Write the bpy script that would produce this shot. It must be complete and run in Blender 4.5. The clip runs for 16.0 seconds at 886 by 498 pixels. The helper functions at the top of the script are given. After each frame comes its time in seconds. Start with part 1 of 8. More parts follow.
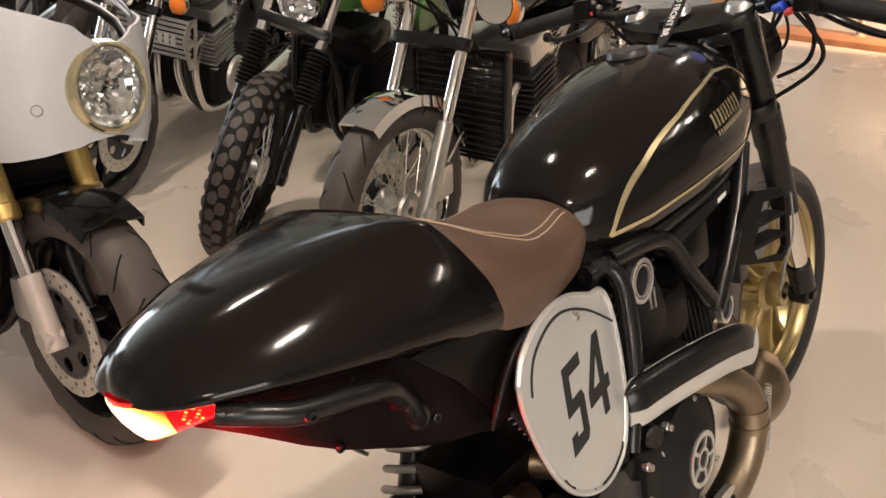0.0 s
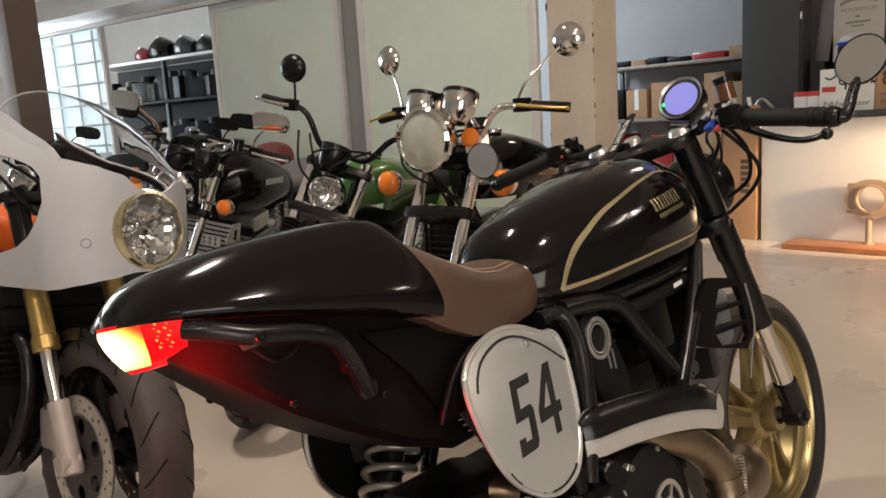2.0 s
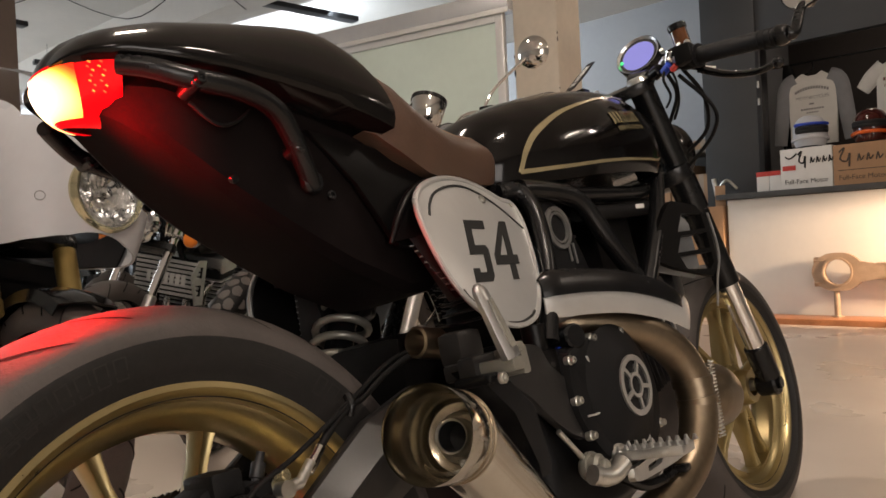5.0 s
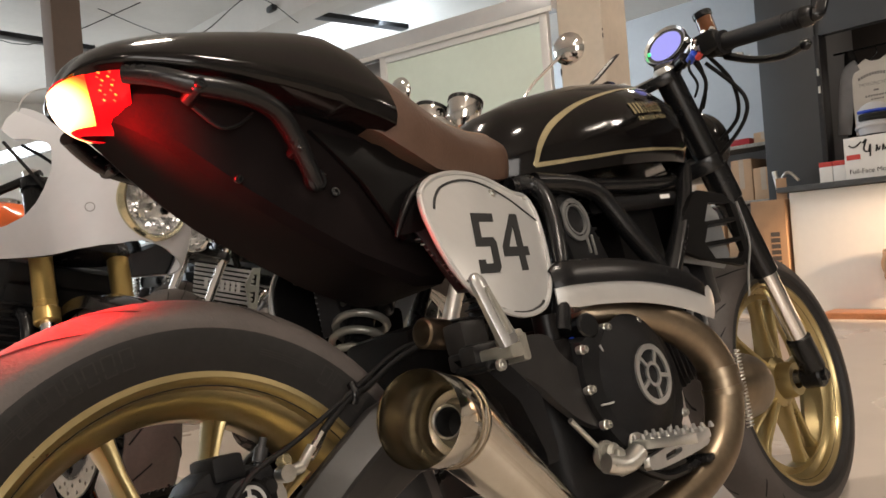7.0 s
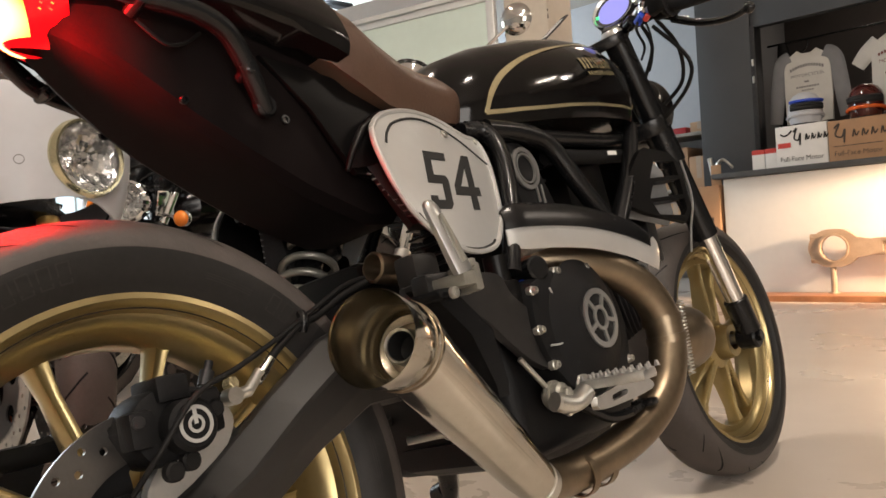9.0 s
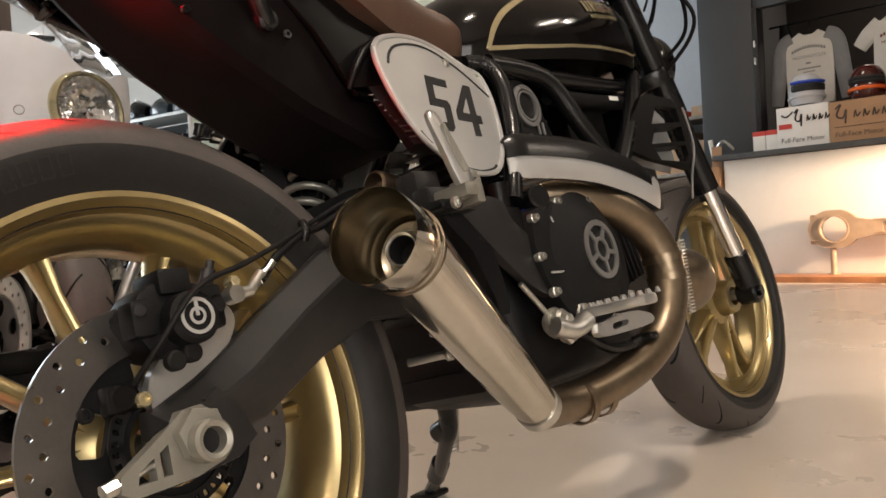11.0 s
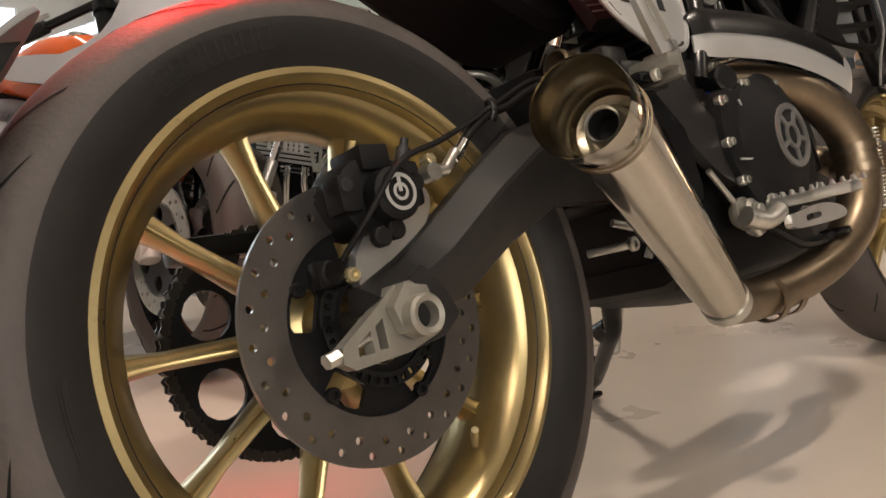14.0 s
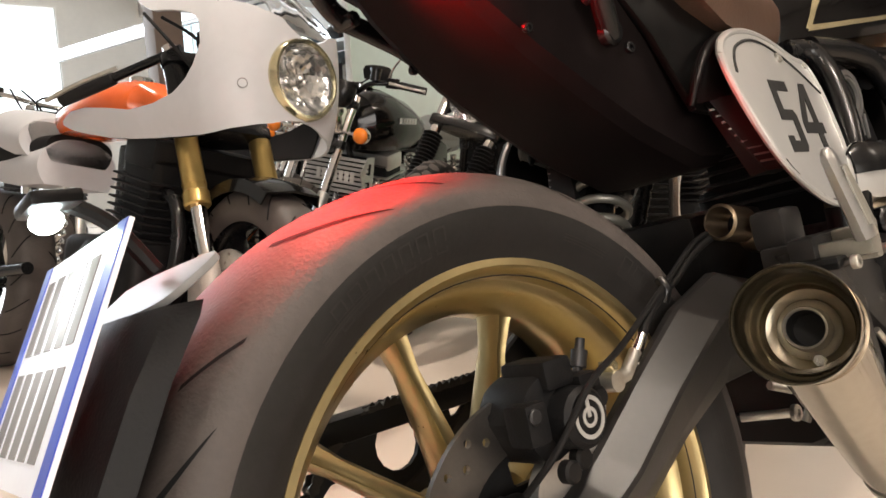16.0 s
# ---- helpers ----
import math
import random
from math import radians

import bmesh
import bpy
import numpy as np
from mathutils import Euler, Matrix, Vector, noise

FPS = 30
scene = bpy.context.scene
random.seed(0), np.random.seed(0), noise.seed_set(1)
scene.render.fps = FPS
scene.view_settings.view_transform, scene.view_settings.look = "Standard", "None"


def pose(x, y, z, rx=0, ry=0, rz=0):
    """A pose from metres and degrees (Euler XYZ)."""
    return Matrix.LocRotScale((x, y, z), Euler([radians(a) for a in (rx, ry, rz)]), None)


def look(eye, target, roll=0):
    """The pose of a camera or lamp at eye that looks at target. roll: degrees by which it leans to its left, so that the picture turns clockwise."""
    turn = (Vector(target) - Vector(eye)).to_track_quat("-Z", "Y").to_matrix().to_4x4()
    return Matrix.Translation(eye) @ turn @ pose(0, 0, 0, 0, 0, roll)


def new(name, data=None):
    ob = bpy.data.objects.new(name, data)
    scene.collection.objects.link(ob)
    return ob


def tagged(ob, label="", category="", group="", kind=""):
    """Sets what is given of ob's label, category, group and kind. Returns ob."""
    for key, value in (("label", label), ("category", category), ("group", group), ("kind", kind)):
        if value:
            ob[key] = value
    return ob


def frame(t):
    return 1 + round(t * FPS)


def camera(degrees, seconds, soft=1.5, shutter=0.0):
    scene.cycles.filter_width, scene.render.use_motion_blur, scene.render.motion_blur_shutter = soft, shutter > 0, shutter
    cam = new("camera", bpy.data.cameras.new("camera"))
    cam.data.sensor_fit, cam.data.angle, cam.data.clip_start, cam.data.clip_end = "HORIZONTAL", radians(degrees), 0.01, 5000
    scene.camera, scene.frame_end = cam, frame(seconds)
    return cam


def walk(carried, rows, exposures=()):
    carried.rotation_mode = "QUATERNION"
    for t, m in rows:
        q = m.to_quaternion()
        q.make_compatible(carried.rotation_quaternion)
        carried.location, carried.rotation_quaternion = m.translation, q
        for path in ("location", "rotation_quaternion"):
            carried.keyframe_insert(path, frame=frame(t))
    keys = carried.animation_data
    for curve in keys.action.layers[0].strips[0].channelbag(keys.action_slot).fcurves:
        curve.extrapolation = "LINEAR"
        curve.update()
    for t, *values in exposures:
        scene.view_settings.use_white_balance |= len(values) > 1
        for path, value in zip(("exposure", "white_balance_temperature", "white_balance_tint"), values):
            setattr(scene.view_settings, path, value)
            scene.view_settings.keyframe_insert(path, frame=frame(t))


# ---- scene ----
cam = camera(60.2, 16.0, soft=1.6)
METRES, TILT, LEAN, TURN = 1.52, -28.6, 1.5, 38.811
START = (0.4242, -0.262, 1.2815)
ROWS = [
    (0.0, 0.0, 0.0, 0.0, 0.0, 0.0, -0.0),
    (0.5, 0.0083, -0.0632, -0.0695, -3.45, 7.23, -0.05),
    (1.0, 0.0366, -0.0774, -0.1193, -3.97, 15.55, 0.94),
    (1.5, 0.0603, -0.0736, -0.1721, -0.54, 18.17, 1.53),
    (2.0, 0.0777, -0.0657, -0.2041, 3.54, 18.86, 0.29),
    (2.5, 0.074, -0.0684, -0.2035, 2.75, 19.84, 0.13),
    (3.0, 0.0406, -0.0449, -0.2124, -0.77, 21.36, 0.4),
    (3.5, 0.041, 0.0114, -0.2775, -2.73, 24.45, 0.76),
    (4.0, 0.0552, 0.0473, -0.3769, -2.62, 26.77, 1.21),
    (6.5, 0.1293, 0.0508, -0.4399, 6.98, 28.52, -0.77),
    (7.0, 0.1385, 0.0484, -0.4411, 6.66, 28.59, -0.29),
    (7.5, 0.1404, 0.0466, -0.4402, 6.3, 28.32, -0.03),
    (8.0, 0.1399, 0.0467, -0.4398, 5.81, 27.95, -0.29),
    (8.5, 0.1397, 0.0515, -0.4447, 4.55, 27.72, 0.12),
    (9.0, 0.1269, 0.0756, -0.4762, 2.39, 27.79, 1.17),
    (9.5, 0.128, 0.0924, -0.5097, 1.67, 27.72, 1.04),
    (12.0, 0.1058, 0.1054, -0.5267, 4.48, 25.91, 0.24),
    (12.5, 0.0764, 0.1127, -0.5266, 8.15, 25.3, -1.6),
    (13.0, 0.0743, 0.1259, -0.5423, 9.6, 23.84, -2.22),
    (13.5, 0.0763, 0.1353, -0.5601, 9.37, 22.1, -2.17),
    (14.0, 0.0621, 0.1295, -0.5421, 9.46, 21.38, -1.9),
    (14.5, 0.036, 0.1201, -0.4995, 9.65, 21.73, -1.82),
    (15.0, 0.004, 0.1151, -0.4698, 10.3, 21.76, -2.77),
    (15.5, -0.0263, 0.1154, -0.4529, 11.21, 21.33, -3.73),
    (16.0, -0.0283, 0.1143, -0.4188, 10.54, 20.85, -3.57),
]
walk(cam, [(t, pose(*START, TILT, LEAN, TURN) @ pose(METRES * x, METRES * y, METRES * z, 90 + pitch, roll, yaw)) for t, x, y, z, yaw, pitch, roll in ROWS],
     exposures=[(0.0, 0.35, 6500, 10), (1.5, -0.05, 6500, 10), (2.5, -0.18, 6500, 11), (3.4, -0.40, 6700, 13.5), (4.1, -0.44, 6700, 13.5), (6.4, 0.1, 6500, 10), (8.0, 0.2, 6500, 10), (13.0, 0.18, 6500, 10), (14.0, 0.14, 6500, 10), (15.0, 0.42, 6500, 10), (16.0, 0.6, 6500, 10)])

# ---- light ----
world = bpy.data.worlds.new("world")
scene.world = world
world.use_nodes = True
sky = world.node_tree.nodes.new("ShaderNodeTexSky")
sky.sky_type, sky.sun_disc, sky.sun_elevation, sky.sun_rotation = "NISHITA", False, radians(35), radians(120)
world.node_tree.links.new(sky.outputs[0], world.node_tree.nodes["Background"].inputs[0])
world.node_tree.nodes["Background"].inputs[1].default_value = 0.1


def area_lamp(name, m, sx, sy, power, colour):
    data = bpy.data.lights.new(name, "AREA")
    data.shape, data.size, data.size_y, data.energy, data.color = "RECTANGLE", sx, sy, power, colour
    ob = new(name, data)
    ob.matrix_world = m
    return ob


def spot_lamp(name, m, power, colour, angle, blend, radius):
    data = bpy.data.lights.new(name, "SPOT")
    data.energy, data.color, data.spot_size, data.spot_blend, data.shadow_soft_size = power, colour, radians(angle), blend, radius
    ob = new(name, data)
    ob.matrix_world = m
    return ob


N = pose(-1.25, 5.50, 0, 0, 0, -3)      # counter wall, x along it
WARM, COOL, DAY = (1.0, 0.86, 0.72), (0.95, 0.98, 1.0), (0.82, 0.92, 1.0)
area_lamp("panel_light", pose(0.95, 0.35, 3.05), 0.08, 0.35, 38, WARM)
area_lamp("panel_light", pose(-1.5, 0.6, 3.05), 0.08, 0.35, 42, WARM)
area_lamp("panel_light", pose(-0.9, 4.3, 3.05), 0.08, 0.6, 11, WARM)
area_lamp("panel_light", pose(1.6, -2.2, 3.05), 0.6, 0.08, 34, WARM)
area_lamp("panel_light", pose(2.6, 3.2, 3.05), 0.6, 0.08, 13, WARM)
area_lamp("door_light", look((3.9, -2.2, 1.5), (0, 0.6, 0.6)), 2.2, 2.0, 88, (1.0, 0.93, 0.86))
# unseen fill lamps, added to brighten the back room wall and the shop
area_lamp("back_room_light", look((-6.0, 4.5, 2.9), (-6.3, 6.9, 1.5)), 2.4, 0.3, 210, (0.76, 0.89, 1.0))
area_lamp("store_light", pose(-0.6, 6.9, 2.9), 0.3, 0.3, 2.5, WARM)
area_lamp("window_light", look((-10.6, 0.5, 1.8), (0, 0.4, 0.9)), 3.6, 2.2, 185, DAY)
spot_lamp("wall_spot", N @ look((2.2, -0.50, 0.86), (1.0, 0.0, 0.40)), 640, (1.0, 0.69, 0.43), 42, 0.35, 0.10)
spot_lamp("tail_lamp_glow", look((-0.108, -0.055, 0.775), (-0.085, -0.085, 0.5)), 32, (1.0, 0.004, 0.005), 84, 1.0, 0.03)
spot_lamp("plate_lamp_light", look((-0.065, -0.315, 0.606), (-0.07, -0.34, 0.48)), 0.5, (0.93, 1.0, 1.0), 150, 0.8, 0.008)
spot_lamp("tail_lamp_spill", pose(0.0713, 0, 0.0024, 0, -13.08, 0) @ look((0.045, -0.060, 0.800), (0.085, 0.085, 0.815)), 11.0, (1.0, 0.004, 0.006), 80, 1.0, 0.02)
spot_lamp("tail_lamp_side", look((-0.25, -0.06, 0.80), (-0.85, 0.12, 0.25)), 5.0, (1.0, 0.006, 0.008), 66, 1.0, 0.03)

# ---- materials ----
_mats = {}


def mat(name, colour, rough=0.5, metal=0.0, var=0.12, scale=18.0, bump=0.0, bump_scale=220.0, coat=0.0, emit=None, power=0.0, rvar=0.12, alpha=None, glass=0.0):
    """A painted, metal, rubber or plaster surface with colour variation at two scales, uneven gloss and fine relief."""
    if name in _mats:
        return _mats[name]
    m = bpy.data.materials.new(name)
    m.use_nodes = True
    nt = m.node_tree
    b = nt.nodes["Principled BSDF"]
    link, add = nt.links.new, nt.nodes.new
    co = add("ShaderNodeTexCoord").outputs["Object"]
    big, fine = add("ShaderNodeTexNoise"), add("ShaderNodeTexNoise")
    big.inputs["Scale"].default_value, fine.inputs["Scale"].default_value = scale, scale * 9
    big.inputs["Detail"].default_value = fine.inputs["Detail"].default_value = 5
    link(co, big.inputs["Vector"]), link(co, fine.inputs["Vector"])
    mix = add("ShaderNodeMath")
    mix.operation = "MULTIPLY_ADD"
    mix.inputs[1].default_value = 0.45
    link(fine.outputs[0], mix.inputs[0]), link(big.outputs[0], mix.inputs[2])
    ramp = add("ShaderNodeValToRGB")
    r, g, bl = colour
    ramp.color_ramp.elements[0].position, ramp.color_ramp.elements[1].position = 0.45, 1.0
    ramp.color_ramp.elements[0].color = (r * (1 - var), g * (1 - var), bl * (1 - var), 1)
    ramp.color_ramp.elements[1].color = (min(1, r * (1 + var)), min(1, g * (1 + var)), min(1, bl * (1 + var)), 1)
    link(mix.outputs[0], ramp.inputs[0]), link(ramp.outputs[0], b.inputs["Base Color"])
    mr = add("ShaderNodeMapRange")
    mr.inputs[1].default_value, mr.inputs[2].default_value = 0.4, 1.1
    mr.inputs[3].default_value, mr.inputs[4].default_value = max(0.02, rough * (1 - rvar)), min(1, rough * (1 + rvar))
    link(mix.outputs[0], mr.inputs[0]), link(mr.outputs[0], b.inputs["Roughness"])
    b.inputs["Metallic"].default_value = metal
    b.inputs["Specular IOR Level"].default_value = 0.5 if max(colour) > 0.03 else 0.19
    b.inputs["Coat Weight"].default_value = coat
    b.inputs["Coat Roughness"].default_value = 0.06
    if bump:
        n, bp = add("ShaderNodeTexNoise"), add("ShaderNodeBump")
        n.inputs["Scale"].default_value, n.inputs["Detail"].default_value = bump_scale, 4
        bp.inputs["Strength"].default_value, bp.inputs["Distance"].default_value = bump, 0.002
        link(co, n.inputs["Vector"]), link(n.outputs[0], bp.inputs["Height"]), link(bp.outputs[0], b.inputs["Normal"])
    if emit:
        b.inputs["Emission Color"].default_value, b.inputs["Emission Strength"].default_value = (*emit, 1), power
    if glass:
        b.inputs["Transmission Weight"].default_value, b.inputs["IOR"].default_value = glass, 1.45
    if alpha is not None:
        b.inputs["Alpha"].default_value = alpha
    _mats[name] = m
    return m


BLACK = mat("black gloss paint", (0.004, 0.0033, 0.0032), 0.12, var=0.2, coat=0.2, scale=6)
SATIN = mat("satin black paint", (0.0055, 0.0055, 0.006), 0.26, var=0.2, scale=14, bump=0.05)
SATIN.node_tree.nodes["Principled BSDF"].inputs["Specular IOR Level"].default_value = 0.34
PLASTIC = mat("black plastic", (0.0035, 0.0032, 0.0032), 0.36, var=0.25, scale=25, bump=0.12, bump_scale=500)
MATTBLACK = mat("matt black casting", (0.006, 0.006, 0.0065), 0.52, metal=0.0, var=0.25, scale=30, bump=0.2, bump_scale=420)
DARKGREY = mat("dark grey alloy", (0.035, 0.035, 0.037), 0.38, metal=0.6, var=0.2, scale=30, bump=0.1)
GOLDWHEEL = mat("bronze gold wheel paint", (0.40, 0.32, 0.16), 0.30, metal=0.88, var=0.08, scale=20, bump=0.0)
GOLD = mat("gold pinstripe", (0.56, 0.48, 0.29), 0.25, metal=0.75, var=0.08)
GOLDFORK = mat("gold anodised fork", (0.55, 0.39, 0.14), 0.33, metal=0.85, var=0.05, scale=20, bump=0.0)
SILVER = mat("brushed aluminium", (0.62, 0.62, 0.61), 0.3, metal=0.9, var=0.08, scale=40, bump=0.03)
SILVERPAINT = mat("silver paint", (0.55, 0.55, 0.54), 0.32, metal=0.55, var=0.05, scale=8)
CHROME = mat("polished chrome", (0.78, 0.77, 0.75), 0.08, metal=1.0, var=0.05, rvar=0.4)
STEEL = mat("zinc steel", (0.55, 0.54, 0.5), 0.3, metal=0.9, var=0.15, scale=60)
RUSTY = mat("old steel", (0.2, 0.17, 0.14), 0.5, metal=0.6, var=0.4, scale=40, bump=0.2)
CHAINSTEEL = mat("oiled chain steel", (0.04, 0.036, 0.032), 0.38, metal=0.7, var=0.35, scale=60, bump=0.1)
LEATHER = mat("brown leather", (0.075, 0.042, 0.028), 0.42, var=0.2, scale=14, bump=0.28, bump_scale=330)
STITCH = mat("tan thread", (0.33, 0.24, 0.17), 0.7)
RUBBER = mat("black rubber", (0.006, 0.0057, 0.0057), 0.6, var=0.25, scale=20, bump=0.15)
TREAD = mat("worn tyre tread", (0.055, 0.046, 0.042), 0.62, var=0.25, scale=12, bump=0.35, bump_scale=260)
# dark strips laid on the tyres: the grooves' shade put into the colour
GROOVESHADE = mat("tread groove shade", (0.006, 0.006, 0.006), 0.8)
SIDEWALL = mat("tyre sidewall", (0.019, 0.0178, 0.0172), 0.5, var=0.2, scale=16, bump=0.1)
SIDETEXT = mat("moulded sidewall mark", (0.024, 0.0225, 0.0215), 0.45)
GLOSSRUBBER = mat("grip rubber", (0.012, 0.012, 0.013), 0.5, bump=0.5, bump_scale=700)
WHITEPAINT = mat("white primer paint", (0.50, 0.505, 0.53), 0.46, var=0.05, scale=5, bump=0.04)
ORANGEPAINT = mat("orange paint", (0.72, 0.12, 0.02), 0.25, var=0.06, coat=0.4)
AMBER = mat("amber lens", (0.75, 0.2, 0.02), 0.15, var=0.15, coat=0.4)
REDPAINT = mat("red paint", (0.3, 0.02, 0.025), 0.2, var=0.1, coat=0.5)
WINE = mat("wine seat vinyl", (0.26, 0.035, 0.04), 0.4, var=0.15)
GREENPAINT = mat("green paint", (0.06, 0.16, 0.035), 0.2, var=0.1, coat=0.5)
GREYPLASTIC = mat("grey plastic", (0.2, 0.2, 0.2), 0.45, var=0.12)
MIRRORGLASS = mat("mirror glass", (0.85, 0.86, 0.87), 0.03, metal=1.0, var=0.02)
BURNT = mat("heat tinted steel", (0.215, 0.168, 0.115), 0.36, metal=0.95, var=0.25, scale=9, bump=0.04)
STAINLESS = mat("polished stainless steel", (0.52, 0.495, 0.44), 0.11, metal=1.0, var=0.1, scale=10, bump=0.03, bump_scale=90)
REDGLOW = mat("lit red tail lamp", (0.5, 0.01, 0.012), 0.2, emit=(1.0, 0.003, 0.008), power=0.9, coat=0.4)
# reflectors given emission: the light they throw back is put into the material
REDLENSGLOW = mat("glowing red reflector", (0.5, 0.02, 0.02), 0.2, var=0.3, scale=120, emit=(1.0, 0.12, 0.03), power=1.6)
REDFACETGLOW = mat("glowing amber-red facet", (0.6, 0.1, 0.02), 0.2, emit=(1.0, 0.2, 0.03), power=3.0)
DIALGLOW = mat("lit display", (0.08, 0.08, 0.25), 0.7, emit=(0.36, 0.36, 1.0), power=0.6)
GREENDOT = mat("green tell-tale", (0.05, 0.5, 0.15), 0.3, emit=(0.05, 0.9, 0.25), power=1.5)
CARD = mat("brown cardboard", (0.36, 0.21, 0.115), 0.8, var=0.1, scale=10, bump=0.15)
PAPERWHITE = mat("white card", (0.7, 0.69, 0.67), 0.7, var=0.05)
INKBLACK = mat("black print", (0.02, 0.02, 0.02), 0.6)
INKRED = mat("red print", (0.5, 0.05, 0.04), 0.6)
INKGREY = mat("grey print", (0.2, 0.19, 0.19), 0.8)
INKBROWN = mat("dark brown print", (0.06, 0.045, 0.035), 0.7)
BLUE = mat("blue print", (0.02, 0.06, 0.45), 0.4)
CREAM = mat("cream plaster", (0.62, 0.55, 0.46), 0.75, var=0.1, scale=3, bump=0.3, bump_scale=60)
BACKWALL = mat("pale unseen wall", (0.42, 0.40, 0.37), 0.8, var=0.08, scale=2)
WHITEWALL = mat("white painted wall", (0.72, 0.68, 0.63), 0.7, var=0.05, scale=2, bump=0.12, bump_scale=90)
GREYWALL = mat("grey painted wall", (0.33, 0.33, 0.335), 0.75, var=0.06, scale=2, bump=0.12, bump_scale=90)
SLATE = mat("slate grey panel", (0.04, 0.042, 0.045), 0.5, var=0.08, scale=4)
DARKROOM = mat("dark brown wall", (0.06, 0.05, 0.045), 0.8, var=0.2, scale=3)
CEIL = mat("ceiling paint", (0.60, 0.57, 0.53), 0.8, var=0.06, scale=2)
ALUFRAME = mat("white aluminium frame", (0.74, 0.74, 0.73), 0.35, metal=0.15, var=0.05, scale=4)
ALURAIL = mat("satin aluminium rail", (0.78, 0.8, 0.83), 0.24, metal=0.6, var=0.06, scale=3)
FLUTED = mat("fluted lamp glass", (0.56, 0.57, 0.50), 0.22, metal=0.45, var=0.1, scale=30, bump=0.25, bump_scale=22)
FROST = mat("frosted green glass", (0.74, 0.85, 0.77), 0.22, var=0.05, scale=2)
WOOD = mat("red-brown varnished wood", (0.36, 0.15, 0.065), 0.38, var=0.3, scale=9, bump=0.08)
RODSTEEL = mat("forged tan steel", (0.33, 0.235, 0.165), 0.5, metal=0.1, var=0.2, scale=14, bump=0.2)
CONCRETE = mat("worktop concrete", (0.06, 0.06, 0.06), 0.5, var=0.2)
FABRICWHITE = mat("white cotton", (0.62, 0.6, 0.56), 0.9, var=0.06, scale=12, bump=0.3, bump_scale=800)
FABRICGREY = mat("grey cotton", (0.22, 0.22, 0.23), 0.9, var=0.1, scale=12, bump=0.3, bump_scale=800)
SKYGLOW = mat("daylight pane", (0.8, 0.9, 1.0), 0.4, emit=(0.7, 0.9, 1.0), power=0.75)
BIGGLOW = mat("overexposed daylight", (0.9, 0.95, 1.0), 0.4, emit=(0.86, 0.95, 1.0), power=1.1)
TUBEGLOW = mat("lit tube", (1, 0.95, 0.9), 0.4, emit=(1.0, 0.9, 0.78), power=6.0)
TAILPLASTIC = mat("black tail plastic", (0.008, 0.006, 0.006), 0.52, var=0.25, scale=25, bump=0.1, bump_scale=500)
TAILPLASTIC.node_tree.nodes["Principled BSDF"].inputs["Specular IOR Level"].default_value = 0.03
LAMPGLOW = mat("lit plate lamp", (1, 1, 1), 0.3, emit=(0.85, 1.0, 0.97), power=22.0)
ARMBLACK = mat("satin black swingarm paint", (0.019, 0.018, 0.0175), 0.34, var=0.2, scale=14, bump=0.04)
ARMBLACK.node_tree.nodes["Principled BSDF"].inputs["Specular IOR Level"].default_value = 0.26
CASTGREY = mat("sandblasted aluminium", (0.29, 0.28, 0.245), 0.4, metal=0.6, var=0.1, scale=50, bump=0.1)
LINER = mat("darker steel liner", (0.33, 0.29, 0.22), 0.22, metal=1.0, var=0.2, scale=14)
PLATEWHITE = mat("reflective number plate", (0.75, 0.77, 0.85), 0.35, var=0.04, emit=(0.75, 0.8, 1.0), power=0.0)


def clear_glass(name, tint):
    m = bpy.data.materials.new(name)
    m.use_nodes = True
    nt = m.node_tree
    out = nt.nodes["Material Output"]
    nt.nodes.remove(nt.nodes["Principled BSDF"])
    t, g, mx, fr = (nt.nodes.new("ShaderNode" + k) for k in ("BsdfTransparent", "BsdfGlossy", "MixShader", "Fresnel"))
    t.inputs[0].default_value = (*tint, 1)
    g.inputs["Roughness"].default_value = 0.04
    fr.inputs[0].default_value = 1.28
    nt.links.new(fr.outputs[0], mx.inputs[0]), nt.links.new(t.outputs[0], mx.inputs[1])
    nt.links.new(g.outputs[0], mx.inputs[2]), nt.links.new(mx.outputs[0], out.inputs[0])
    return m


def lit_lens():
    """Lit tail lamp: white-hot over the bulbs, orange round them, deep red at the rim."""
    m = mat("lit tail lamp lens", (0.55, 0.02, 0.02), 0.18, emit=(1, 0, 0), power=1.0, coat=0.4)
    nt = m.node_tree
    b = nt.nodes["Principled BSDF"]
    mp, ln, rp_, mul = (nt.nodes.new("ShaderNode" + k) for k in ("Mapping", "VectorMath", "ValToRGB", "VectorMath"))
    mp.vector_type = "TEXTURE"
    mp.inputs["Location"].default_value, mp.inputs["Scale"].default_value = (-0.010, 0.0, 0.856), (0.064, 1000, 0.036)
    ln.operation = "LENGTH"
    nt.links.new(nt.nodes["Texture Coordinate"].outputs["Object"], mp.inputs["Vector"])
    nt.links.new(mp.outputs[0], ln.inputs[0]), nt.links.new(ln.outputs["Value"], rp_.inputs[0])
    cr = rp_.color_ramp
    cr.elements[0].position, cr.elements[0].color = 0.50, (1.0, 0.72, 0.38, 1)
    cr.elements[1].position, cr.elements[1].color = 1.0, (0.7, 0.02, 0.004, 1)
    for pos, c in ((0.70, (1.0, 0.62, 0.20, 1)), (0.84, (1.0, 0.30, 0.03, 1)), (0.93, (0.9, 0.10, 0.012, 1))):
        cr.elements.new(pos).color = c
    nt.links.new(rp_.outputs[0], b.inputs["Emission Color"])
    b.inputs["Emission Strength"].default_value = 3.4
    return m


TAILCORE = lit_lens()
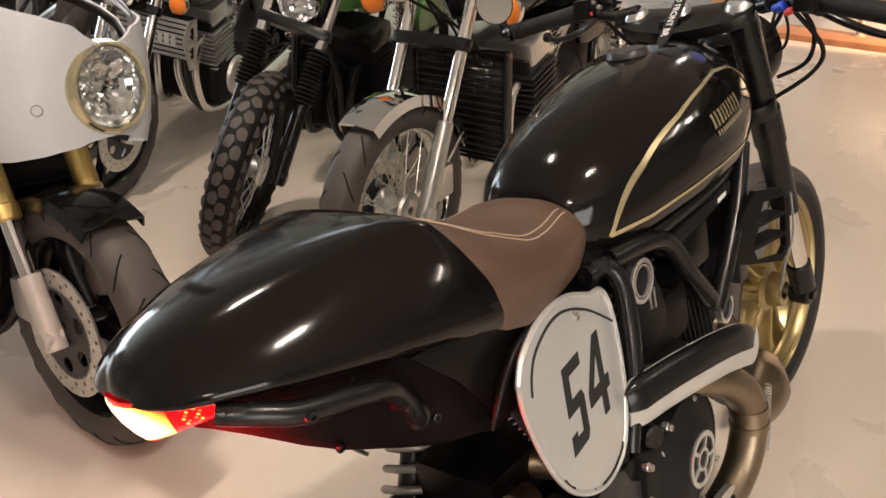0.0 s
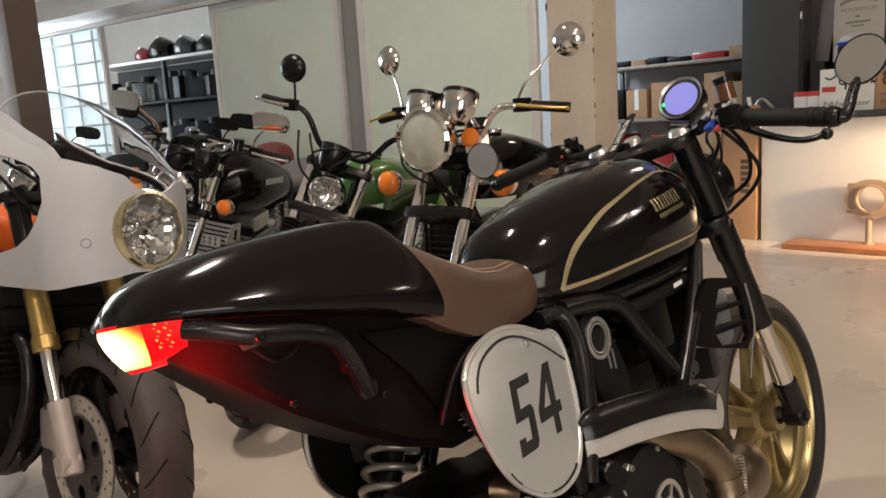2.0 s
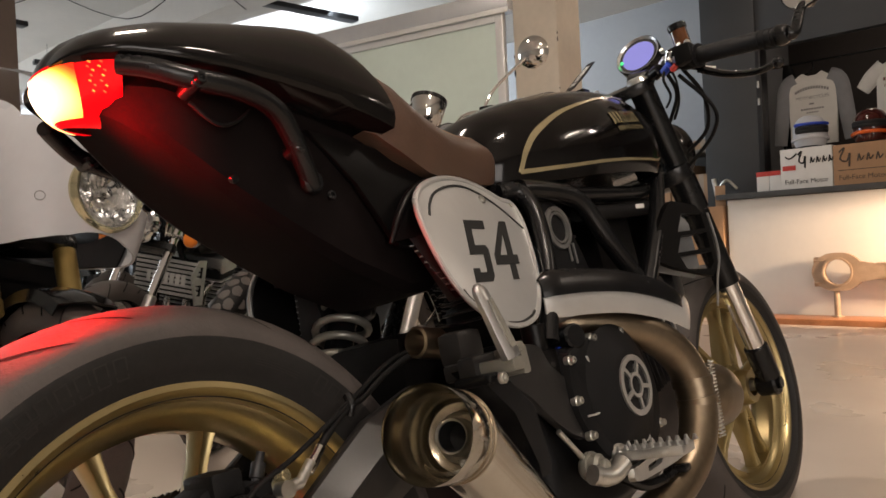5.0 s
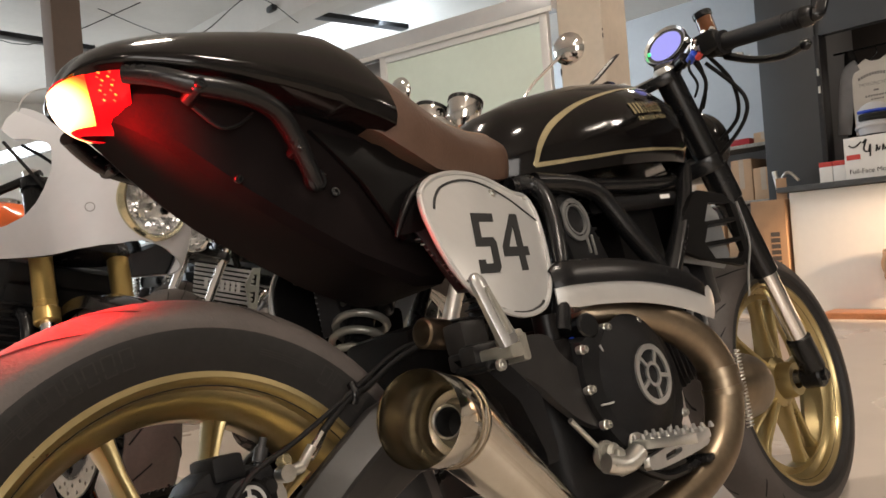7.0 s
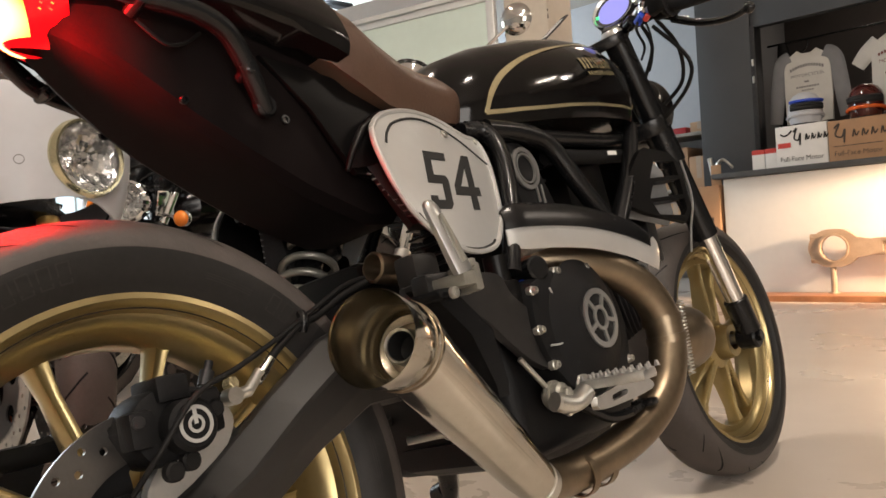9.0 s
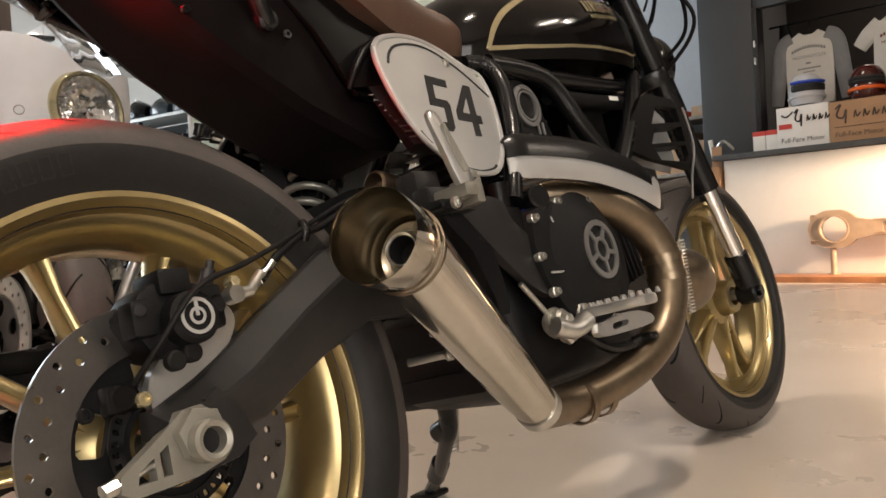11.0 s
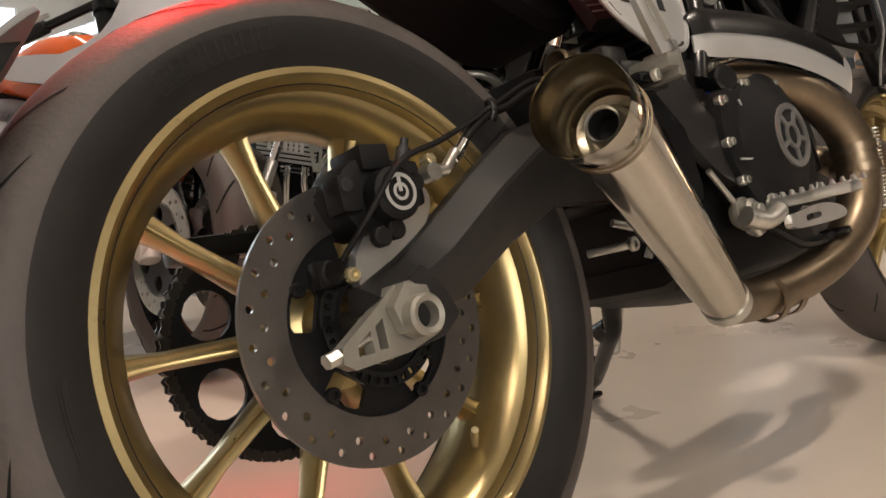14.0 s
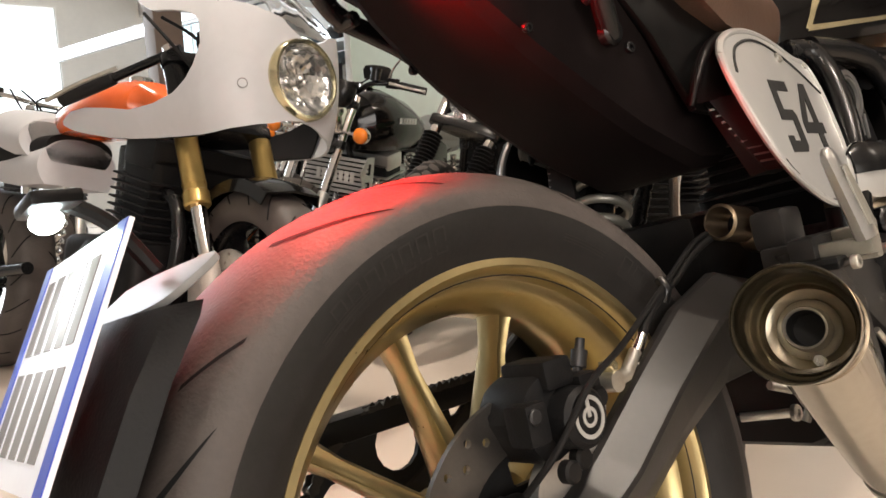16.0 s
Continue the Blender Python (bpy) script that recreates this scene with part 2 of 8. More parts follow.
CLEAR = clear_glass("clear acrylic", (0.9, 0.91, 0.92))


def polished_floor():
    m = mat("polished concrete floor", (0.60, 0.525, 0.455), 0.3, var=0.06, scale=0.9, bump=0.05, bump_scale=14)
    nt = m.node_tree
    b = nt.nodes["Principled BSDF"]
    co = nt.nodes["Texture Coordinate"].outputs["Object"]
    n, r = nt.nodes.new("ShaderNodeTexNoise"), nt.nodes.new("ShaderNodeMapRange")
    n.inputs["Scale"].default_value, n.inputs["Detail"].default_value, n.inputs["Roughness"].default_value = 1.6, 6, 0.55
    r.inputs[1].default_value, r.inputs[2].default_value, r.inputs[3].default_value, r.inputs[4].default_value = 0.2, 0.85, 0.2, 0.42
    nt.links.new(co, n.inputs["Vector"]), nt.links.new(n.outputs[0], r.inputs[0]), nt.links.new(r.outputs[0], b.inputs["Roughness"])
    b.inputs["Coat Weight"].default_value = 0.25
    b.inputs["Coat Roughness"].default_value = 0.16
    return m


FLOORMAT = polished_floor()

# ---- mesh helpers ----
V = Vector
I4 = Matrix.Identity(4)


def finish(name, bm, material, smooth=40):
    bmesh.ops.recalc_face_normals(bm, faces=bm.faces)
    me = bpy.data.meshes.new(name)
    bm.to_mesh(me)
    bm.free()
    me.materials.append(material)
    if smooth:
        me.shade_smooth()
        me.set_sharp_from_angle(angle=radians(smooth))
    return me


def part(name, bm, material, parent, label="", smooth=40):
    ob = new(name, finish(name, bm, material, smooth))
    ob.parent = parent
    return tagged(ob, label)


def piece(name, me, parent, m=I4):
    ob = new(name, me)
    ob.parent = parent
    ob.matrix_basis = m
    return ob


def thing(name, m, label, category, group="", kind=""):
    ob = new(name)
    ob.empty_display_size = 0.1
    ob.matrix_basis = m
    return tagged(ob, label, category, group, kind)


def solid(name, bm, material, label, category, group="", kind="", m=I4, smooth=40):
    ob = new(name, finish(name, bm, material, smooth))
    ob.matrix_basis = m
    return tagged(ob, label, category, group, kind)


def join(*bms):
    out = bmesh.new()
    for b in bms:
        me = bpy.data.meshes.new("tmp")
        b.to_mesh(me)
        b.free()
        out.from_mesh(me)
        bpy.data.meshes.remove(me)
    return out


def box(x0, x1, y0, y1, z0, z1, bevel=0.004, segs=2, m=I4):
    bm = bmesh.new()
    bmesh.ops.create_cube(bm, size=1, matrix=m @ Matrix.Translation(((x0 + x1) / 2, (y0 + y1) / 2, (z0 + z1) / 2)) @ Matrix.Diagonal((x1 - x0, y1 - y0, z1 - z0, 1)))
    if bevel:
        bmesh.ops.bevel(bm, geom=bm.edges[:], offset=bevel, segments=segs, affect="EDGES", profile=0.6)
    return bm


def smooth_path(pts, n=6):
    """Catmull-Rom through the points."""
    p = [V(q) for q in pts]
    if len(p) < 3:
        return p
    out = []
    for i in range(len(p) - 1):
        a, b, c, d = p[max(i - 1, 0)], p[i], p[i + 1], p[min(i + 2, len(p) - 1)]
        for k in range(n):
            t = k / n
            out.append(0.5 * (2 * b + (c - a) * t + (2 * a - 5 * b + 4 * c - d) * t * t + (3 * b - a - 3 * c + d) * t ** 3))
    return out + [p[-1]]


def rings(bm, loops, cap=True, close=False):
    rows = [[bm.verts.new(v) for v in l] for l in loops]
    n = len(rows[0])
    for a, b in zip(rows, rows[1:] + (rows[:1] if close else [])):
        for i in range(n):
            bm.faces.new((a[i], a[(i + 1) % n], b[(i + 1) % n], b[i]))
    if cap and not close:
        bm.faces.new(rows[0]), bm.faces.new(rows[-1])
    return bm


def tube(pts, r, seg=10, n=6, flat=1.0, up=None):
    """A swept tube; r is one radius or one for each point; flat squeezes it across `up`."""
    p = smooth_path(pts, n)
    if isinstance(r, (int, float)):
        rad = [r] * len(p)
    else:
        rad = [float(v) for v in np.interp(np.linspace(0, len(r) - 1, len(p)), range(len(r)), r)]
    t0 = (p[1] - p[0]).normalized()
    side = t0.cross(V(up) if up else (V((0, 0, 1)) if abs(t0.z) < 0.9 else V((0, 1, 0)))).normalized()
    loops = []
    for i, q in enumerate(p):
        t = (p[min(i + 1, len(p) - 1)] - p[max(i - 1, 0)]).normalized()
        side = (side - t * side.dot(t)).normalized()
        nor = t.cross(side)
        loops.append([q + rad[i] * (math.cos(a) * side + flat * math.sin(a) * nor) for a in (2 * math.pi * k / seg for k in range(seg))])
    return rings(bmesh.new(), loops)


def axis_frame(a, b):
    """A frame at a whose z axis points at b."""
    d = V(b) - V(a)
    return Matrix.Translation(a) @ d.to_track_quat("Z", "Y").to_matrix().to_4x4(), d.length


def lathe(profile, m=I4, seg=32, close=False, cap=False):
    """Turns (radius, height) pairs about the z axis of m."""
    loops = [[m @ V((max(r, 1e-5) * math.cos(2 * math.pi * k / seg), max(r, 1e-5) * math.sin(2 * math.pi * k / seg), h)) for k in range(seg)] for r, h in profile]
    return rings(bmesh.new(), loops, cap=cap, close=close)


def rod(a, b, r, r2=None, seg=14, bevel=0.0):
    m, l = axis_frame(a, b)
    r2 = r if r2 is None else r2
    e = bevel
    prof = [(0, 0), (r - e, 0), (r, e), (r2, l - e), (r2 - e, l), (0, l)] if e else [(0, 0), (r, 0), (r2, l), (0, l)]
    return lathe(prof, m, seg)


XAX = Matrix.Rotation(math.pi / 2, 4, "Y")      # local z becomes +x


def disc_x(cx, cy, cz):
    return Matrix.Translation((cx, cy, cz)) @ XAX


def ball(c, r, sx=1, sy=1, sz=1, seg=16, m=I4):
    bm = bmesh.new()
    bmesh.ops.create_uvsphere(bm, u_segments=seg, v_segments=max(6, seg * 2 // 3), radius=r, matrix=m @ Matrix.Translation(c) @ Matrix.Diagonal((sx, sy, sz, 1)))
    return bm


def plate(outline, thick, m=I4, holes=(), bevel=0.0):
    """A flat piece from a 2D outline, with holes through it; lies in m's xy plane, from z = 0 to thick."""
    bm = bmesh.new()
    edges = []
    for loop in (outline, *holes):
        vs = [bm.verts.new((x, y, 0)) for x, y in loop]
        edges += [bm.edges.new((a, b)) for a, b in zip(vs, vs[1:] + vs[:1])]
    bmesh.ops.triangle_fill(bm, edges=edges, use_beauty=True)
    if bevel and not holes:
        bmesh.ops.dissolve_limit(bm, angle_limit=0.01, verts=bm.verts, edges=bm.edges)
    got = bmesh.ops.extrude_face_region(bm, geom=bm.faces[:])
    top = [v for v in got["geom"] if isinstance(v, bmesh.types.BMVert)]
    bmesh.ops.translate(bm, verts=top, vec=(0, 0, thick))
    if bevel:
        es = [e for e in bm.edges if len(e.link_faces) == 2 and e.calc_face_angle(0) > 0.9 and abs(e.verts[0].co.z - e.verts[1].co.z) < 1e-6]
        bmesh.ops.bevel(bm, geom=es, offset=bevel, segments=2, affect="EDGES", profile=0.6)
    bmesh.ops.transform(bm, matrix=m, verts=bm.verts)
    return bm


def circle(cx, cy, r, n=16, a0=0.0):
    return [(cx + r * math.cos(a0 + 2 * math.pi * k / n), cy + r * math.sin(a0 + 2 * math.pi * k / n)) for k in range(n)]


def round_outline(pts, n=5):
    q = smooth_path([(x, y, 0) for x, y in pts] + [(*pts[0], 0)], n)
    return [(v.x, v.y) for v in q[:-1]]


# a sheet drawn in the bike's side view: outline x -> y, outline y -> z, thickness towards +x
def side_m(x):
    return Matrix(((0, 0, 1, x), (1, 0, 0, 0), (0, 1, 0, 0), (0, 0, 0, 1)))


def bolt(c, r=0.006, h=0.006, axis=(1, 0, 0)):
    m, _ = axis_frame(c, V(c) + V(axis))
    return lathe([(0, 0), (r, 0), (r, h * 0.8), (r * 0.85, h), (r * 0.5, h), (r * 0.45, h * 0.5), (0, h * 0.5)], m, 10)


def spring_coil(a, b, r, wire, turns, seg=8):
    m, l = axis_frame(a, b)
    n = int(turns * 18)
    return tube([m @ V((r * math.cos(2 * math.pi * turns * k / n), r * math.sin(2 * math.pi * turns * k / n), l * k / n)) for k in range(n + 1)], wire, seg, 1)


def lettering(text, size, m=I4, thick=0.0004):
    """Raised letters in the built-in font, centred, lying in m's x-y plane."""
    cu = bpy.data.curves.new("lettering", "FONT")
    cu.body, cu.size, cu.align_x, cu.extrude = text, size, "CENTER", thick
    ob = bpy.data.objects.new("lettering", cu)
    scene.collection.objects.link(ob)
    bpy.context.view_layer.update()
    me = bpy.data.meshes.new_from_object(ob.evaluated_get(bpy.context.evaluated_depsgraph_get()))
    bm = bmesh.new()
    bm.from_mesh(me)
    bm.transform(m)
    bpy.data.objects.remove(ob)
    bpy.data.curves.remove(cu)
    bpy.data.meshes.remove(me)
    return bm

# ---- the setting ----
S = "structure"
solid("floor", box(-11, 5, -5, 9, -0.2, 0, 0), FLOORMAT, "polished beige concrete floor with scuffs and stains", "floor", kind=S)
solid("ceiling", box(-11, 5, -5, 9, 3.2, 3.4, 0), CEIL, "plain painted garage ceiling", "ceiling", kind=S)
# two unseen walls, added to close the room and bounce light back
solid("wall_east", box(4.8, 5, -5, 9, 0, 3.2, 0), BACKWALL, "plain grey wall added out of view", "wall", kind=S)
solid("wall_south", box(-11, 4.8, -5, -4.8, 0, 3.2, 0), BACKWALL, "plain grey wall added out of view", "wall", kind=S)
solid("wall_west", join(box(-11, -10.8, -4.8, -1.5, 0, 3.2, 0), box(-11, -10.8, 2.5, 9, 0, 3.2, 0), box(-11, -10.8, -1.5, 2.5, 2.9, 3.2, 0), box(-11, -10.8, -1.5, 2.5, 0, 0.6, 0)),
      WHITEWALL, "white painted wall with a wide window opening", "wall", kind=S)
w1 = thing("window_1", pose(-10.9, 0.5, 0), "wide bright daylight window", "window", kind=S)
part("pane", box(-0.03, 0.0, -2.0, 2.0, 0.6, 2.9, 0), BIGGLOW, w1)
for k in range(5):
    part("mullion", box(0.01, 0.06, -2.0 + k, -1.94 + k, 0.6, 2.9, 0.005), ALUFRAME, w1)

# sliding door wall, its x axis along the wall, origin at the column
DOOR = pose(-1.80, 3.28, 0, 0, 0, 9)
wall = thing("wall_north", DOOR, "white aluminium partition with a satin rail over sliding doors", "wall", kind=S)
part("rail", box(-8.5, 0.0, -0.06, 0.06, 1.99, 2.10, 0.006), ALURAIL, wall, "satin aluminium top rail")
part("track", box(-8.5, 0.0, -0.07, -0.061, 1.97, 2.0, 0.002), ALUFRAME, wall)


def sliding_door(name, x0, x1, y, label, lean=0):
    d = thing(name, DOOR @ pose(0, y, 0), label, "door", "sliding doors", S)
    f = 0.05
    part("stile", box(x0, x0 + f, -0.02, 0.02, 0.02, 1.98, 0.004), ALUFRAME, d)
    part("stile", box(x1 - f, x1, -0.02, 0.02, 0.02, 1.98, 0.004), ALUFRAME, d)
    part("top_rail", box(x0 + f, x1 - f, -0.02, 0.02, 1.93, 1.98, 0.004), ALUFRAME, d)
    part("bottom_rail", box(x0 + f, x1 - f, -0.02, 0.02, 0.02, 0.12, 0.004), ALUFRAME, d)
    part("pane", box(x0 + f, x1 - f, -0.004, 0.004, 0.12, 1.93, 0), FROST, d, "frosted green glass pane")
    return d


sliding_door("door_1", -1.29, -0.04, -0.03, "sliding door with frosted green glass in white aluminium")
sliding_door("door_2", -2.72, -1.49, 0.03, "sliding door with frosted green glass in white aluminium")
d3 = thing("door_3", DOOR @ pose(0, 0.03, 0), "glazed white door with bright barred daylight panes", "door", "sliding doors", S)
part("stile", box(-5.45, -5.40, -0.02, 0.02, 0.02, 1.98, 0.004), ALUFRAME, d3)
part("stile", box(-4.11, -4.05, -0.02, 0.02, 0.02, 1.98, 0.004), ALUFRAME, d3)
part("bottom_panel", box(-5.40, -4.11, -0.015, 0.015, 0.02, 0.95, 0.004), ALUFRAME, d3)
part("pane", box(-5.40, -4.11, 0.0, 0.006, 0.95, 1.98, 0), SKYGLOW, d3, "bright daylight pane")
for k in range(4):
    part("bar", box(-5.10 + k * 0.30, -5.08 + k * 0.30, -0.02, -0.002, 0.95, 1.97, 0.003), ALUFRAME, d3)
for k in range(6):
    part("cross_bar", box(-5.40, -4.11, -0.03, -0.021, 1.0 + k * 0.175, 1.02 + k * 0.175, 0.002), ALUFRAME, d3)
part("grey_post", box(-1.52, -1.27, 0.06, 0.10, 0.0, 1.99, 0.004), GREYWALL, wall)

solid("post", box(-0.12, 0.12, -0.12, 0.12, 0, 3.2, 0.01), mat("brown painted post", (0.20, 0.145, 0.115), 0.7, var=0.1, scale=4), "brown painted square post", "post", kind=S, m=pose(-6.0, 2.08, 0))

# square column
C = pose(-1.54, 3.33, 0, 0, 0, 9)
col = thing("column", C, "cream plastered square column with chipped edges", "column", kind=S)
part("shaft", box(-0.27, 0, 0, 0.36, 0, 3.2, 0.012, 3), CREAM, col)
rng = random.Random(4)
for k in range(26):
    z = rng.uniform(0.9, 2.9)
    x, s = rng.choice([(-0.001, 1), (-0.268, -1)]), rng.uniform(0.006, 0.018)
    part("chip", ball((x[0], 0.001, z), s, 0.35, 0.25, rng.uniform(0.6, 1.8), 8), DARKROOM, col)

# the wall with the counter window, x along the wall
low = thing("wall_counter", N, "white painted low wall below the shop counter", "wall", kind=S)
part("low_wall", box(-0.17, 5.5, 0, 0.14, 0, 0.90, 0.004), WHITEWALL, low)
part("counter_slab", box(-0.24, 5.5, -0.05, 0.55, 0.905, 0.945, 0.006), CONCRETE, low, "dark grey counter slab")
part("slate_panel", box(-0.42, 0.01, 0.22, 0.30, 0, 3.15, 0.005), SLATE, low, "slate grey painted panel")
part("window_head", box(0.01, 5.5, 0.24, 0.32, 2.05, 3.15, 0.004), SLATE, low)
part("jamb", box(0.012, 0.05, 0.20, 0.34, 0.95, 2.05, 0.004), DARKGREY, low)
part("mullion", box(1.09, 1.13, 0.22, 0.30, 0.95, 2.05, 0.004), GREYPLASTIC, low)
for h in (1.62, 1.75):
    part("hinge", rod((0.03, 0.195, h), (0.03, 0.195, h + 0.05), 0.008), STEEL, low)
solid("wall_shop_back", box(-3.4, 5.5, 2.2, 2.3, 0, 3.2, 0), DARKROOM, "dark brown wall inside the shop", "wall", kind=S, m=N)
solid("wall_shop_side", box(-0.43, -0.40, 0.31, 2.2, 0, 3.2, 0), GREYWALL, "grey painted partition", "wall", kind=S, m=N)
solid("wall_store", box(-9.4, -0.44, 2.05, 2.15, 0, 3.2, 0), GREYWALL, "grey painted store wall", "wall", kind=S, m=N)
solid("poster", box(-0.98, -0.62, 2.03, 2.046, 1.50, 1.86, 0.001), PAPERWHITE, "pale blank poster taped to the grey wall", "poster", m=N)

# ceiling fittings
for x, y, a in ((-5.0, 4.3, 82), (-8.3, 4.1, 80), (-7.0, 2.0, 95)):
    f = thing("ceiling_light", pose(x, y, 2.95, 0, 0, a), "unlit dark fluorescent batten hung on wires", "lamp", "ceiling battens")
    part("housing", box(-0.75, 0.75, -0.06, 0.06, 0.0, 0.05, 0.01), DARKGREY, f)
    for s in (-0.6, 0.6):
        part("wire", rod((s, 0, 0.05), (s, 0, 0.26), 0.002, seg=6), INKBLACK, f)
beam = solid("beam", box(-10.8, 4.8, 3.6, 3.85, 2.85, 3.2, 0.01), CEIL, "painted concrete ceiling beam", "beam", kind=S)
for x, y, a, sx, sy in ((0.95, 0.35, 0, 0.08, 0.35), (-1.5, 0.6, 0, 0.08, 0.35), (-0.9, 4.3, 0, 0.08, 0.6), (1.6, -2.2, 0, 0.6, 0.08), (2.6, 3.2, 0, 0.6, 0.08)):
    f = thing("ceiling_light", pose(x, y, 3.06), "lit white ceiling light", "lamp", "lit ceiling lights")
    part("housing", box(-sx / 2 - 0.03, sx / 2 + 0.03, -sy / 2 - 0.03, sy / 2 + 0.03, 0.06, 0.14, 0.01), ALUFRAME, f)
    part("diffuser", box(-sx / 2, sx / 2, -sy / 2, sy / 2, 0.03, 0.06, 0.008), TUBEGLOW, f)
for pts in (((-6.5, 2.6, 3.2), (-5.6, 3.0, 2.75), (-5.0, 3.3, 3.0), (-4.6, 3.5, 2.7)), ((-7.4, 1.6, 3.2), (-6.6, 2.0, 2.8), (-5.6, 2.6, 3.0))):
    solid("ceiling_cable", tube(pts, 0.004, 6), INKBLACK, "thin black cable slung below the ceiling", "cable")

# ---- the black cafe racer; its axes: x right, y ahead, z up, leaning on its stand ----
BIKE = pose(0.0713, 0, 0.0024, 0, -13.08, 0)
bike = thing("cafe_racer_motorcycle", BIKE, "black cafe racer with gold pinstripes and bronze wheels on its stand", "motorcycle")


def ip(x, xs, ys):
    return float(np.interp(x, xs, ys))


def section(w, zt, zb, n=28, p=2.4, q=2.0, belly=0.38, tuck=0.2):
    """Half-width w, top and bottom heights: points round a body of rounded section, from the bottom's left over the top."""
    zc = zb + belly * (zt - zb)
    pts = []
    for k in range(n + 1):
        a = math.pi * k / n
        c, s = math.cos(a), math.sin(a)
        x = -w * math.copysign(abs(c) ** (2 / p), c)
        z = zc + (zt - zc) * abs(s) ** (2 / q)
        pts.append((x, z))
    m = n // 4
    low = [(w * (1 - tuck * (k / m) ** 2), zc + (zb - zc) * k / m) for k in range(1, m + 1)]
    return pts + low + [(-x, z) for x, z in reversed(low)]


def body(ys, f, n=28, **kw):
    loops = []
    for y in ys:
        w, zt, zb = f(y)
        loops.append([V((x, y, z)) for x, z in section(w, zt, zb, n, **kw)])
    return rings(bmesh.new(), loops)


# tail cowl
TY = [-0.043, -0.039, -0.029, -0.012, 0.006, 0.05, 0.12, 0.2, 0.27, 0.30]
T_TOP = [0.886, 0.899, 0.911, 0.921, 0.928, 0.939, 0.946, 0.949, 0.947, 0.937]
T_W = [0.03, 0.052, 0.072, 0.088, 0.100, 0.122, 0.142, 0.155, 0.160, 0.159]
T_BOT = [0.878, 0.877, 0.876, 0.874, 0.871, 0.861, 0.846, 0.828, 0.808, 0.798]
tail_at = lambda y: (ip(y, TY, T_W), ip(y, TY, T_TOP), ip(y, TY, T_BOT))
T_SHOULDER = [0.010, 0.020, 0.030, 0.040, 0.047, 0.060, 0.074, 0.092, 0.100, 0.102]
loops = []
for y in [-0.043, -0.040, -0.034, -0.024, -0.01, 0.006, 0.03, 0.06, 0.1, 0.14, 0.18, 0.22, 0.25, 0.275, 0.292, 0.298]:
    w, zt, zb = tail_at(y)
    xs, zt = ip(y, TY, T_SHOULDER), zt - 0.002
    zs, zm = zt - 0.007, zb + 0.16 * (zt - zb)
    half = [(xs * k / 4, zt - 0.007 * (k / 4) ** 3) for k in range(5)]
    c = (xs + 0.66 * (w - xs), zs - 0.30 * (zs - zm))
    for k in range(1, 13):          # flank: from the deck's shoulder out to the lower edge
        t = k / 12
        half.append(tuple((1 - t) ** 2 * a + 2 * t * (1 - t) * b + t * t * d for a, b, d in zip((xs, zs), c, (w, zm))))
    half += [(w * 0.995, (zm + zb) / 2), (w * 0.96, zb)]
    loops.append([V((x, y, z)) for x, z in half] + [V((-x, y, z)) for x, z in reversed(half[1:])])
cowl_bm = rings(bmesh.new(), loops)
for v in cowl_bm.verts:          # the cowl's front edge runs back towards the ridge
    if v.co.y > 0.2:
        v.co.y -= 0.035 * max(0, (v.co.z - 0.85) / 0.1) * (v.co.y - 0.2) / 0.1
part("tail_cowl", cowl_bm, BLACK, bike, "glossy black tail cowl", smooth=60)

# seat
SY = [0.245, 0.29, 0.33, 0.38, 0.44, 0.50, 0.545, 0.57, 0.578]
S_TOP = [0.939, 0.925, 0.906, 0.880, 0.855, 0.846, 0.847, 0.842, 0.822]
S_W = [0.115, 0.141, 0.146, 0.138, 0.126, 0.115, 0.107, 0.098, 0.085]
S_BOT = [0.82, 0.80, 0.775, 0.755, 0.748, 0.748, 0.752, 0.758, 0.765]
seat_at = lambda y: (ip(y, SY, S_W), ip(y, SY, S_TOP), ip(y, SY, S_BOT))
seat = part("seat", body([0.245, 0.265, 0.29, 0.31, 0.33, 0.355, 0.38, 0.41, 0.44, 0.47, 0.50, 0.525, 0.545, 0.56, 0.57, 0.578], seat_at, 28, p=2.6, q=1.7, belly=0.45, tuck=0.1), LEATHER, bike, "brown stitched leather seat")


def on_section(fn, y, x, p, q, belly):
    w, zt, zb = fn(y)
    zc = zb + belly * (zt - zb)
    c = min(1.0, (abs(x) / w)) ** (p / 2)
    return zc + (zt - zc) * max(0.0, 1 - c * c) ** (1 / q)


for s in (-1, 1):
    for dx in (0.0, 0.009):
        pts = []
        for k in range(24):
            y = 0.262 + 0.295 * k / 23
            x = s * (ip(y, [0.26, 0.36, 0.46, 0.557], [0.030, 0.075, 0.088, 0.070]) + dx)
            pts.append((x, y, on_section(seat_at, y, x, 2.6, 1.7, 0.45) + 0.0006))
        part("seam", tube(pts, 0.0012, 5, 2), STITCH, seat)

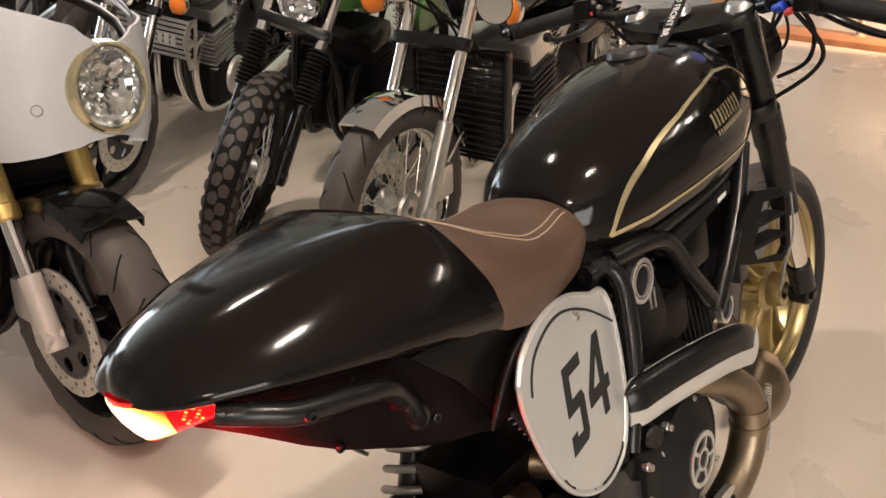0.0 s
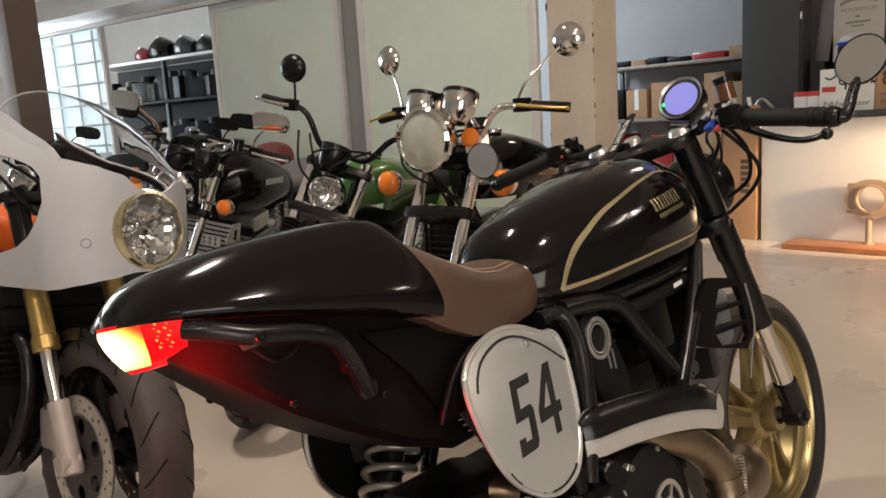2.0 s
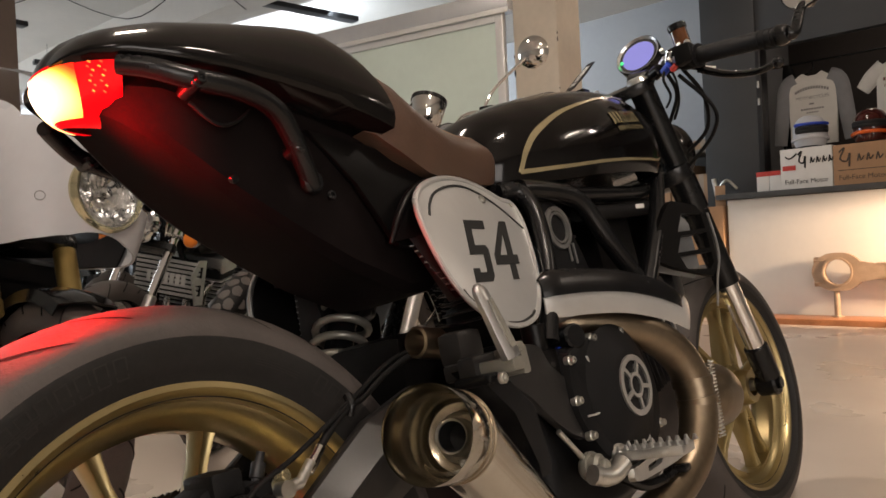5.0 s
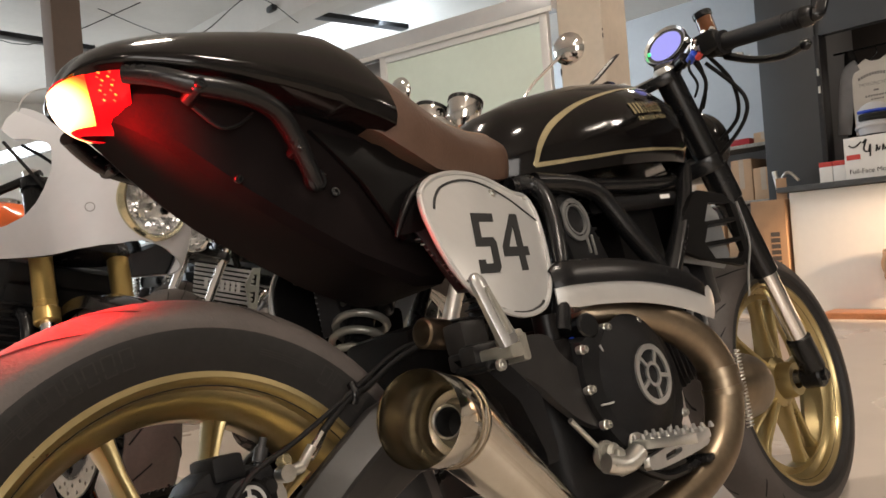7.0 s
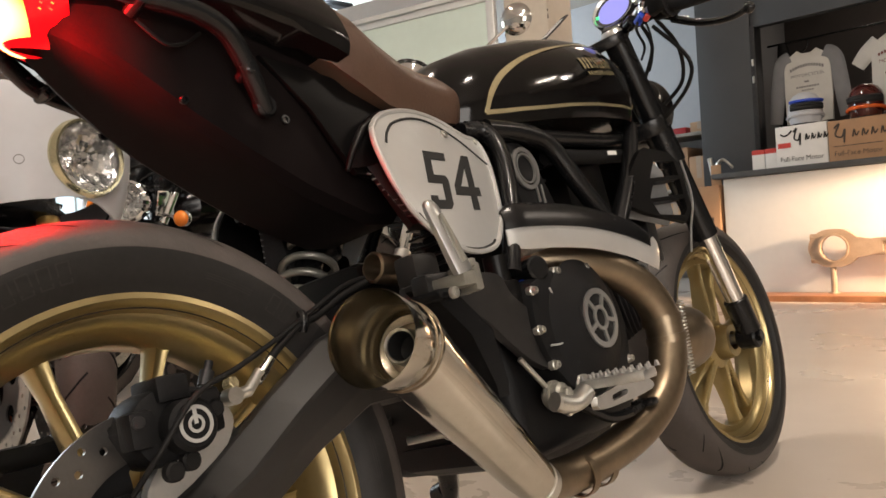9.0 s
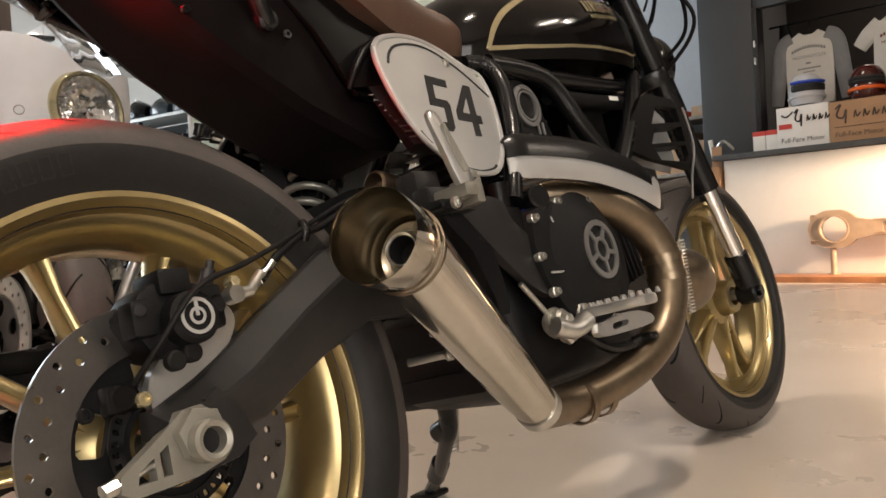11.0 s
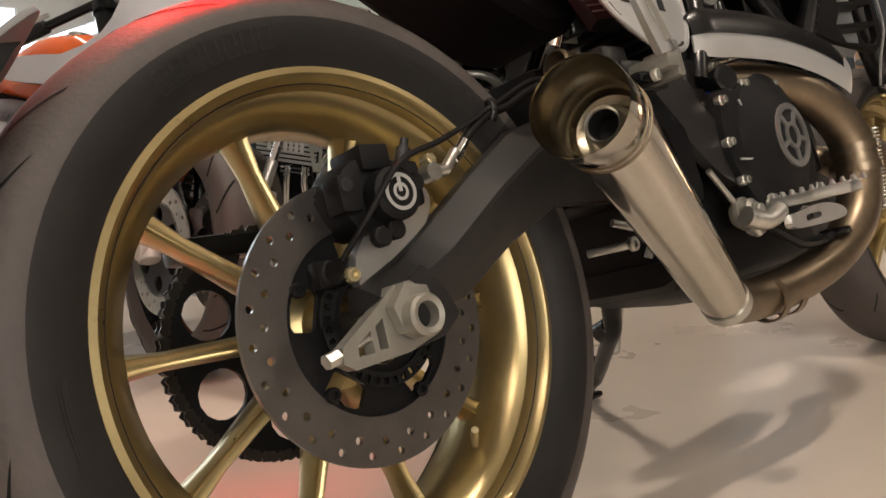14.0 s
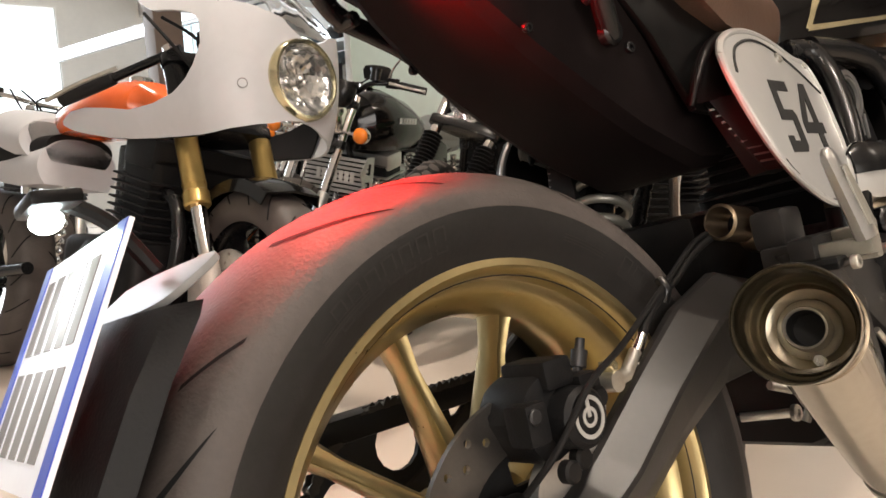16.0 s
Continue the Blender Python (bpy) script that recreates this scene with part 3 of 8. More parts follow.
# under-tail body: a flat-sided trough with a chamfered keel
UY = [0.0, 0.012, 0.04, 0.085, 0.124, 0.195, 0.26, 0.35, 0.40, 0.44]
U_BOT = [0.832, 0.824, 0.802, 0.762, 0.731, 0.686, 0.648, 0.610, 0.61, 0.66]
U_W = [0.052, 0.062, 0.080, 0.090, 0.094, 0.097, 0.099, 0.100, 0.100, 0.094]
U_TOP = [0.862, 0.864, 0.864, 0.860, 0.853, 0.838, 0.822, 0.79, 0.768, 0.755]
trough = []
for y in (0.0, 0.012, 0.04, 0.085, 0.124, 0.195, 0.26, 0.35, 0.40, 0.44):
    w, zt, zb = ip(y, UY, U_W), ip(y, UY, U_TOP), ip(y, UY, U_BOT)
    half = [(w, zt), (w + 0.002, zt - 0.3 * (zt - zb)), (w * 0.78, zb + 0.010), (w * 0.62, zb)]
    trough.append([V((x, y, z)) for x, z in half] + [V((-x, y, z)) for x, z in reversed(half)])
ut = part("under_tail", rings(bmesh.new(), trough), TAILPLASTIC, bike, "black plastic under-tail panel", smooth=24)
part("loom", tube([(0.097, 0.06, 0.826), (0.100, 0.085, 0.804), (0.0995, 0.11, 0.808), (0.099, 0.132, 0.824)], 0.0022, 6), RUBBER, ut)
for p_ in ((0.079, 0.108, 0.752), (-0.07, 0.09, 0.765)):
    part("bolt", bolt(p_, 0.0055, 0.005, (1, 0, -0.4)), SATIN, ut)
for s in (-1, 1):
    rail = part("tail_tube", tube([(s * 0.086, -0.004, 0.862), (s * 0.106, 0.02, 0.853), (s * 0.122, 0.05, 0.840), (s * 0.134, 0.10, 0.829), (s * 0.134, 0.138, 0.813), (s * 0.124, 0.163, 0.786), (s * 0.114, 0.181, 0.757), (s * 0.106, 0.193, 0.736)], [0.010, 0.0112, 0.0115, 0.0115, 0.0115, 0.0115, 0.011, 0.010], 12), SATIN, bike)
    part("tube_lug", join(rod((s * 0.100, 0.053, 0.832), (s * 0.131, 0.053, 0.836), 0.0085, bevel=0.002), bolt((s * 0.131, 0.053, 0.836), 0.0065, 0.006, (s, 0, 0))), SATIN, rail)
    part("tube_foot", join(rod((s * 0.100, 0.192, 0.742), (s * 0.114, 0.192, 0.740), 0.014, bevel=0.003), rod((s * 0.104, 0.168, 0.772), (s * 0.130, 0.168, 0.776), 0.008, bevel=0.002)), SATIN, rail)
    part("side_panel", plate([(0.200, 0.806), (0.30, 0.792), (0.47, 0.752), (0.455, 0.70), (0.385, 0.655), (0.312, 0.664), (0.262, 0.742)], 0.010, side_m(s * 0.102 - 0.005), bevel=0.003), PLASTIC, bike)
    part("bolt", bolt((s * 0.107, 0.215, 0.726), 0.006, 0.005, (s, 0, 0)), SATIN, bike)

# tail lamp: a bulging lens that narrows downwards and wraps round the tail's tip
def lens_at(u, v, lift=0.0):
    w = 0.081 * (1 - 0.955 * v ** 2.1) ** 0.62
    return V((w * u * (1 + lift * 5), -0.047 + 0.050 * u * u + 0.020 * v * v - lift, 0.881 - 0.055 * v))


def lens_patch(u0, u1, v0, v1, lift, n=20, k=10):
    bm = bmesh.new()
    rows = [[bm.verts.new(lens_at(u0 + (u1 - u0) * i / n, v0 + (v1 - v0) * j / k, lift)) for j in range(k + 1)] for i in range(n + 1)]
    for a, b in zip(rows, rows[1:]):
        for j in range(k):
            bm.faces.new((a[j], a[j + 1], b[j + 1], b[j]))
    bmesh.ops.solidify(bm, geom=bm.faces[:], thickness=0.003)
    return bm


lamp = part("tail_lamp", lens_patch(-1, 1, 0, 1, 0.0, 40, 24), REDGLOW, bike, "lit red tail lamp")
for u0, u1, v0, v1 in ((-0.84, -0.19, 0.15, 0.45), (-0.165, 0.62, 0.07, 0.45), (-0.84, 0.62, 0.45, 0.90)):
    part("lamp_core", lens_patch(u0, u1, v0, v1, 0.0014, 24, 16), TAILCORE, lamp)
for s in (-1, 1):
    for k in range(8):
        for q in range(2):
            u, v = 0.78 + 0.10 * q - 0.02 * (k % 3), 0.06 + 0.075 * k + 0.03 * q
            part("reflector_facet", rod(lens_at(s * (u - 0.010), v - 0.014, 0.0012), lens_at(s * (u + 0.010), v + 0.014, 0.0012), 0.0009, seg=6), REDFACETGLOW if (k + q) % 2 else REDLENSGLOW, lamp)

# fuel tank
KY = [0.572, 0.585, 0.62, 0.69, 0.80, 0.89, 0.98, 1.05, 1.09, 1.105]
K_TOP = [0.845, 0.865, 0.893, 0.920, 0.948, 0.963, 0.972, 0.965, 0.93, 0.90]
K_W = [0.070, 0.088, 0.112, 0.138, 0.161, 0.171, 0.171, 0.157, 0.125, 0.09]
K_BOT = [0.765, 0.757, 0.753, 0.755, 0.763, 0.768, 0.772, 0.776, 0.782, 0.80]
tank_at = lambda y: (ip(y, KY, K_W), ip(y, KY, K_TOP), ip(y, KY, K_BOT))
tank = part("fuel_tank", body([0.572, 0.578, 0.59, 0.605, 0.62, 0.65, 0.69, 0.73, 0.77, 0.81, 0.85, 0.89, 0.93, 0.97, 1.0, 1.03, 1.05, 1.07, 1.085, 1.096, 1.105], tank_at, 36, p=2.5, q=2.0, belly=0.33, tuck=0.08), BLACK, bike, "glossy black fuel tank with gold pinstripes")


def tank_x(y, z):
    w, zt, zb = tank_at(y)
    zc = zb + 0.33 * (zt - zb)
    if z <= zc:
        return w * (1 - 0.08 * ((zc - z) / (zc - zb)) ** 2)
    s = min(1.0, ((z - zc) / (zt - zc))) ** (2.0 / 2)
    return w * max(0.0, 1 - s * s) ** (0.5 * 2 / 2.5)


def stripe(path, width, s, lift=0.0012, n=10):
    """A flat raised band along (y, z) points on the tank's flank; width: one for each point."""
    p = smooth_path([(0, y, z) for y, z in path], n)
    wd = np.interp(np.linspace(0, len(width) - 1, len(p)), range(len(width)), width)
    bm = bmesh.new()
    rows = []
    for i, q in enumerate(p):
        t = (p[min(i + 1, len(p) - 1)] - p[max(i - 1, 0)]).normalized()
        nrm = V((0, -t.z, t.y))
        row = []
        for k in (-0.5, -0.25, 0, 0.25, 0.5):
            c = q + nrm * wd[i] * k
            row.append(bm.verts.new((s * (tank_x(c.y, c.z) + lift), c.y, c.z)))
        rows.append(row)
    for a, b in zip(rows, rows[1:]):
        for i in range(4):
            bm.faces.new((a[i], a[i + 1], b[i + 1], b[i]))
    return bm


for s in (-1, 1):
    part("pinstripe", stripe([(0.618, 0.771), (0.634, 0.805), (0.668, 0.838), (0.73, 0.870), (0.80, 0.893), (0.88, 0.913), (0.95, 0.925)], [0.0065, 0.0095, 0.0095, 0.0075, 0.0055, 0.0042, 0.0036], s), GOLD, tank)
    part("pinstripe", stripe([(0.95, 0.925), (1.01, 0.918), (1.048, 0.89), (1.062, 0.845), (1.056, 0.812), (1.03, 0.797)], [0.004, 0.004, 0.004, 0.004, 0.0042, 0.0045], s), GOLD, tank)
    part("pinstripe", stripe([(0.618, 0.7715), (0.70, 0.775), (0.84, 0.786), (0.97, 0.793), (1.03, 0.797)], [0.0075, 0.0062, 0.0052, 0.0046, 0.0042], s), GOLD, tank)
    for k in range(9):
        y, h = 0.866 + 0.0112 * k, 0.0014 * k
        part("badge_bar", stripe([(y - 0.002, 0.876 + h), (y, 0.864 + h), (y + 0.001, 0.853 + h)], [0.0068, 0.0040, 0.0068] if k % 2 else [0.0072, 0.0060, 0.0072], s, 0.002, 3), GOLD, tank)
    for k in range(12):
        y, h = 0.872 + 0.0082 * k, 0.0010 * k
        part("badge_bar", stripe([(y - 0.001, 0.848 + h), (y + 0.002, 0.840 + h)], [0.0042, 0.0042], s, 0.002, 2), GOLD, tank)
part("filler_cap", lathe([(0, 0.012), (0.03, 0.012), (0.034, 0.008), (0.036, 0)], Matrix.Translation((0, 0.93, 0.965)), 28), DARKGREY, tank)
part("tank_rail", box(-0.10, 0.10, 0.56, 1.08, 0.722, 0.757, 0.012), SATIN, bike)

# ---- wheels ----


def wheel(parent, cy, cz, R, half, rim_r, rim_half, spokes, a0, m0=I4, tread=True, pair=0):
    """A cast spoked wheel: tyre, rim, spokes and hub, its axle along x."""
    top = Matrix.Translation((0, cy, cz))
    m = m0 @ top @ XAX
    w = new("wheel")
    w.parent = parent
    shoulder = R - 0.042
    side = [(rim_r - 0.014, rim_half - 0.010), (rim_r - 0.002, rim_half - 0.003), (rim_r + 0.01, rim_half + 0.003), ((rim_r + shoulder) / 2, half - 0.0015), (shoulder - 0.002, half)]
    crown = []
    for k in range(13):
        a = math.pi / 2 * (k / 12)
        crown.append((shoulder + (R - shoulder) * math.sin(a) ** 0.9, half * math.cos(a) ** 0.75))
    prof = [(r, h) for r, h in side]
    t = part("tyre", lathe(crown + [(r, -h) for r, h in reversed(crown[:-1])], m, 96), TREAD, w, "worn black tyre")
    for s in (1, -1):
        part("sidewall", lathe([(r, s * h) for r, h in prof] + [(shoulder + 0.0015, s * (half - 0.0006))], m, 96), SIDEWALL, t)
    rim = part("rim", join(*[lathe([(rim_r - 0.016, s * (rim_half - 0.022)), (rim_r - 0.012, s * (rim_half - 0.006)), (rim_r - 0.006, s * rim_half), (rim_r, s * (rim_half - 0.001)), (rim_r + 0.0005, s * (rim_half - 0.006)), (rim_r - 0.006, s * (rim_half - 0.012))], m, 96) for s in (1, -1)],
               lathe([(rim_r - 0.016, rim_half - 0.022), (rim_r - 0.026, rim_half - 0.034), (rim_r - 0.040, 0.022), (rim_r - 0.040, -0.022), (rim_r - 0.026, -rim_half + 0.034), (rim_r - 0.016, -rim_half + 0.022), (rim_r - 0.006, -rim_half + 0.02), (rim_r - 0.006, rim_half - 0.02)], m, 96, close=True)), GOLDWHEEL, w, "bronze gold cast rim")
    hub = part("hub", lathe([(0.022, 0.062), (0.036, 0.062), (0.04, 0.05), (0.042, 0.03), (0.058, 0.022), (0.058, -0.022), (0.042, -0.03), (0.04, -0.062), (0.022, -0.062)], m, 40, close=True), GOLDWHEEL, w)
    for k in range(spokes):
        a = radians(a0 + 360 / spokes * k + (pair if k % 2 else -pair))
        r0, r1 = 0.045, rim_r - 0.034
        loops = []
        for f in (0, 0.25, 0.5, 0.75, 0.93, 1.0):
            r = r0 + (r1 - r0) * f
            wd, dp = ip(f, [0, 0.25, 0.85, 1], [0.015, 0.0092, 0.0078, 0.013]), ip(f, [0, 0.8, 1], [0.026, 0.013, 0.018])
            ring = []
            for u, h in ((-1, -0.55), (-0.55, -1), (0.55, -1), (1, -0.55), (1, 0.55), (0.62, 1), (0.25, 0.78), (-0.25, 0.78), (-0.62, 1), (-1, 0.55)):
                ring.append(m0 @ top @ V((dp * h, r * math.cos(a) - wd * u * math.sin(a), r * math.sin(a) + wd * u * math.cos(a))))
            loops.append(ring)
        part("spoke", rings(bmesh.new(), loops), GOLDWHEEL, w, smooth=50)
    if tread:
        def surf(th, f):
            """Place on the tyre's crown: angle round the axle, f from -1 to 1 across."""
            a = math.pi / 2 * (1 - abs(f))
            r, h = shoulder + (R - shoulder) * math.sin(a) ** 0.9, half * math.cos(a) ** 0.75
            return m @ V(((r + 0.0004) * math.sin(th), (r + 0.0004) * math.cos(th), math.copysign(h, f)))
        # dark strips just proud of the crown, coloured as shaded grooves
        n = 9
        for k in range(n):
            for s in (1, -1):
                th0 = 2 * math.pi * (k + (0.5 if s < 0 else 0)) / n
                bm = bmesh.new()
                rows = []
                for i in range(15):
                    u = i / 14
                    f = s * (0.14 + 0.60 * u)
                    th = th0 + 0.24 * u ** 1.6
                    g = 0.026 * math.sin(math.pi * min(1, u * 0.9 + 0.1)) ** 0.5 + 0.002
                    rows.append([bm.verts.new(surf(th + e * g, f)) for e in (-0.5, 0.0, 0.5)])
                for a_, b_ in zip(rows, rows[1:]):
                    for i in range(2):
                        bm.faces.new((a_[i], a_[i + 1], b_[i + 1], b_[i]))
                part("tread_groove", bm, GROOVESHADE, t)
                bm = bmesh.new()
                rows = []
                for i in range(7):
                    u = i / 6
                    rows.append([bm.verts.new(surf(th0 + 0.30 + 0.13 * u + e * 0.016, s * (0.30 + 0.33 * u))) for e in (-0.5, 0.5)])
                for a_, b_ in zip(rows, rows[1:]):
                    bm.faces.new((a_[0], a_[1], b_[1], b_[0]))
                part("tread_groove", bm, GROOVESHADE, t)
    return w, m


rear, rear_m = wheel(bike, 0, 0.315, 0.318, 0.090, 0.2345, 0.078, 10, 178)
# moulded maker's panel on the flank, plain bars


def flank_bar(r0, r1, a_0, a_1, lift=0.0026, n=8):
    bm = bmesh.new()
    rows = []
    for k in range(n + 1):
        a = radians(a_0 + (a_1 - a_0) * k / n)
        rows.append([bm.verts.new(V((ip(r, [0.2345, 0.2445, 0.26, 0.274], [0.077, 0.082, 0.0876, 0.0901]) + lift, r * math.cos(a), 0.315 + r * math.sin(a)))) for r in (r0, r1)])
    for a, b in zip(rows, rows[1:]):
        bm.faces.new((a[0], a[1], b[1], b[0]))
    return bm


for base in (113, 293, 40):
    for k in range(7):          # outlined capital-sized blocks
        e0, e1 = base + 13 - k * 3.9, base + 10.2 - k * 3.9
        for q in ((0.2495, 0.2510, e0, e1), (0.2680, 0.2695, e0, e1), (0.2510, 0.2680, e0, e0 - 0.35), (0.2510, 0.2680, e1 + 0.35, e1)):
            part("sidewall_mark", flank_bar(*q, n=2), SIDETEXT, rear)
for a in range(0, 360, 60):
    for r_ in (0.254, 0.2565, 0.259):
        part("sidewall_mark", flank_bar(r_, r_ + 0.0010, a + 58, a + 70), SIDETEXT, rear)
va = radians(-50)
part("valve", rod((0.03, 0.196 * math.cos(va), 0.315 + 0.196 * math.sin(va)), (0.055, 0.170 * math.cos(va), 0.315 + 0.170 * math.sin(va)), 0.0038), GOLD, rear)

# rear brake disc with drilled holes, carrier and sensor ring
holes = []
for k in range(24):
    for j, rr in enumerate((0.1165, 0.1045)):
        holes.append(circle(rr * math.cos(2 * math.pi * (k + 0.5 * j) / 24), rr * math.sin(2 * math.pi * (k + 0.5 * j) / 24), 0.0037, 10))
disc = part("brake_disc", plate(circle(0, 0, 0.1265, 72), 0.005, disc_x(0.076, 0, 0.315), holes=[circle(0, 0, 0.084, 48), *holes]), mat("brake disc steel", (0.19, 0.18, 0.17), 0.31, metal=0.95, var=0.12, scale=30), rear, "drilled steel brake disc", smooth=30)
car_holes = [[(r_ * math.cos(2 * math.pi * (k + 0.5) / 5 + d), r_ * math.sin(2 * math.pi * (k + 0.5) / 5 + d)) for d, r_ in ((-0.26, 0.056), (-0.30, 0.060), (-0.26, 0.076), (-0.2, 0.079), (0.0, 0.0795), (0.2, 0.079), (0.26, 0.076), (0.30, 0.060), (0.26, 0.056), (0.0, 0.054))] for k in range(5)]
part("disc_carrier", plate(circle(0, 0, 0.088, 60), 0.006, disc_x(0.071, 0, 0.315), holes=[circle(0, 0, 0.045, 32), *car_holes]), MATTBLACK, rear, smooth=30)
teeth = []
for k in range(96):
    a = 2 * math.pi * k / 96
    rr = 0.056 if k % 2 else 0.050
    teeth.append((rr * math.cos(a), rr * math.sin(a)))
part("sensor_ring", plate(teeth, 0.003, disc_x(0.088, 0, 0.315), holes=[circle(0, 0, 0.040, 32)]), MATTBLACK, rear, smooth=30)
for k in range(5):
    a = 2 * math.pi * (k + 0.1) / 5
    part("disc_bolt", bolt((0.081, 0.078 * math.cos(a), 0.315 + 0.078 * math.sin(a)), 0.007, 0.006), SATIN, rear)

# chain and sprocket on the left
spro = []
for k in range(92):
    a = 2 * math.pi * k / 92
    rr = 0.121 if k % 2 else 0.113
    spro.append((rr * math.cos(a), rr * math.sin(a)))
part("sprocket", plate(spro, 0.006, disc_x(-0.106, 0, 0.315), holes=[circle(0, 0, 0.04, 24), *[circle(0.080 * math.cos(2 * math.pi * k / 6), 0.080 * math.sin(2 * math.pi * k / 6), 0.026, 14) for k in range(6)]]), MATTBLACK, rear, smooth=30)
chain = new("chain")
chain.parent = bike
link_me = finish("link", join(plate(round_outline([(-0.009, 0), (-0.006, 0.006), (0, 0.0042), (0.006, 0.006), (0.009, 0), (0.006, -0.006), (0, -0.0042), (-0.006, -0.006)], 2), 0.0018), plate(round_outline([(-0.009, 0), (-0.006, 0.006), (0, 0.0042), (0.006, 0.006), (0.009, 0), (0.006, -0.006), (0, -0.0042), (-0.006, -0.006)], 2), 0.0018, Matrix.Translation((0, 0, 0.012))), rod((0.006, 0, 0), (0.006, 0, 0.014), 0.0042, seg=8)), CHAINSTEEL)
path = []
for k in range(21):
    a = math.pi * 0.5 + math.pi * k / 20
    path.append((0.119 * math.cos(a), 0.315 + 0.119 * math.sin(a)))
for k in range(1, 31):
    path.append((0.0 + 0.50 * k / 30, 0.196 + (0.355 - 0.196) * k / 30))
for k in range(0, 31):
    path.insert(0, (0.50 * k / 30, 0.434))
for k in range(1, len(path) - 1):
    y, z = path[k]
    dy, dz = path[k + 1][0] - path[k - 1][0], path[k + 1][1] - path[k - 1][1]
    piece("link", link_me, chain, Matrix.Translation((-0.110, y, z)) @ Matrix.Rotation(math.atan2(dz, dy), 4, "X") @ side_m(0))

# swingarm, right arm with its bend, left arm plain
ARM = [((-0.030, 0.342), (-0.030, 0.331), (-0.036, 0.326), (-0.030, 0.322)), ((0.020, 0.364), (0.035, 0.346), (0.042, 0.329), (0.055, 0.308)), ((0.047, 0.379), (0.064, 0.359), (0.074, 0.338), (0.088, 0.315)),
       ((0.114, 0.423), (0.140, 0.407), (0.152, 0.378), (0.165, 0.357)), ((0.194, 0.471), (0.222, 0.452), (0.236, 0.415), (0.246, 0.388)), ((0.29, 0.495), (0.31, 0.474), (0.32, 0.425), (0.33, 0.385)),
       ((0.42, 0.465), (0.42, 0.452), (0.42, 0.41), (0.42, 0.385)), ((0.52, 0.455), (0.52, 0.445), (0.52, 0.40), (0.52, 0.38))]


def swing(s):
    loops = []
    for k, (t, a, b, l) in enumerate(ARM):
        d = ip(k, [0, 4, 5, 6, 7], [0, 0, -0.012, -0.025, -0.025])
        loops.append([V((s * (x + d), *q)) for x, q in ((0.098, t), (0.110, t), (0.137, a), (0.130, b), (0.112, l), (0.096, l))])
    bm = rings(bmesh.new(), loops)
    bmesh.ops.remove_doubles(bm, verts=bm.verts[:], dist=0.0001)
    bmesh.ops.bevel(bm, geom=bm.edges[:], offset=0.0026, segments=1, affect="EDGES", clamp_overlap=True)
    return bm


arm = part("swingarm", join(swing(1), swing(-1), box(-0.10, 0.10, 0.40, 0.47, 0.385, 0.455, 0.015)), ARMBLACK, bike, "faceted satin black swingarm", smooth=14)
part("axle_fork", plate([(0.026, 0.352), (0.046, 0.326), (0.056, 0.303), (0.034, 0.288), (-0.032, 0.280), (-0.030, 0.286), (0.022, 0.296), (0.030, 0.312), (0.010, 0.344)], 0.024, side_m(0.111), bevel=0.002), ARMBLACK, arm)
# axle adjuster: plate with a slot, block, nut
adj = part("chain_adjuster", plate([(-0.088, 0.284), (-0.086, 0.299), (-0.044, 0.325), (-0.016, 0.345), (0.006, 0.347), (0.020, 0.336), (0.027, 0.312), (0.022, 0.288), (-0.012, 0.279), (-0.076, 0.276)], 0.014, side_m(0.128), holes=[[(-0.071, 0.287), (-0.069, 0.298), (-0.052, 0.308), (-0.052, 0.287)], [(-0.046, 0.288), (-0.046, 0.311), (-0.036, 0.317), (-0.036, 0.288)]]), CASTGREY, bike, "machined aluminium chain adjuster")
part("axle_nut", join(plate(circle(-0.004, -0.004, 0.0275, 6, 0.3), 0.012, disc_x(0.142, 0, 0.315), bevel=0.002), lathe([(0.0135, 0.0), (0.021, 0.0), (0.021, 0.018), (0.018, 0.021), (0.013, 0.019), (0.0125, 0.002)], disc_x(0.148, -0.004, 0.311), 28)), CASTGREY, adj)
# black disc instead of a hole: the hollow axle's shade as colour
part("axle_bore", lathe([(0, 0.008), (0.013, 0.008), (0.0132, 0.004)], disc_x(0.148, -0.004, 0.311), 24), INKBLACK, adj)
part("adjuster_screw", join(rod((0.135, -0.094, 0.291), (0.135, -0.05, 0.302), 0.0045), rod((0.135, -0.101, 0.2895), (0.135, -0.087, 0.2925), 0.0075, seg=6)), STEEL, adj)
for ob in (adj, *adj.children):
    ob.data.transform(Matrix.Translation((0.0, -0.018, 0.306)) @ Matrix.Diagonal((1, 0.84, 0.84, 1)) @ Matrix.Translation((0.0, 0.018, -0.306)))
part("axle", rod((-0.14, 0, 0.315), (0.142, 0, 0.315), 0.012), STEEL, bike)
part("caliper_bracket", plate(round_outline([(-0.02, 0.335), (0.01, 0.35), (0.05, 0.375), (0.075, 0.41), (0.06, 0.43), (0.02, 0.41), (-0.02, 0.37)]), 0.012, side_m(0.094)), SILVER, bike)

# caliper
cal = part("brake_caliper", join(plate(round_outline([(-0.034, 0.423), (-0.020, 0.446), (0.009, 0.456), (0.035, 0.450), (0.047, 0.444), (0.052, 0.42), (0.040, 0.402), (0.002, 0.386), (-0.019, 0.393)], 3), 0.052, side_m(0.064), bevel=0.007), box(0.072, 0.122, -0.004, 0.028, 0.440, 0.464, 0.005)), MATTBLACK, bike, "black rear brake caliper")
part("caliper_lug", box(0.10, 0.127, -0.036, -0.012, 0.405, 0.438, 0.006), MATTBLACK, cal)
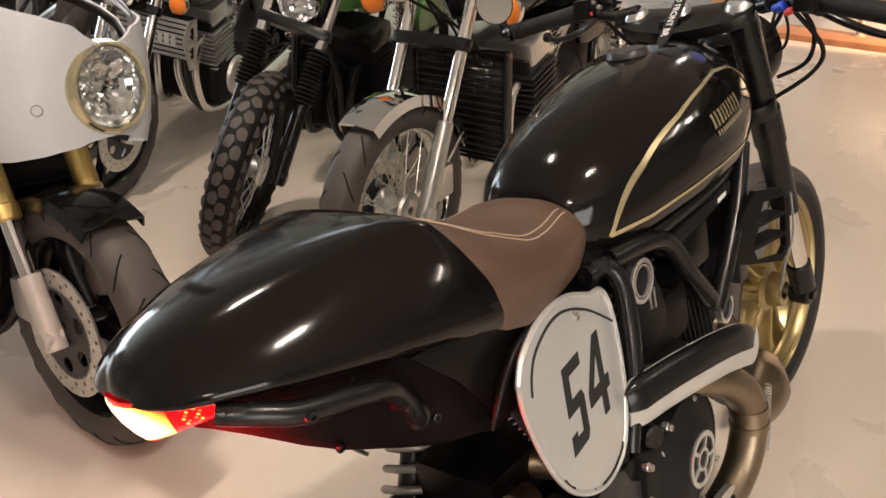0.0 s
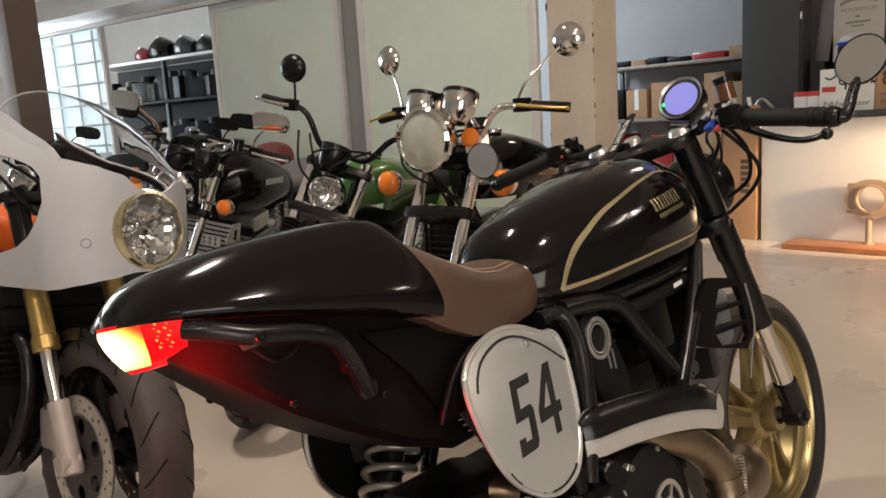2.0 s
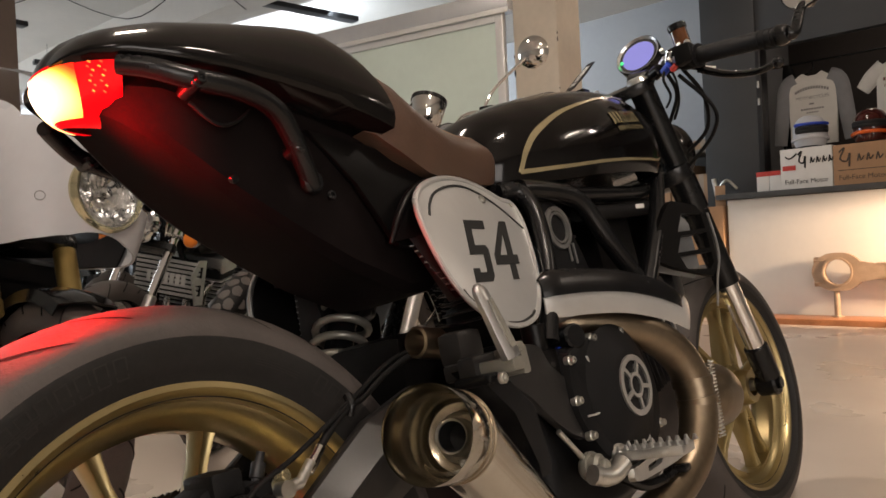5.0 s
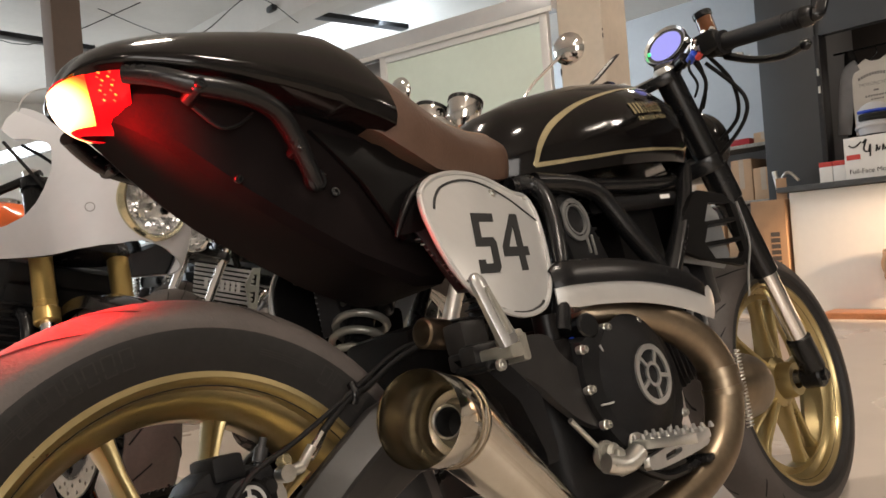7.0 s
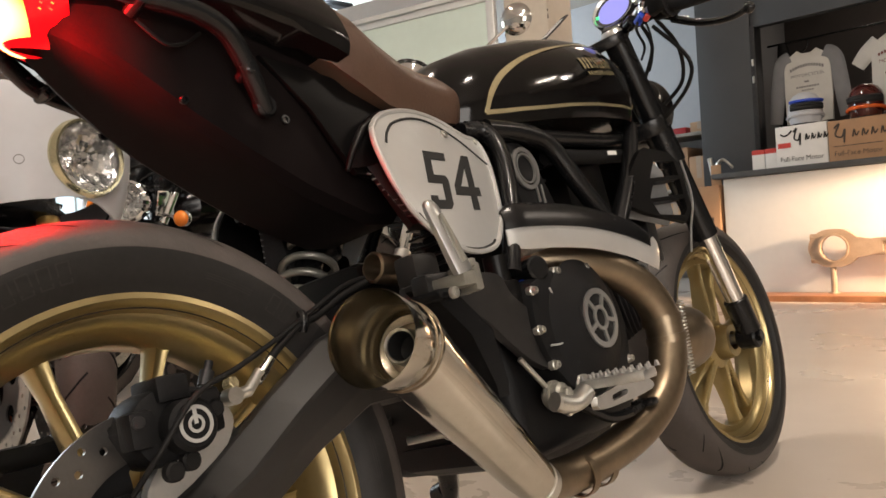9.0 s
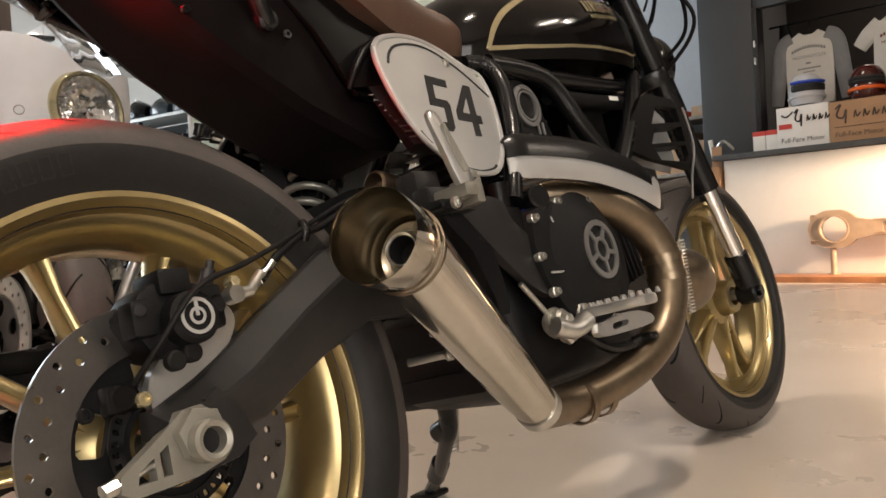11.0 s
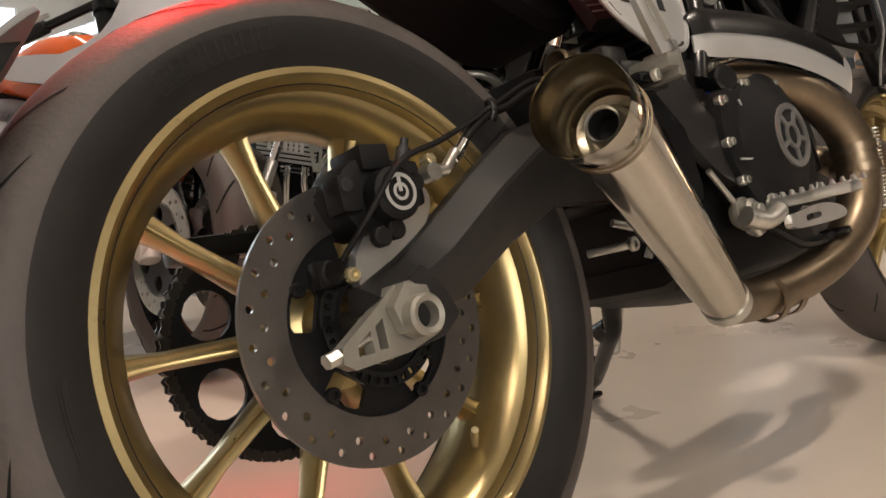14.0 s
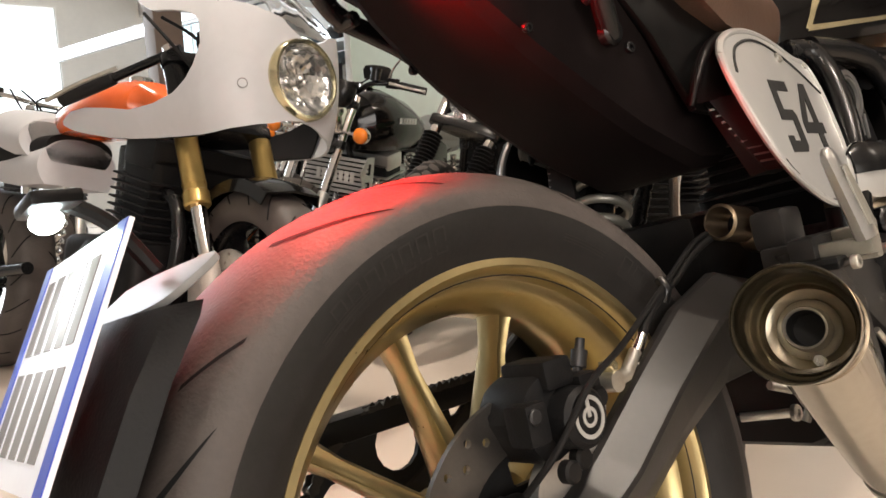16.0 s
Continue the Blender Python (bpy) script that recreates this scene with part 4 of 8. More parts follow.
part("caliper_lug", box(0.10, 0.124, 0.03, 0.056, 0.404, 0.446, 0.006), MATTBLACK, cal)
part("pad_pin", rod((0.12, -0.028, 0.428), (0.129, -0.028, 0.428), 0.006, bevel=0.001), DARKGREY, cal)
part("abs_ring", plate(circle(0, 0, 0.060, 60), 0.003, disc_x(0.092, 0, 0.315), holes=[circle(0, 0, 0.047, 40), *[[(0.0575 * math.cos(a + d), 0.0575 * math.sin(a + d)) if r else (0.0515 * math.cos(a + d), 0.0515 * math.sin(a + d)) for d, r in ((-0.045, 0), (0.045, 0), (0.04, 1), (-0.04, 1))] for a in (2 * math.pi * k / 36 for k in range(36))]]), SATIN, bike)
part("piston_cap", lathe([(0, 0.022), (0.020, 0.022), (0.0238, 0.018), (0.0245, 0)], disc_x(0.115, 0.018, 0.416), 30), MATTBLACK, cal)
part("cap_ring", lathe([(0.0132, 0.0005), (0.0165, 0.0005), (0.0165, 0.0012), (0.0132, 0.0012)], disc_x(0.1368, 0.018, 0.416), 30, close=True), SILVERPAINT, cal)
part("cap_mark", join(box(0.1372, 0.1382, 0.0162, 0.0198, 0.416, 0.430, 0), lathe([(0.0052, 0.0004), (0.0080, 0.0004), (0.0080, 0.0011), (0.0052, 0.0011)], disc_x(0.137, 0.018, 0.416), 20, close=True)), SILVERPAINT, cal)
part("bleed_nipple", join(rod((0.105, 0.050, 0.444), (0.105, 0.062, 0.470), 0.0042), rod((0.105, 0.052, 0.448), (0.105, 0.058, 0.461), 0.007)), DARKGREY, cal)
for c in ((0.118, 0.013, 0.386), (0.122, -0.006, 0.381), (0.118, 0.045, 0.425)):
    part("bolt", rod(c, (c[0] + 0.012, c[1], c[2]), 0.009, bevel=0.002), RUBBER, cal)
part("banjo", join(rod((0.118, 0.066, 0.432), (0.132, 0.066, 0.432), 0.0085), rod((0.125, 0.066, 0.432), (0.126, 0.085, 0.434), 0.006), rod((0.126, 0.083, 0.433), (0.128, 0.100, 0.450), 0.0055)), STEEL, cal)
part("brake_hose", tube([(0.127, 0.100, 0.446), (0.124, 0.120, 0.462), (0.120, 0.138, 0.473), (0.117, 0.167, 0.489), (0.112, 0.198, 0.497), (0.105, 0.245, 0.516), (0.098, 0.305, 0.531), (0.088, 0.365, 0.533)], 0.0044, 10), RUBBER, bike)
part("hose_ferrule", join(rod((0.1265, 0.094, 0.441), (0.1255, 0.108, 0.452), 0.0062, seg=14, bevel=0.001), rod((0.1255, 0.108, 0.452), (0.1245, 0.117, 0.460), 0.0052, seg=14)), CHROME, bike)
part("sensor_cable", tube([(0.10, -0.035, 0.365), (0.13, -0.015, 0.40), (0.142, 0.02, 0.44), (0.134, 0.075, 0.458), (0.124, 0.13, 0.478), (0.116, 0.19, 0.503), (0.104, 0.262, 0.530), (0.09, 0.34, 0.538)], 0.0028, 8), RUBBER, bike)
part("hose_clip", tube([(0.116, 0.170, 0.482), (0.120, 0.172, 0.492), (0.114, 0.174, 0.502)], 0.0052, 10, 4), SATIN, bike)
part("banjo_bolt", rod((0.116, 0.068, 0.443), (0.128, 0.070, 0.445), 0.0065, seg=6, bevel=0.001), GOLD, bike)
part("speed_sensor", join(rod((0.085, -0.045, 0.36), (0.108, -0.045, 0.36), 0.012, bevel=0.002), box(0.09, 0.106, -0.06, -0.03, 0.348, 0.372, 0.004)), PLASTIC, bike)
part("sensor_bolt", bolt((0.107, -0.030, 0.355), 0.007, 0.007), GOLD, bike)
part("chain_guard", box(-0.135, -0.095, -0.09, 0.30, 0.41, 0.436, 0.008), PLASTIC, bike)

# plate holder with mudguard behind the tyre
mg = part("mudguard", rings(bmesh.new(), [[V((x * w, y + dy * 0.0 - 0.018 * (1 - (2 * abs(x) / 1.0) ** 2) * 0.6 + d, z)) for x, d in ((-0.5, 0), (-0.46, -0.018), (-0.2, -0.022), (0.2, -0.022), (0.46, -0.018), (0.5, 0), (0.47, 0.0), (0.44, -0.012), (-0.44, -0.012), (-0.47, 0))] for w, y, z, dy in ((0.18, -0.240, 0.556, 0), (0.20, -0.248, 0.546, 0), (0.20, -0.272, 0.51, 0), (0.20, -0.304, 0.45, 0), (0.20, -0.332, 0.38, 0), (0.19, -0.34, 0.28, 0))]), MATTBLACK, bike, "black plastic plate holder behind the rear tyre")
# grey on the black holder: light on its top face put into the colour
part("top_cap", plate(round_outline([(-0.092, 0.020), (-0.085, -0.012), (-0.05, -0.024), (0.05, -0.024), (0.085, -0.012), (0.092, 0.020), (0.05, 0.026), (-0.05, 0.026)], 3), 0.005, Matrix.Translation((0, -0.242, 0.567)) @ Matrix.Rotation(radians(35), 4, "X"), bevel=0.001), GREYPLASTIC, mg)
plate_m = pose(-0.02, -0.306, 0.537, 64, 0, 0)
num = part("number_plate", plate(round_outline([(-0.11, -0.08), (0.11, -0.08), (0.11, 0.08), (-0.11, 0.08)], 1), 0.003, plate_m), PLATEWHITE, bike, "white registration plate with blue end bands")
part("band", plate([(0.088, -0.08), (0.108, -0.08), (0.108, 0.08), (0.088, 0.08)], 0.0006, plate_m @ Matrix.Translation((0, 0, 0.003))), BLUE, num)
part("band", plate([(-0.108, -0.08), (-0.088, -0.08), (-0.088, 0.08), (-0.108, 0.08)], 0.0006, plate_m @ Matrix.Translation((0, 0, 0.003))), BLUE, num)
for k in range(5):
    for row, h in ((0.008, 0.056), (-0.062, 0.056)):
        part("plate_bar", plate([(-0.076 + 0.031 * k, row), (-0.056 + 0.031 * k, row), (-0.056 + 0.031 * k, row + h), (-0.076 + 0.031 * k, row + h)], 0.0006, plate_m @ Matrix.Translation((0, 0, 0.003))), INKGREY, num)
# no lamp inside; this reflector's shine is its material's own glow
part("reflector", box(-0.03, 0.03, -0.372, -0.36, 0.36, 0.39, 0.004), REDLENSGLOW, bike)
pl_lamp = part("plate_lamp", join(box(-0.02, 0.034, -0.312, -0.280, 0.632, 0.642, 0.004), tube([(0.007, -0.285, 0.637), (0.007, -0.26, 0.62), (0.007, -0.236, 0.585)], 0.006, 8)), PLASTIC, bike, "small lit number plate lamp")
part("led_lens", ball((0.007, -0.299, 0.626), 0.0115, 1.5, 0.9, 0.7, 14), LAMPGLOW, pl_lamp)

# ---- side number boards ----
def number_board(s):
    o = round_outline([(0.315, 0.712), (0.336, 0.730), (0.37, 0.744), (0.41, 0.752), (0.448, 0.752), (0.484, 0.745), (0.513, 0.733), (0.534, 0.724), (0.556, 0.721), (0.566, 0.710), (0.563, 0.682), (0.547, 0.645), (0.523, 0.604), (0.495, 0.571), (0.465, 0.547), (0.436, 0.537), (0.398, 0.535), (0.366, 0.543), (0.34, 0.558), (0.320, 0.577), (0.308, 0.604), (0.303, 0.635), (0.303, 0.665), (0.306, 0.69)], 3)

    def lay(bm):
        for v in bm.verts:          # the board flares outwards towards its foot and tail
            v.co.x = s * (v.co.x + 0.1475 - 0.1015 * (v.co.y - 0.45) - 0.3107 * (v.co.z - 0.64))
        return bm
    rim = [(0.0035, 0.435 + (y - 0.435) * 0.978, 0.645 + (z - 0.645) * 0.978) for y, z in o]
    b = part("number_board", lay(join(plate(o, 0.005, side_m(0.0), bevel=0.0016), tube(rim + rim[:1], 0.0042, 8, 1))), SILVERPAINT, bike, "silver number board with black 54")
    for q in ([(0.330, 0.69), (0.343, 0.707), (0.366, 0.724), (0.405, 0.736), (0.441, 0.738), (0.473, 0.730), (0.506, 0.713), (0.53, 0.694), (0.551, 0.675)], [(0.364, 0.549), (0.378, 0.543), (0.413, 0.540), (0.446, 0.546), (0.459, 0.552)], [(0.322, 0.590), (0.326, 0.580), (0.332, 0.573)]):
        part("border_line", lay(tube([(0.0052, y, z) for y, z in q], 0.0019, 6, 5)), INKBLACK, b)
    part("screw", lay(bolt((0.005, 0.4755, 0.7195), 0.006, 0.004)), STEEL, b)
    part("screw", lay(bolt((0.005, 0.552, 0.714), 0.004, 0.003)), STEEL, b)
    return b, lay


board, lay = number_board(1)
five = [(0, 0), (0.040, 0), (0.046, 0.007), (0.046, 0.044), (0.040, 0.051), (0.015, 0.051), (0.015, 0.075), (0.048, 0.075), (0.048, 0.088), (0.0, 0.088), (0.0, 0.038), (0.031, 0.038), (0.031, 0.013), (0.015, 0.013), (0.015, 0.019), (0, 0.019)]
four = [(0.034, 0), (0.049, 0), (0.049, 0.022), (0.060, 0.022), (0.060, 0.036), (0.049, 0.036), (0.049, 0.088), (0.032, 0.088), (0.0, 0.037), (0, 0.022), (0.034, 0.022)]
four_hole = [(0.015, 0.036), (0.034, 0.036), (0.034, 0.068)]
slant = lambda pts, dy: [(x + dy + 0.5 * z, z + 0.597) for x, z in pts]
for glyph, hole, dy in ((five, (), 0.356), (four, (four_hole,), 0.414)):
    part("digit", lay(plate(slant(glyph, dy), 0.0008, side_m(0.0052), holes=[slant(h, dy) for h in hole])), INKBLACK, board)
number_board(-1)
for s in (-1, 1):
    part("board_boot", join(tube([(s * 0.116, 0.288, 0.664), (s * 0.120, 0.302, 0.690), (s * 0.121, 0.330, 0.722), (s * 0.118, 0.372, 0.742), (s * 0.112, 0.44, 0.748)], [0.003, 0.005, 0.006, 0.006, 0.006], 10), rings(bmesh.new(), [[V((s * x, y, z)) for x, y, z in q] for q in (((0.104, 0.300, 0.672), (0.120, 0.292, 0.666), (0.124, 0.345, 0.672), (0.104, 0.345, 0.672)), ((0.104, 0.318, 0.708), (0.121, 0.312, 0.706), (0.126, 0.352, 0.705), (0.104, 0.352, 0.705)), ((0.104, 0.352, 0.734), (0.119, 0.350, 0.735), (0.122, 0.38, 0.73), (0.104, 0.38, 0.73)))])), PLASTIC, bike)
    part("mesh_grille", rings(bmesh.new(), [[V((s * x, y, z)) for x, y in q] for q, z in ((((0.10, 0.335), (0.118, 0.318), (0.135, 0.36), (0.10, 0.40)), 0.672), (((0.12, 0.365), (0.150, 0.342), (0.165, 0.37), (0.12, 0.42)), 0.585))]), DARKGREY, bike)
    for k in range(9):
        z = 0.66 - 0.008 * k
        e = k / 8
        part("grille_bar", rod((s * (0.1172 + 0.03 * e), 0.318 + 0.022 * e, z), (s * (0.134 + 0.028 * e), 0.359 + 0.01 * e, z), 0.0013, seg=5), GREYPLASTIC, bike)

# ---- frame tubes ----
for s in (-1, 1):
    part("frame_tube", tube([(s * 0.098, 0.565, 0.742), (s * 0.114, 0.592, 0.735), (s * 0.130, 0.594, 0.698), (s * 0.150, 0.563, 0.634), (s * 0.159, 0.535, 0.577), (s * 0.163, 0.508, 0.530), (s * 0.164, 0.498, 0.508)], 0.0140, 14), SATIN, bike)
    part("frame_tube", tube([(s * 0.11, 0.60, 0.742), (s * 0.122, 0.68, 0.736), (s * 0.132, 0.735, 0.715), (s * 0.142, 0.775, 0.65), (s * 0.15, 0.825, 0.58)], 0.016, 14), SATIN, bike)
    part("frame_tube", tube([(s * 0.13, 1.06, 0.77), (s * 0.145, 0.985, 0.69), (s * 0.15, 0.90, 0.605), (s * 0.15, 0.845, 0.55)], 0.0155, 14), SATIN, bike)
    part("frame_tube", tube([(s * 0.10, 0.55, 0.738), (s * 0.118, 0.75, 0.735), (s * 0.122, 1.0, 0.745), (s * 0.08, 1.12, 0.80)], 0.014, 12), SATIN, bike)
    part("frame_tube", tube([(s * 0.118, 0.74, 0.70), (s * 0.12, 0.88, 0.704), (s * 0.12, 1.0, 0.712)], 0.0135, 12), MATTBLACK, bike)
part("frame_label", plate([(0.93, 0.706), (0.965, 0.708), (0.965, 0.716), (0.93, 0.714)], 0.0006, side_m(0.1338)), PAPERWHITE, bike)
part("steering_head", rod((0, 1.085, 0.80), (0, 1.145, 0.96), 0.038), SATIN, bike)

# ---- engine ----
eng = part("engine", join(box(-0.135, 0.135, 0.47, 0.80, 0.255, 0.52, 0.03, 3), box(-0.10, 0.10, 0.60, 0.86, 0.50, 0.60, 0.02)), MATTBLACK, bike, "matt black twin-cylinder engine")
part("sump", body([0.46, 0.48, 0.52, 0.60, 0.68, 0.74, 0.77], lambda y: (0.10, 0.30, ip(y, [0.46, 0.50, 0.68, 0.77], [0.268, 0.25, 0.222, 0.23])), 12, p=6, q=4, belly=0.6, tuck=0.3), MATTBLACK, eng)
cover_o = round_outline([(0.505, 0.490), (0.57, 0.505), (0.66, 0.505), (0.715, 0.470), (0.735, 0.41), (0.715, 0.345), (0.65, 0.318), (0.565, 0.325), (0.515, 0.375), (0.495, 0.43)], 5)
cover = part("clutch_cover", plate(cover_o, 0.055, side_m(0.13), bevel=0.014), MATTBLACK, eng)
part("cover_boss", lathe([(0, 0.022), (0.048, 0.022), (0.052, 0.020), (0.092, 0.0)], disc_x(0.185, 0.62, 0.422), 40), MATTBLACK, cover)
part("emblem_ring", lathe([(0.035, 0.0), (0.043, 0.0), (0.043, 0.003), (0.035, 0.003)], disc_x(0.2072, 0.62, 0.422), 40, close=True), SILVER, cover)
part("emblem_hub", lathe([(0.013, 0.0), (0.018, 0.0), (0.018, 0.003), (0.013, 0.003)], disc_x(0.2072, 0.62, 0.422), 30, close=True), SILVER, cover)
for k in range(5):
    a = radians(60 + 72 * k)
    u = V((0, math.cos(a), math.sin(a)))
    t = V((0, -math.sin(a), math.cos(a)))
    c0, c1 = V((0.2072, 0.62, 0.422)) + u * 0.017, V((0.2072, 0.62, 0.422)) + u * 0.036
    part("emblem_spoke", rings(bmesh.new(), [[c + t * e * 0.003 + V((h, 0, 0)) for e, h in ((-1, 0), (1, 0), (1, 0.003), (-1, 0.003))] for c in (c0, c1)]), SILVER, cover)
for y, z in ((0.508, 0.478), (0.575, 0.500), (0.655, 0.500), (0.502, 0.425), (0.516, 0.376), (0.566, 0.330), (0.652, 0.324), (0.715, 0.352)):
    part("bolt", join(rod((0.175, y, z), (0.1845, y, z), 0.0068, bevel=0.001), bolt((0.184, y, z), 0.0052, 0.006)), STEEL, cover)
for k in range(5):
    part("cover_mark", box(0.1845, 0.1862, 0.628 + k * 0.008, 0.634 + k * 0.008, 0.337, 0.346, 0), SILVERPAINT, cover)
part("cover_rib", tube([(0.187, 0.512, 0.402), (0.188, 0.548, 0.404), (0.187, 0.556, 0.44), (0.186, 0.545, 0.478)], 0.0016, 6), SILVERPAINT, cover)
# upright cylinder with belt cover, and the forward one with fins
part("cylinder", box(-0.075, 0.075, 0.60, 0.76, 0.56, 0.73, 0.02), MATTBLACK, eng)
for k in range(7):
    part("fin", box(-0.09, 0.09, 0.59, 0.77, 0.565 + k * 0.017, 0.570 + k * 0.017, 0.002), DARKGREY, eng)
bc = part("belt_cover", plate(round_outline([(0.628, 0.70), (0.65, 0.722), (0.69, 0.718), (0.715, 0.68), (0.745, 0.60), (0.72, 0.56), (0.66, 0.57), (0.64, 0.64)]), 0.03, side_m(0.085), bevel=0.008), MATTBLACK, eng)
part("cap_ring", join(lathe([(0.028, 0.0), (0.035, 0.0), (0.035, 0.004), (0.028, 0.004)], disc_x(0.1155, 0.672, 0.678), 36, close=True), lathe([(0.0225, 0.0), (0.0255, 0.0), (0.0255, 0.004), (0.0225, 0.004)], disc_x(0.1155, 0.672, 0.678), 36, close=True), box(0.1155, 0.119, 0.688, 0.692, 0.622, 0.652, 0.001), box(0.1155, 0.119, 0.702, 0.706, 0.618, 0.652, 0.001)), SILVER, bc)
fc = Matrix.Translation((0, 0.80, 0.44)) @ Matrix.Rotation(radians(12), 4, "X")
part("cylinder", box(-0.07, 0.07, 0.0, 0.24, -0.07, 0.07, 0.02, m=fc), MATTBLACK, eng)
for k in range(9):
    part("fin", box(-0.092, 0.092, 0.02 + k * 0.017, 0.0245 + k * 0.017, -0.09, 0.09, 0.003, m=fc), DARKGREY, eng)
part("cap_ring", lathe([(0.022, 0.0), (0.029, 0.0), (0.029, 0.012), (0.022, 0.012)], disc_x(0.10, 0.985, 0.478), 30, close=True), SILVER, eng)
part("cap", lathe([(0, 0.008), (0.02, 0.008), (0.022, 0.0)], disc_x(0.10, 0.985, 0.478), 30), MATTBLACK, eng)
part("clutch_release", join(rod((0.10, 0.90, 0.562), (0.15, 0.90, 0.562), 0.02, bevel=0.004), rod((0.15, 0.90, 0.562), (0.156, 0.90, 0.562), 0.013)), DARKGREY, eng)
part("engine_cap", rod((0.14, 0.55, 0.505), (0.185, 0.535, 0.508), 0.018, bevel=0.003), SATIN, eng)
part("hose_connector", rod((0.15, 0.52, 0.47), (0.16, 0.545, 0.50), 0.012), BLUE, eng)
part("oil_cooler", box(-0.12, 0.12, 1.04, 1.08, 0.50, 0.72, 0.008), DARKGREY, bike)
for s in (-1, 1):
    def flare(bm):
        for v in bm.verts:          # the shroud opens outwards to the front
            v.co.x = s * (v.co.x + 0.155 + 0.33 * (v.co.y - 0.953))
        return bm
    sh = part("radiator_shroud", flare(plate([(0.895, 0.612), (0.975, 0.700), (0.990, 0.708), (1.048, 0.694), (1.070, 0.668), (1.068, 0.580), (1.045, 0.556), (0.96, 0.582)], 0.010, side_m(0.0), holes=[[(0.985, 0.648), (1.058, 0.648), (1.056, 0.676), (1.006, 0.682)], [(0.972, 0.610), (1.057, 0.610), (1.058, 0.640), (0.990, 0.640)], [(0.985, 0.578), (1.044, 0.570), (1.056, 0.582), (1.056, 0.602), (0.975, 0.602)]])), PLASTIC, bike, "slatted black oil cooler shroud")
    part("backing", flare(plate([(0.945, 0.588), (0.98, 0.697), (1.046, 0.688), (1.066, 0.666), (1.064, 0.582), (1.043, 0.560)], 0.003, side_m(-0.028))), GREYPLASTIC, sh)
    for z in (0.606, 0.644):
        part("slat", flare(plate([(0.972, z - 0.003), (1.062, z - 0.003), (1.062, z + 0.003), (0.976, z + 0.003)], 0.034, side_m(-0.030))), PLASTIC, sh)
    part("rear_edge", flare(plate([(0.955, 0.60), (0.968, 0.60), (1.0, 0.69), (0.985, 0.695)], 0.034, side_m(-0.030))), PLASTIC, sh)
    part("shroud_edge", tube([(s * 0.205, 1.074, 0.676), (s * 0.206, 1.075, 0.60), (s * 0.196, 1.055, 0.545), (s * 0.19, 1.04, 0.50)], 0.0022, 6), SILVER, sh)
part("battery_panel", box(-0.11, 0.11, 0.80, 0.94, 0.60, 0.70, 0.012), PLASTIC, bike)

# ---- exhaust ----
hdr = part("header_pipe", tube([(0.06, 0.70, 0.60), (0.10, 0.62, 0.54), (0.148, 0.665, 0.518), (0.185, 0.735, 0.488), (0.203, 0.788, 0.440), (0.207, 0.808, 0.385), (0.205, 0.792, 0.330), (0.198, 0.755, 0.285), (0.182, 0.69, 0.250), (0.163, 0.60, 0.232), (0.150, 0.52, 0.229), (0.152, 0.455, 0.236)], [0.0265, 0.0265, 0.0265, 0.028, 0.0295, 0.030, 0.030, 0.029, 0.028, 0.027, 0.0265, 0.0265], 24), BURNT, bike, "heat-tinted steel header pipe")
part("header_pipe", tube([(0.02, 1.03, 0.42), (0.07, 1.06, 0.40), (0.13, 1.0, 0.35), (0.17, 0.90, 0.34), (0.20, 0.812, 0.37)], 0.025, 16), BURNT, bike)
for z in (0.395, 0.365):
    part("pipe_clamp", lathe([(0.029, -0.006), (0.0325, -0.006), (0.0325, 0.006), (0.029, 0.006)], Matrix.Translation((0.2068, 0.8065, z)), 24, close=True), BURNT, hdr)
for y in (0.60, 0.55):
    m_, _ = axis_frame((0.155, y, 0.2235), (0.152, y - 0.05, 0.226))
    part("pipe_clamp", lathe([(0.027, -0.007), (0.0295, -0.007), (0.0295, 0.007), (0.027, 0.007)], m_, 24, close=True), BURNT, hdr)
part("pipe_spring", join(spring_coil((0.222, 0.830, 0.30), (0.228, 0.845, 0.42), 0.005, 0.0013, 22, 5)), STEEL, hdr)
part("pipe_spring", join(spring_coil((0.15, 0.55, 0.535), (0.165, 0.63, 0.548), 0.005, 0.0013, 16, 5)), STEEL, hdr)
part("collector", tube([(0.20, 0.825, 0.37), (0.190, 0.87, 0.362), (0.178, 0.925, 0.355), (0.155, 0.985, 0.35), (0.13, 1.02, 0.35)], [0.026, 0.046, 0.056, 0.048, 0.026], 24), BURNT, bike)
MA = V((0.152, 0.458, 0.236))
TIP, TDIR = V((0.2425, 0.146, 0.4535)), V((0.31, -0.92, 0.21)).normalized()
tip_at = TIP - TDIR * 0.066
mm, ml = axis_frame(MA, tip_at)
muf = part("muffler", lathe([(0.0275, 0.0), (0.0280, 0.012), (0.0318, 0.05), (0.0405, ml - 0.03), (0.0425, ml - 0.006), (0.0430, ml + 0.004), (0.040, ml + 0.006)], mm, 64), STAINLESS, bike, "polished stainless megaphone muffler")
tm, _ = axis_frame(tip_at, tip_at + TDIR)
part("tip_collar", lathe([(0.0415, -0.008), (0.0445, 0.004), (0.0455, 0.020), (0.0447, 0.022), (0.0460, 0.026), (0.0470, 0.066), (0.0464, 0.069), (0.0456, 0.067), (0.0445, 0.03)], tm, 64), STAINLESS, muf)
part("liner", lathe([(0.0455, 0.066), (0.0440, 0.046), (0.0424, 0.044), (0.0418, 0.032), (0.0402, 0.030), (0.0394, 0.018), (0.0378, 0.016), (0.0368, 0.000), (0.0345, -0.010), (0.0255, -0.014), (0.0165, -0.015)], tm, 64), LINER, muf)
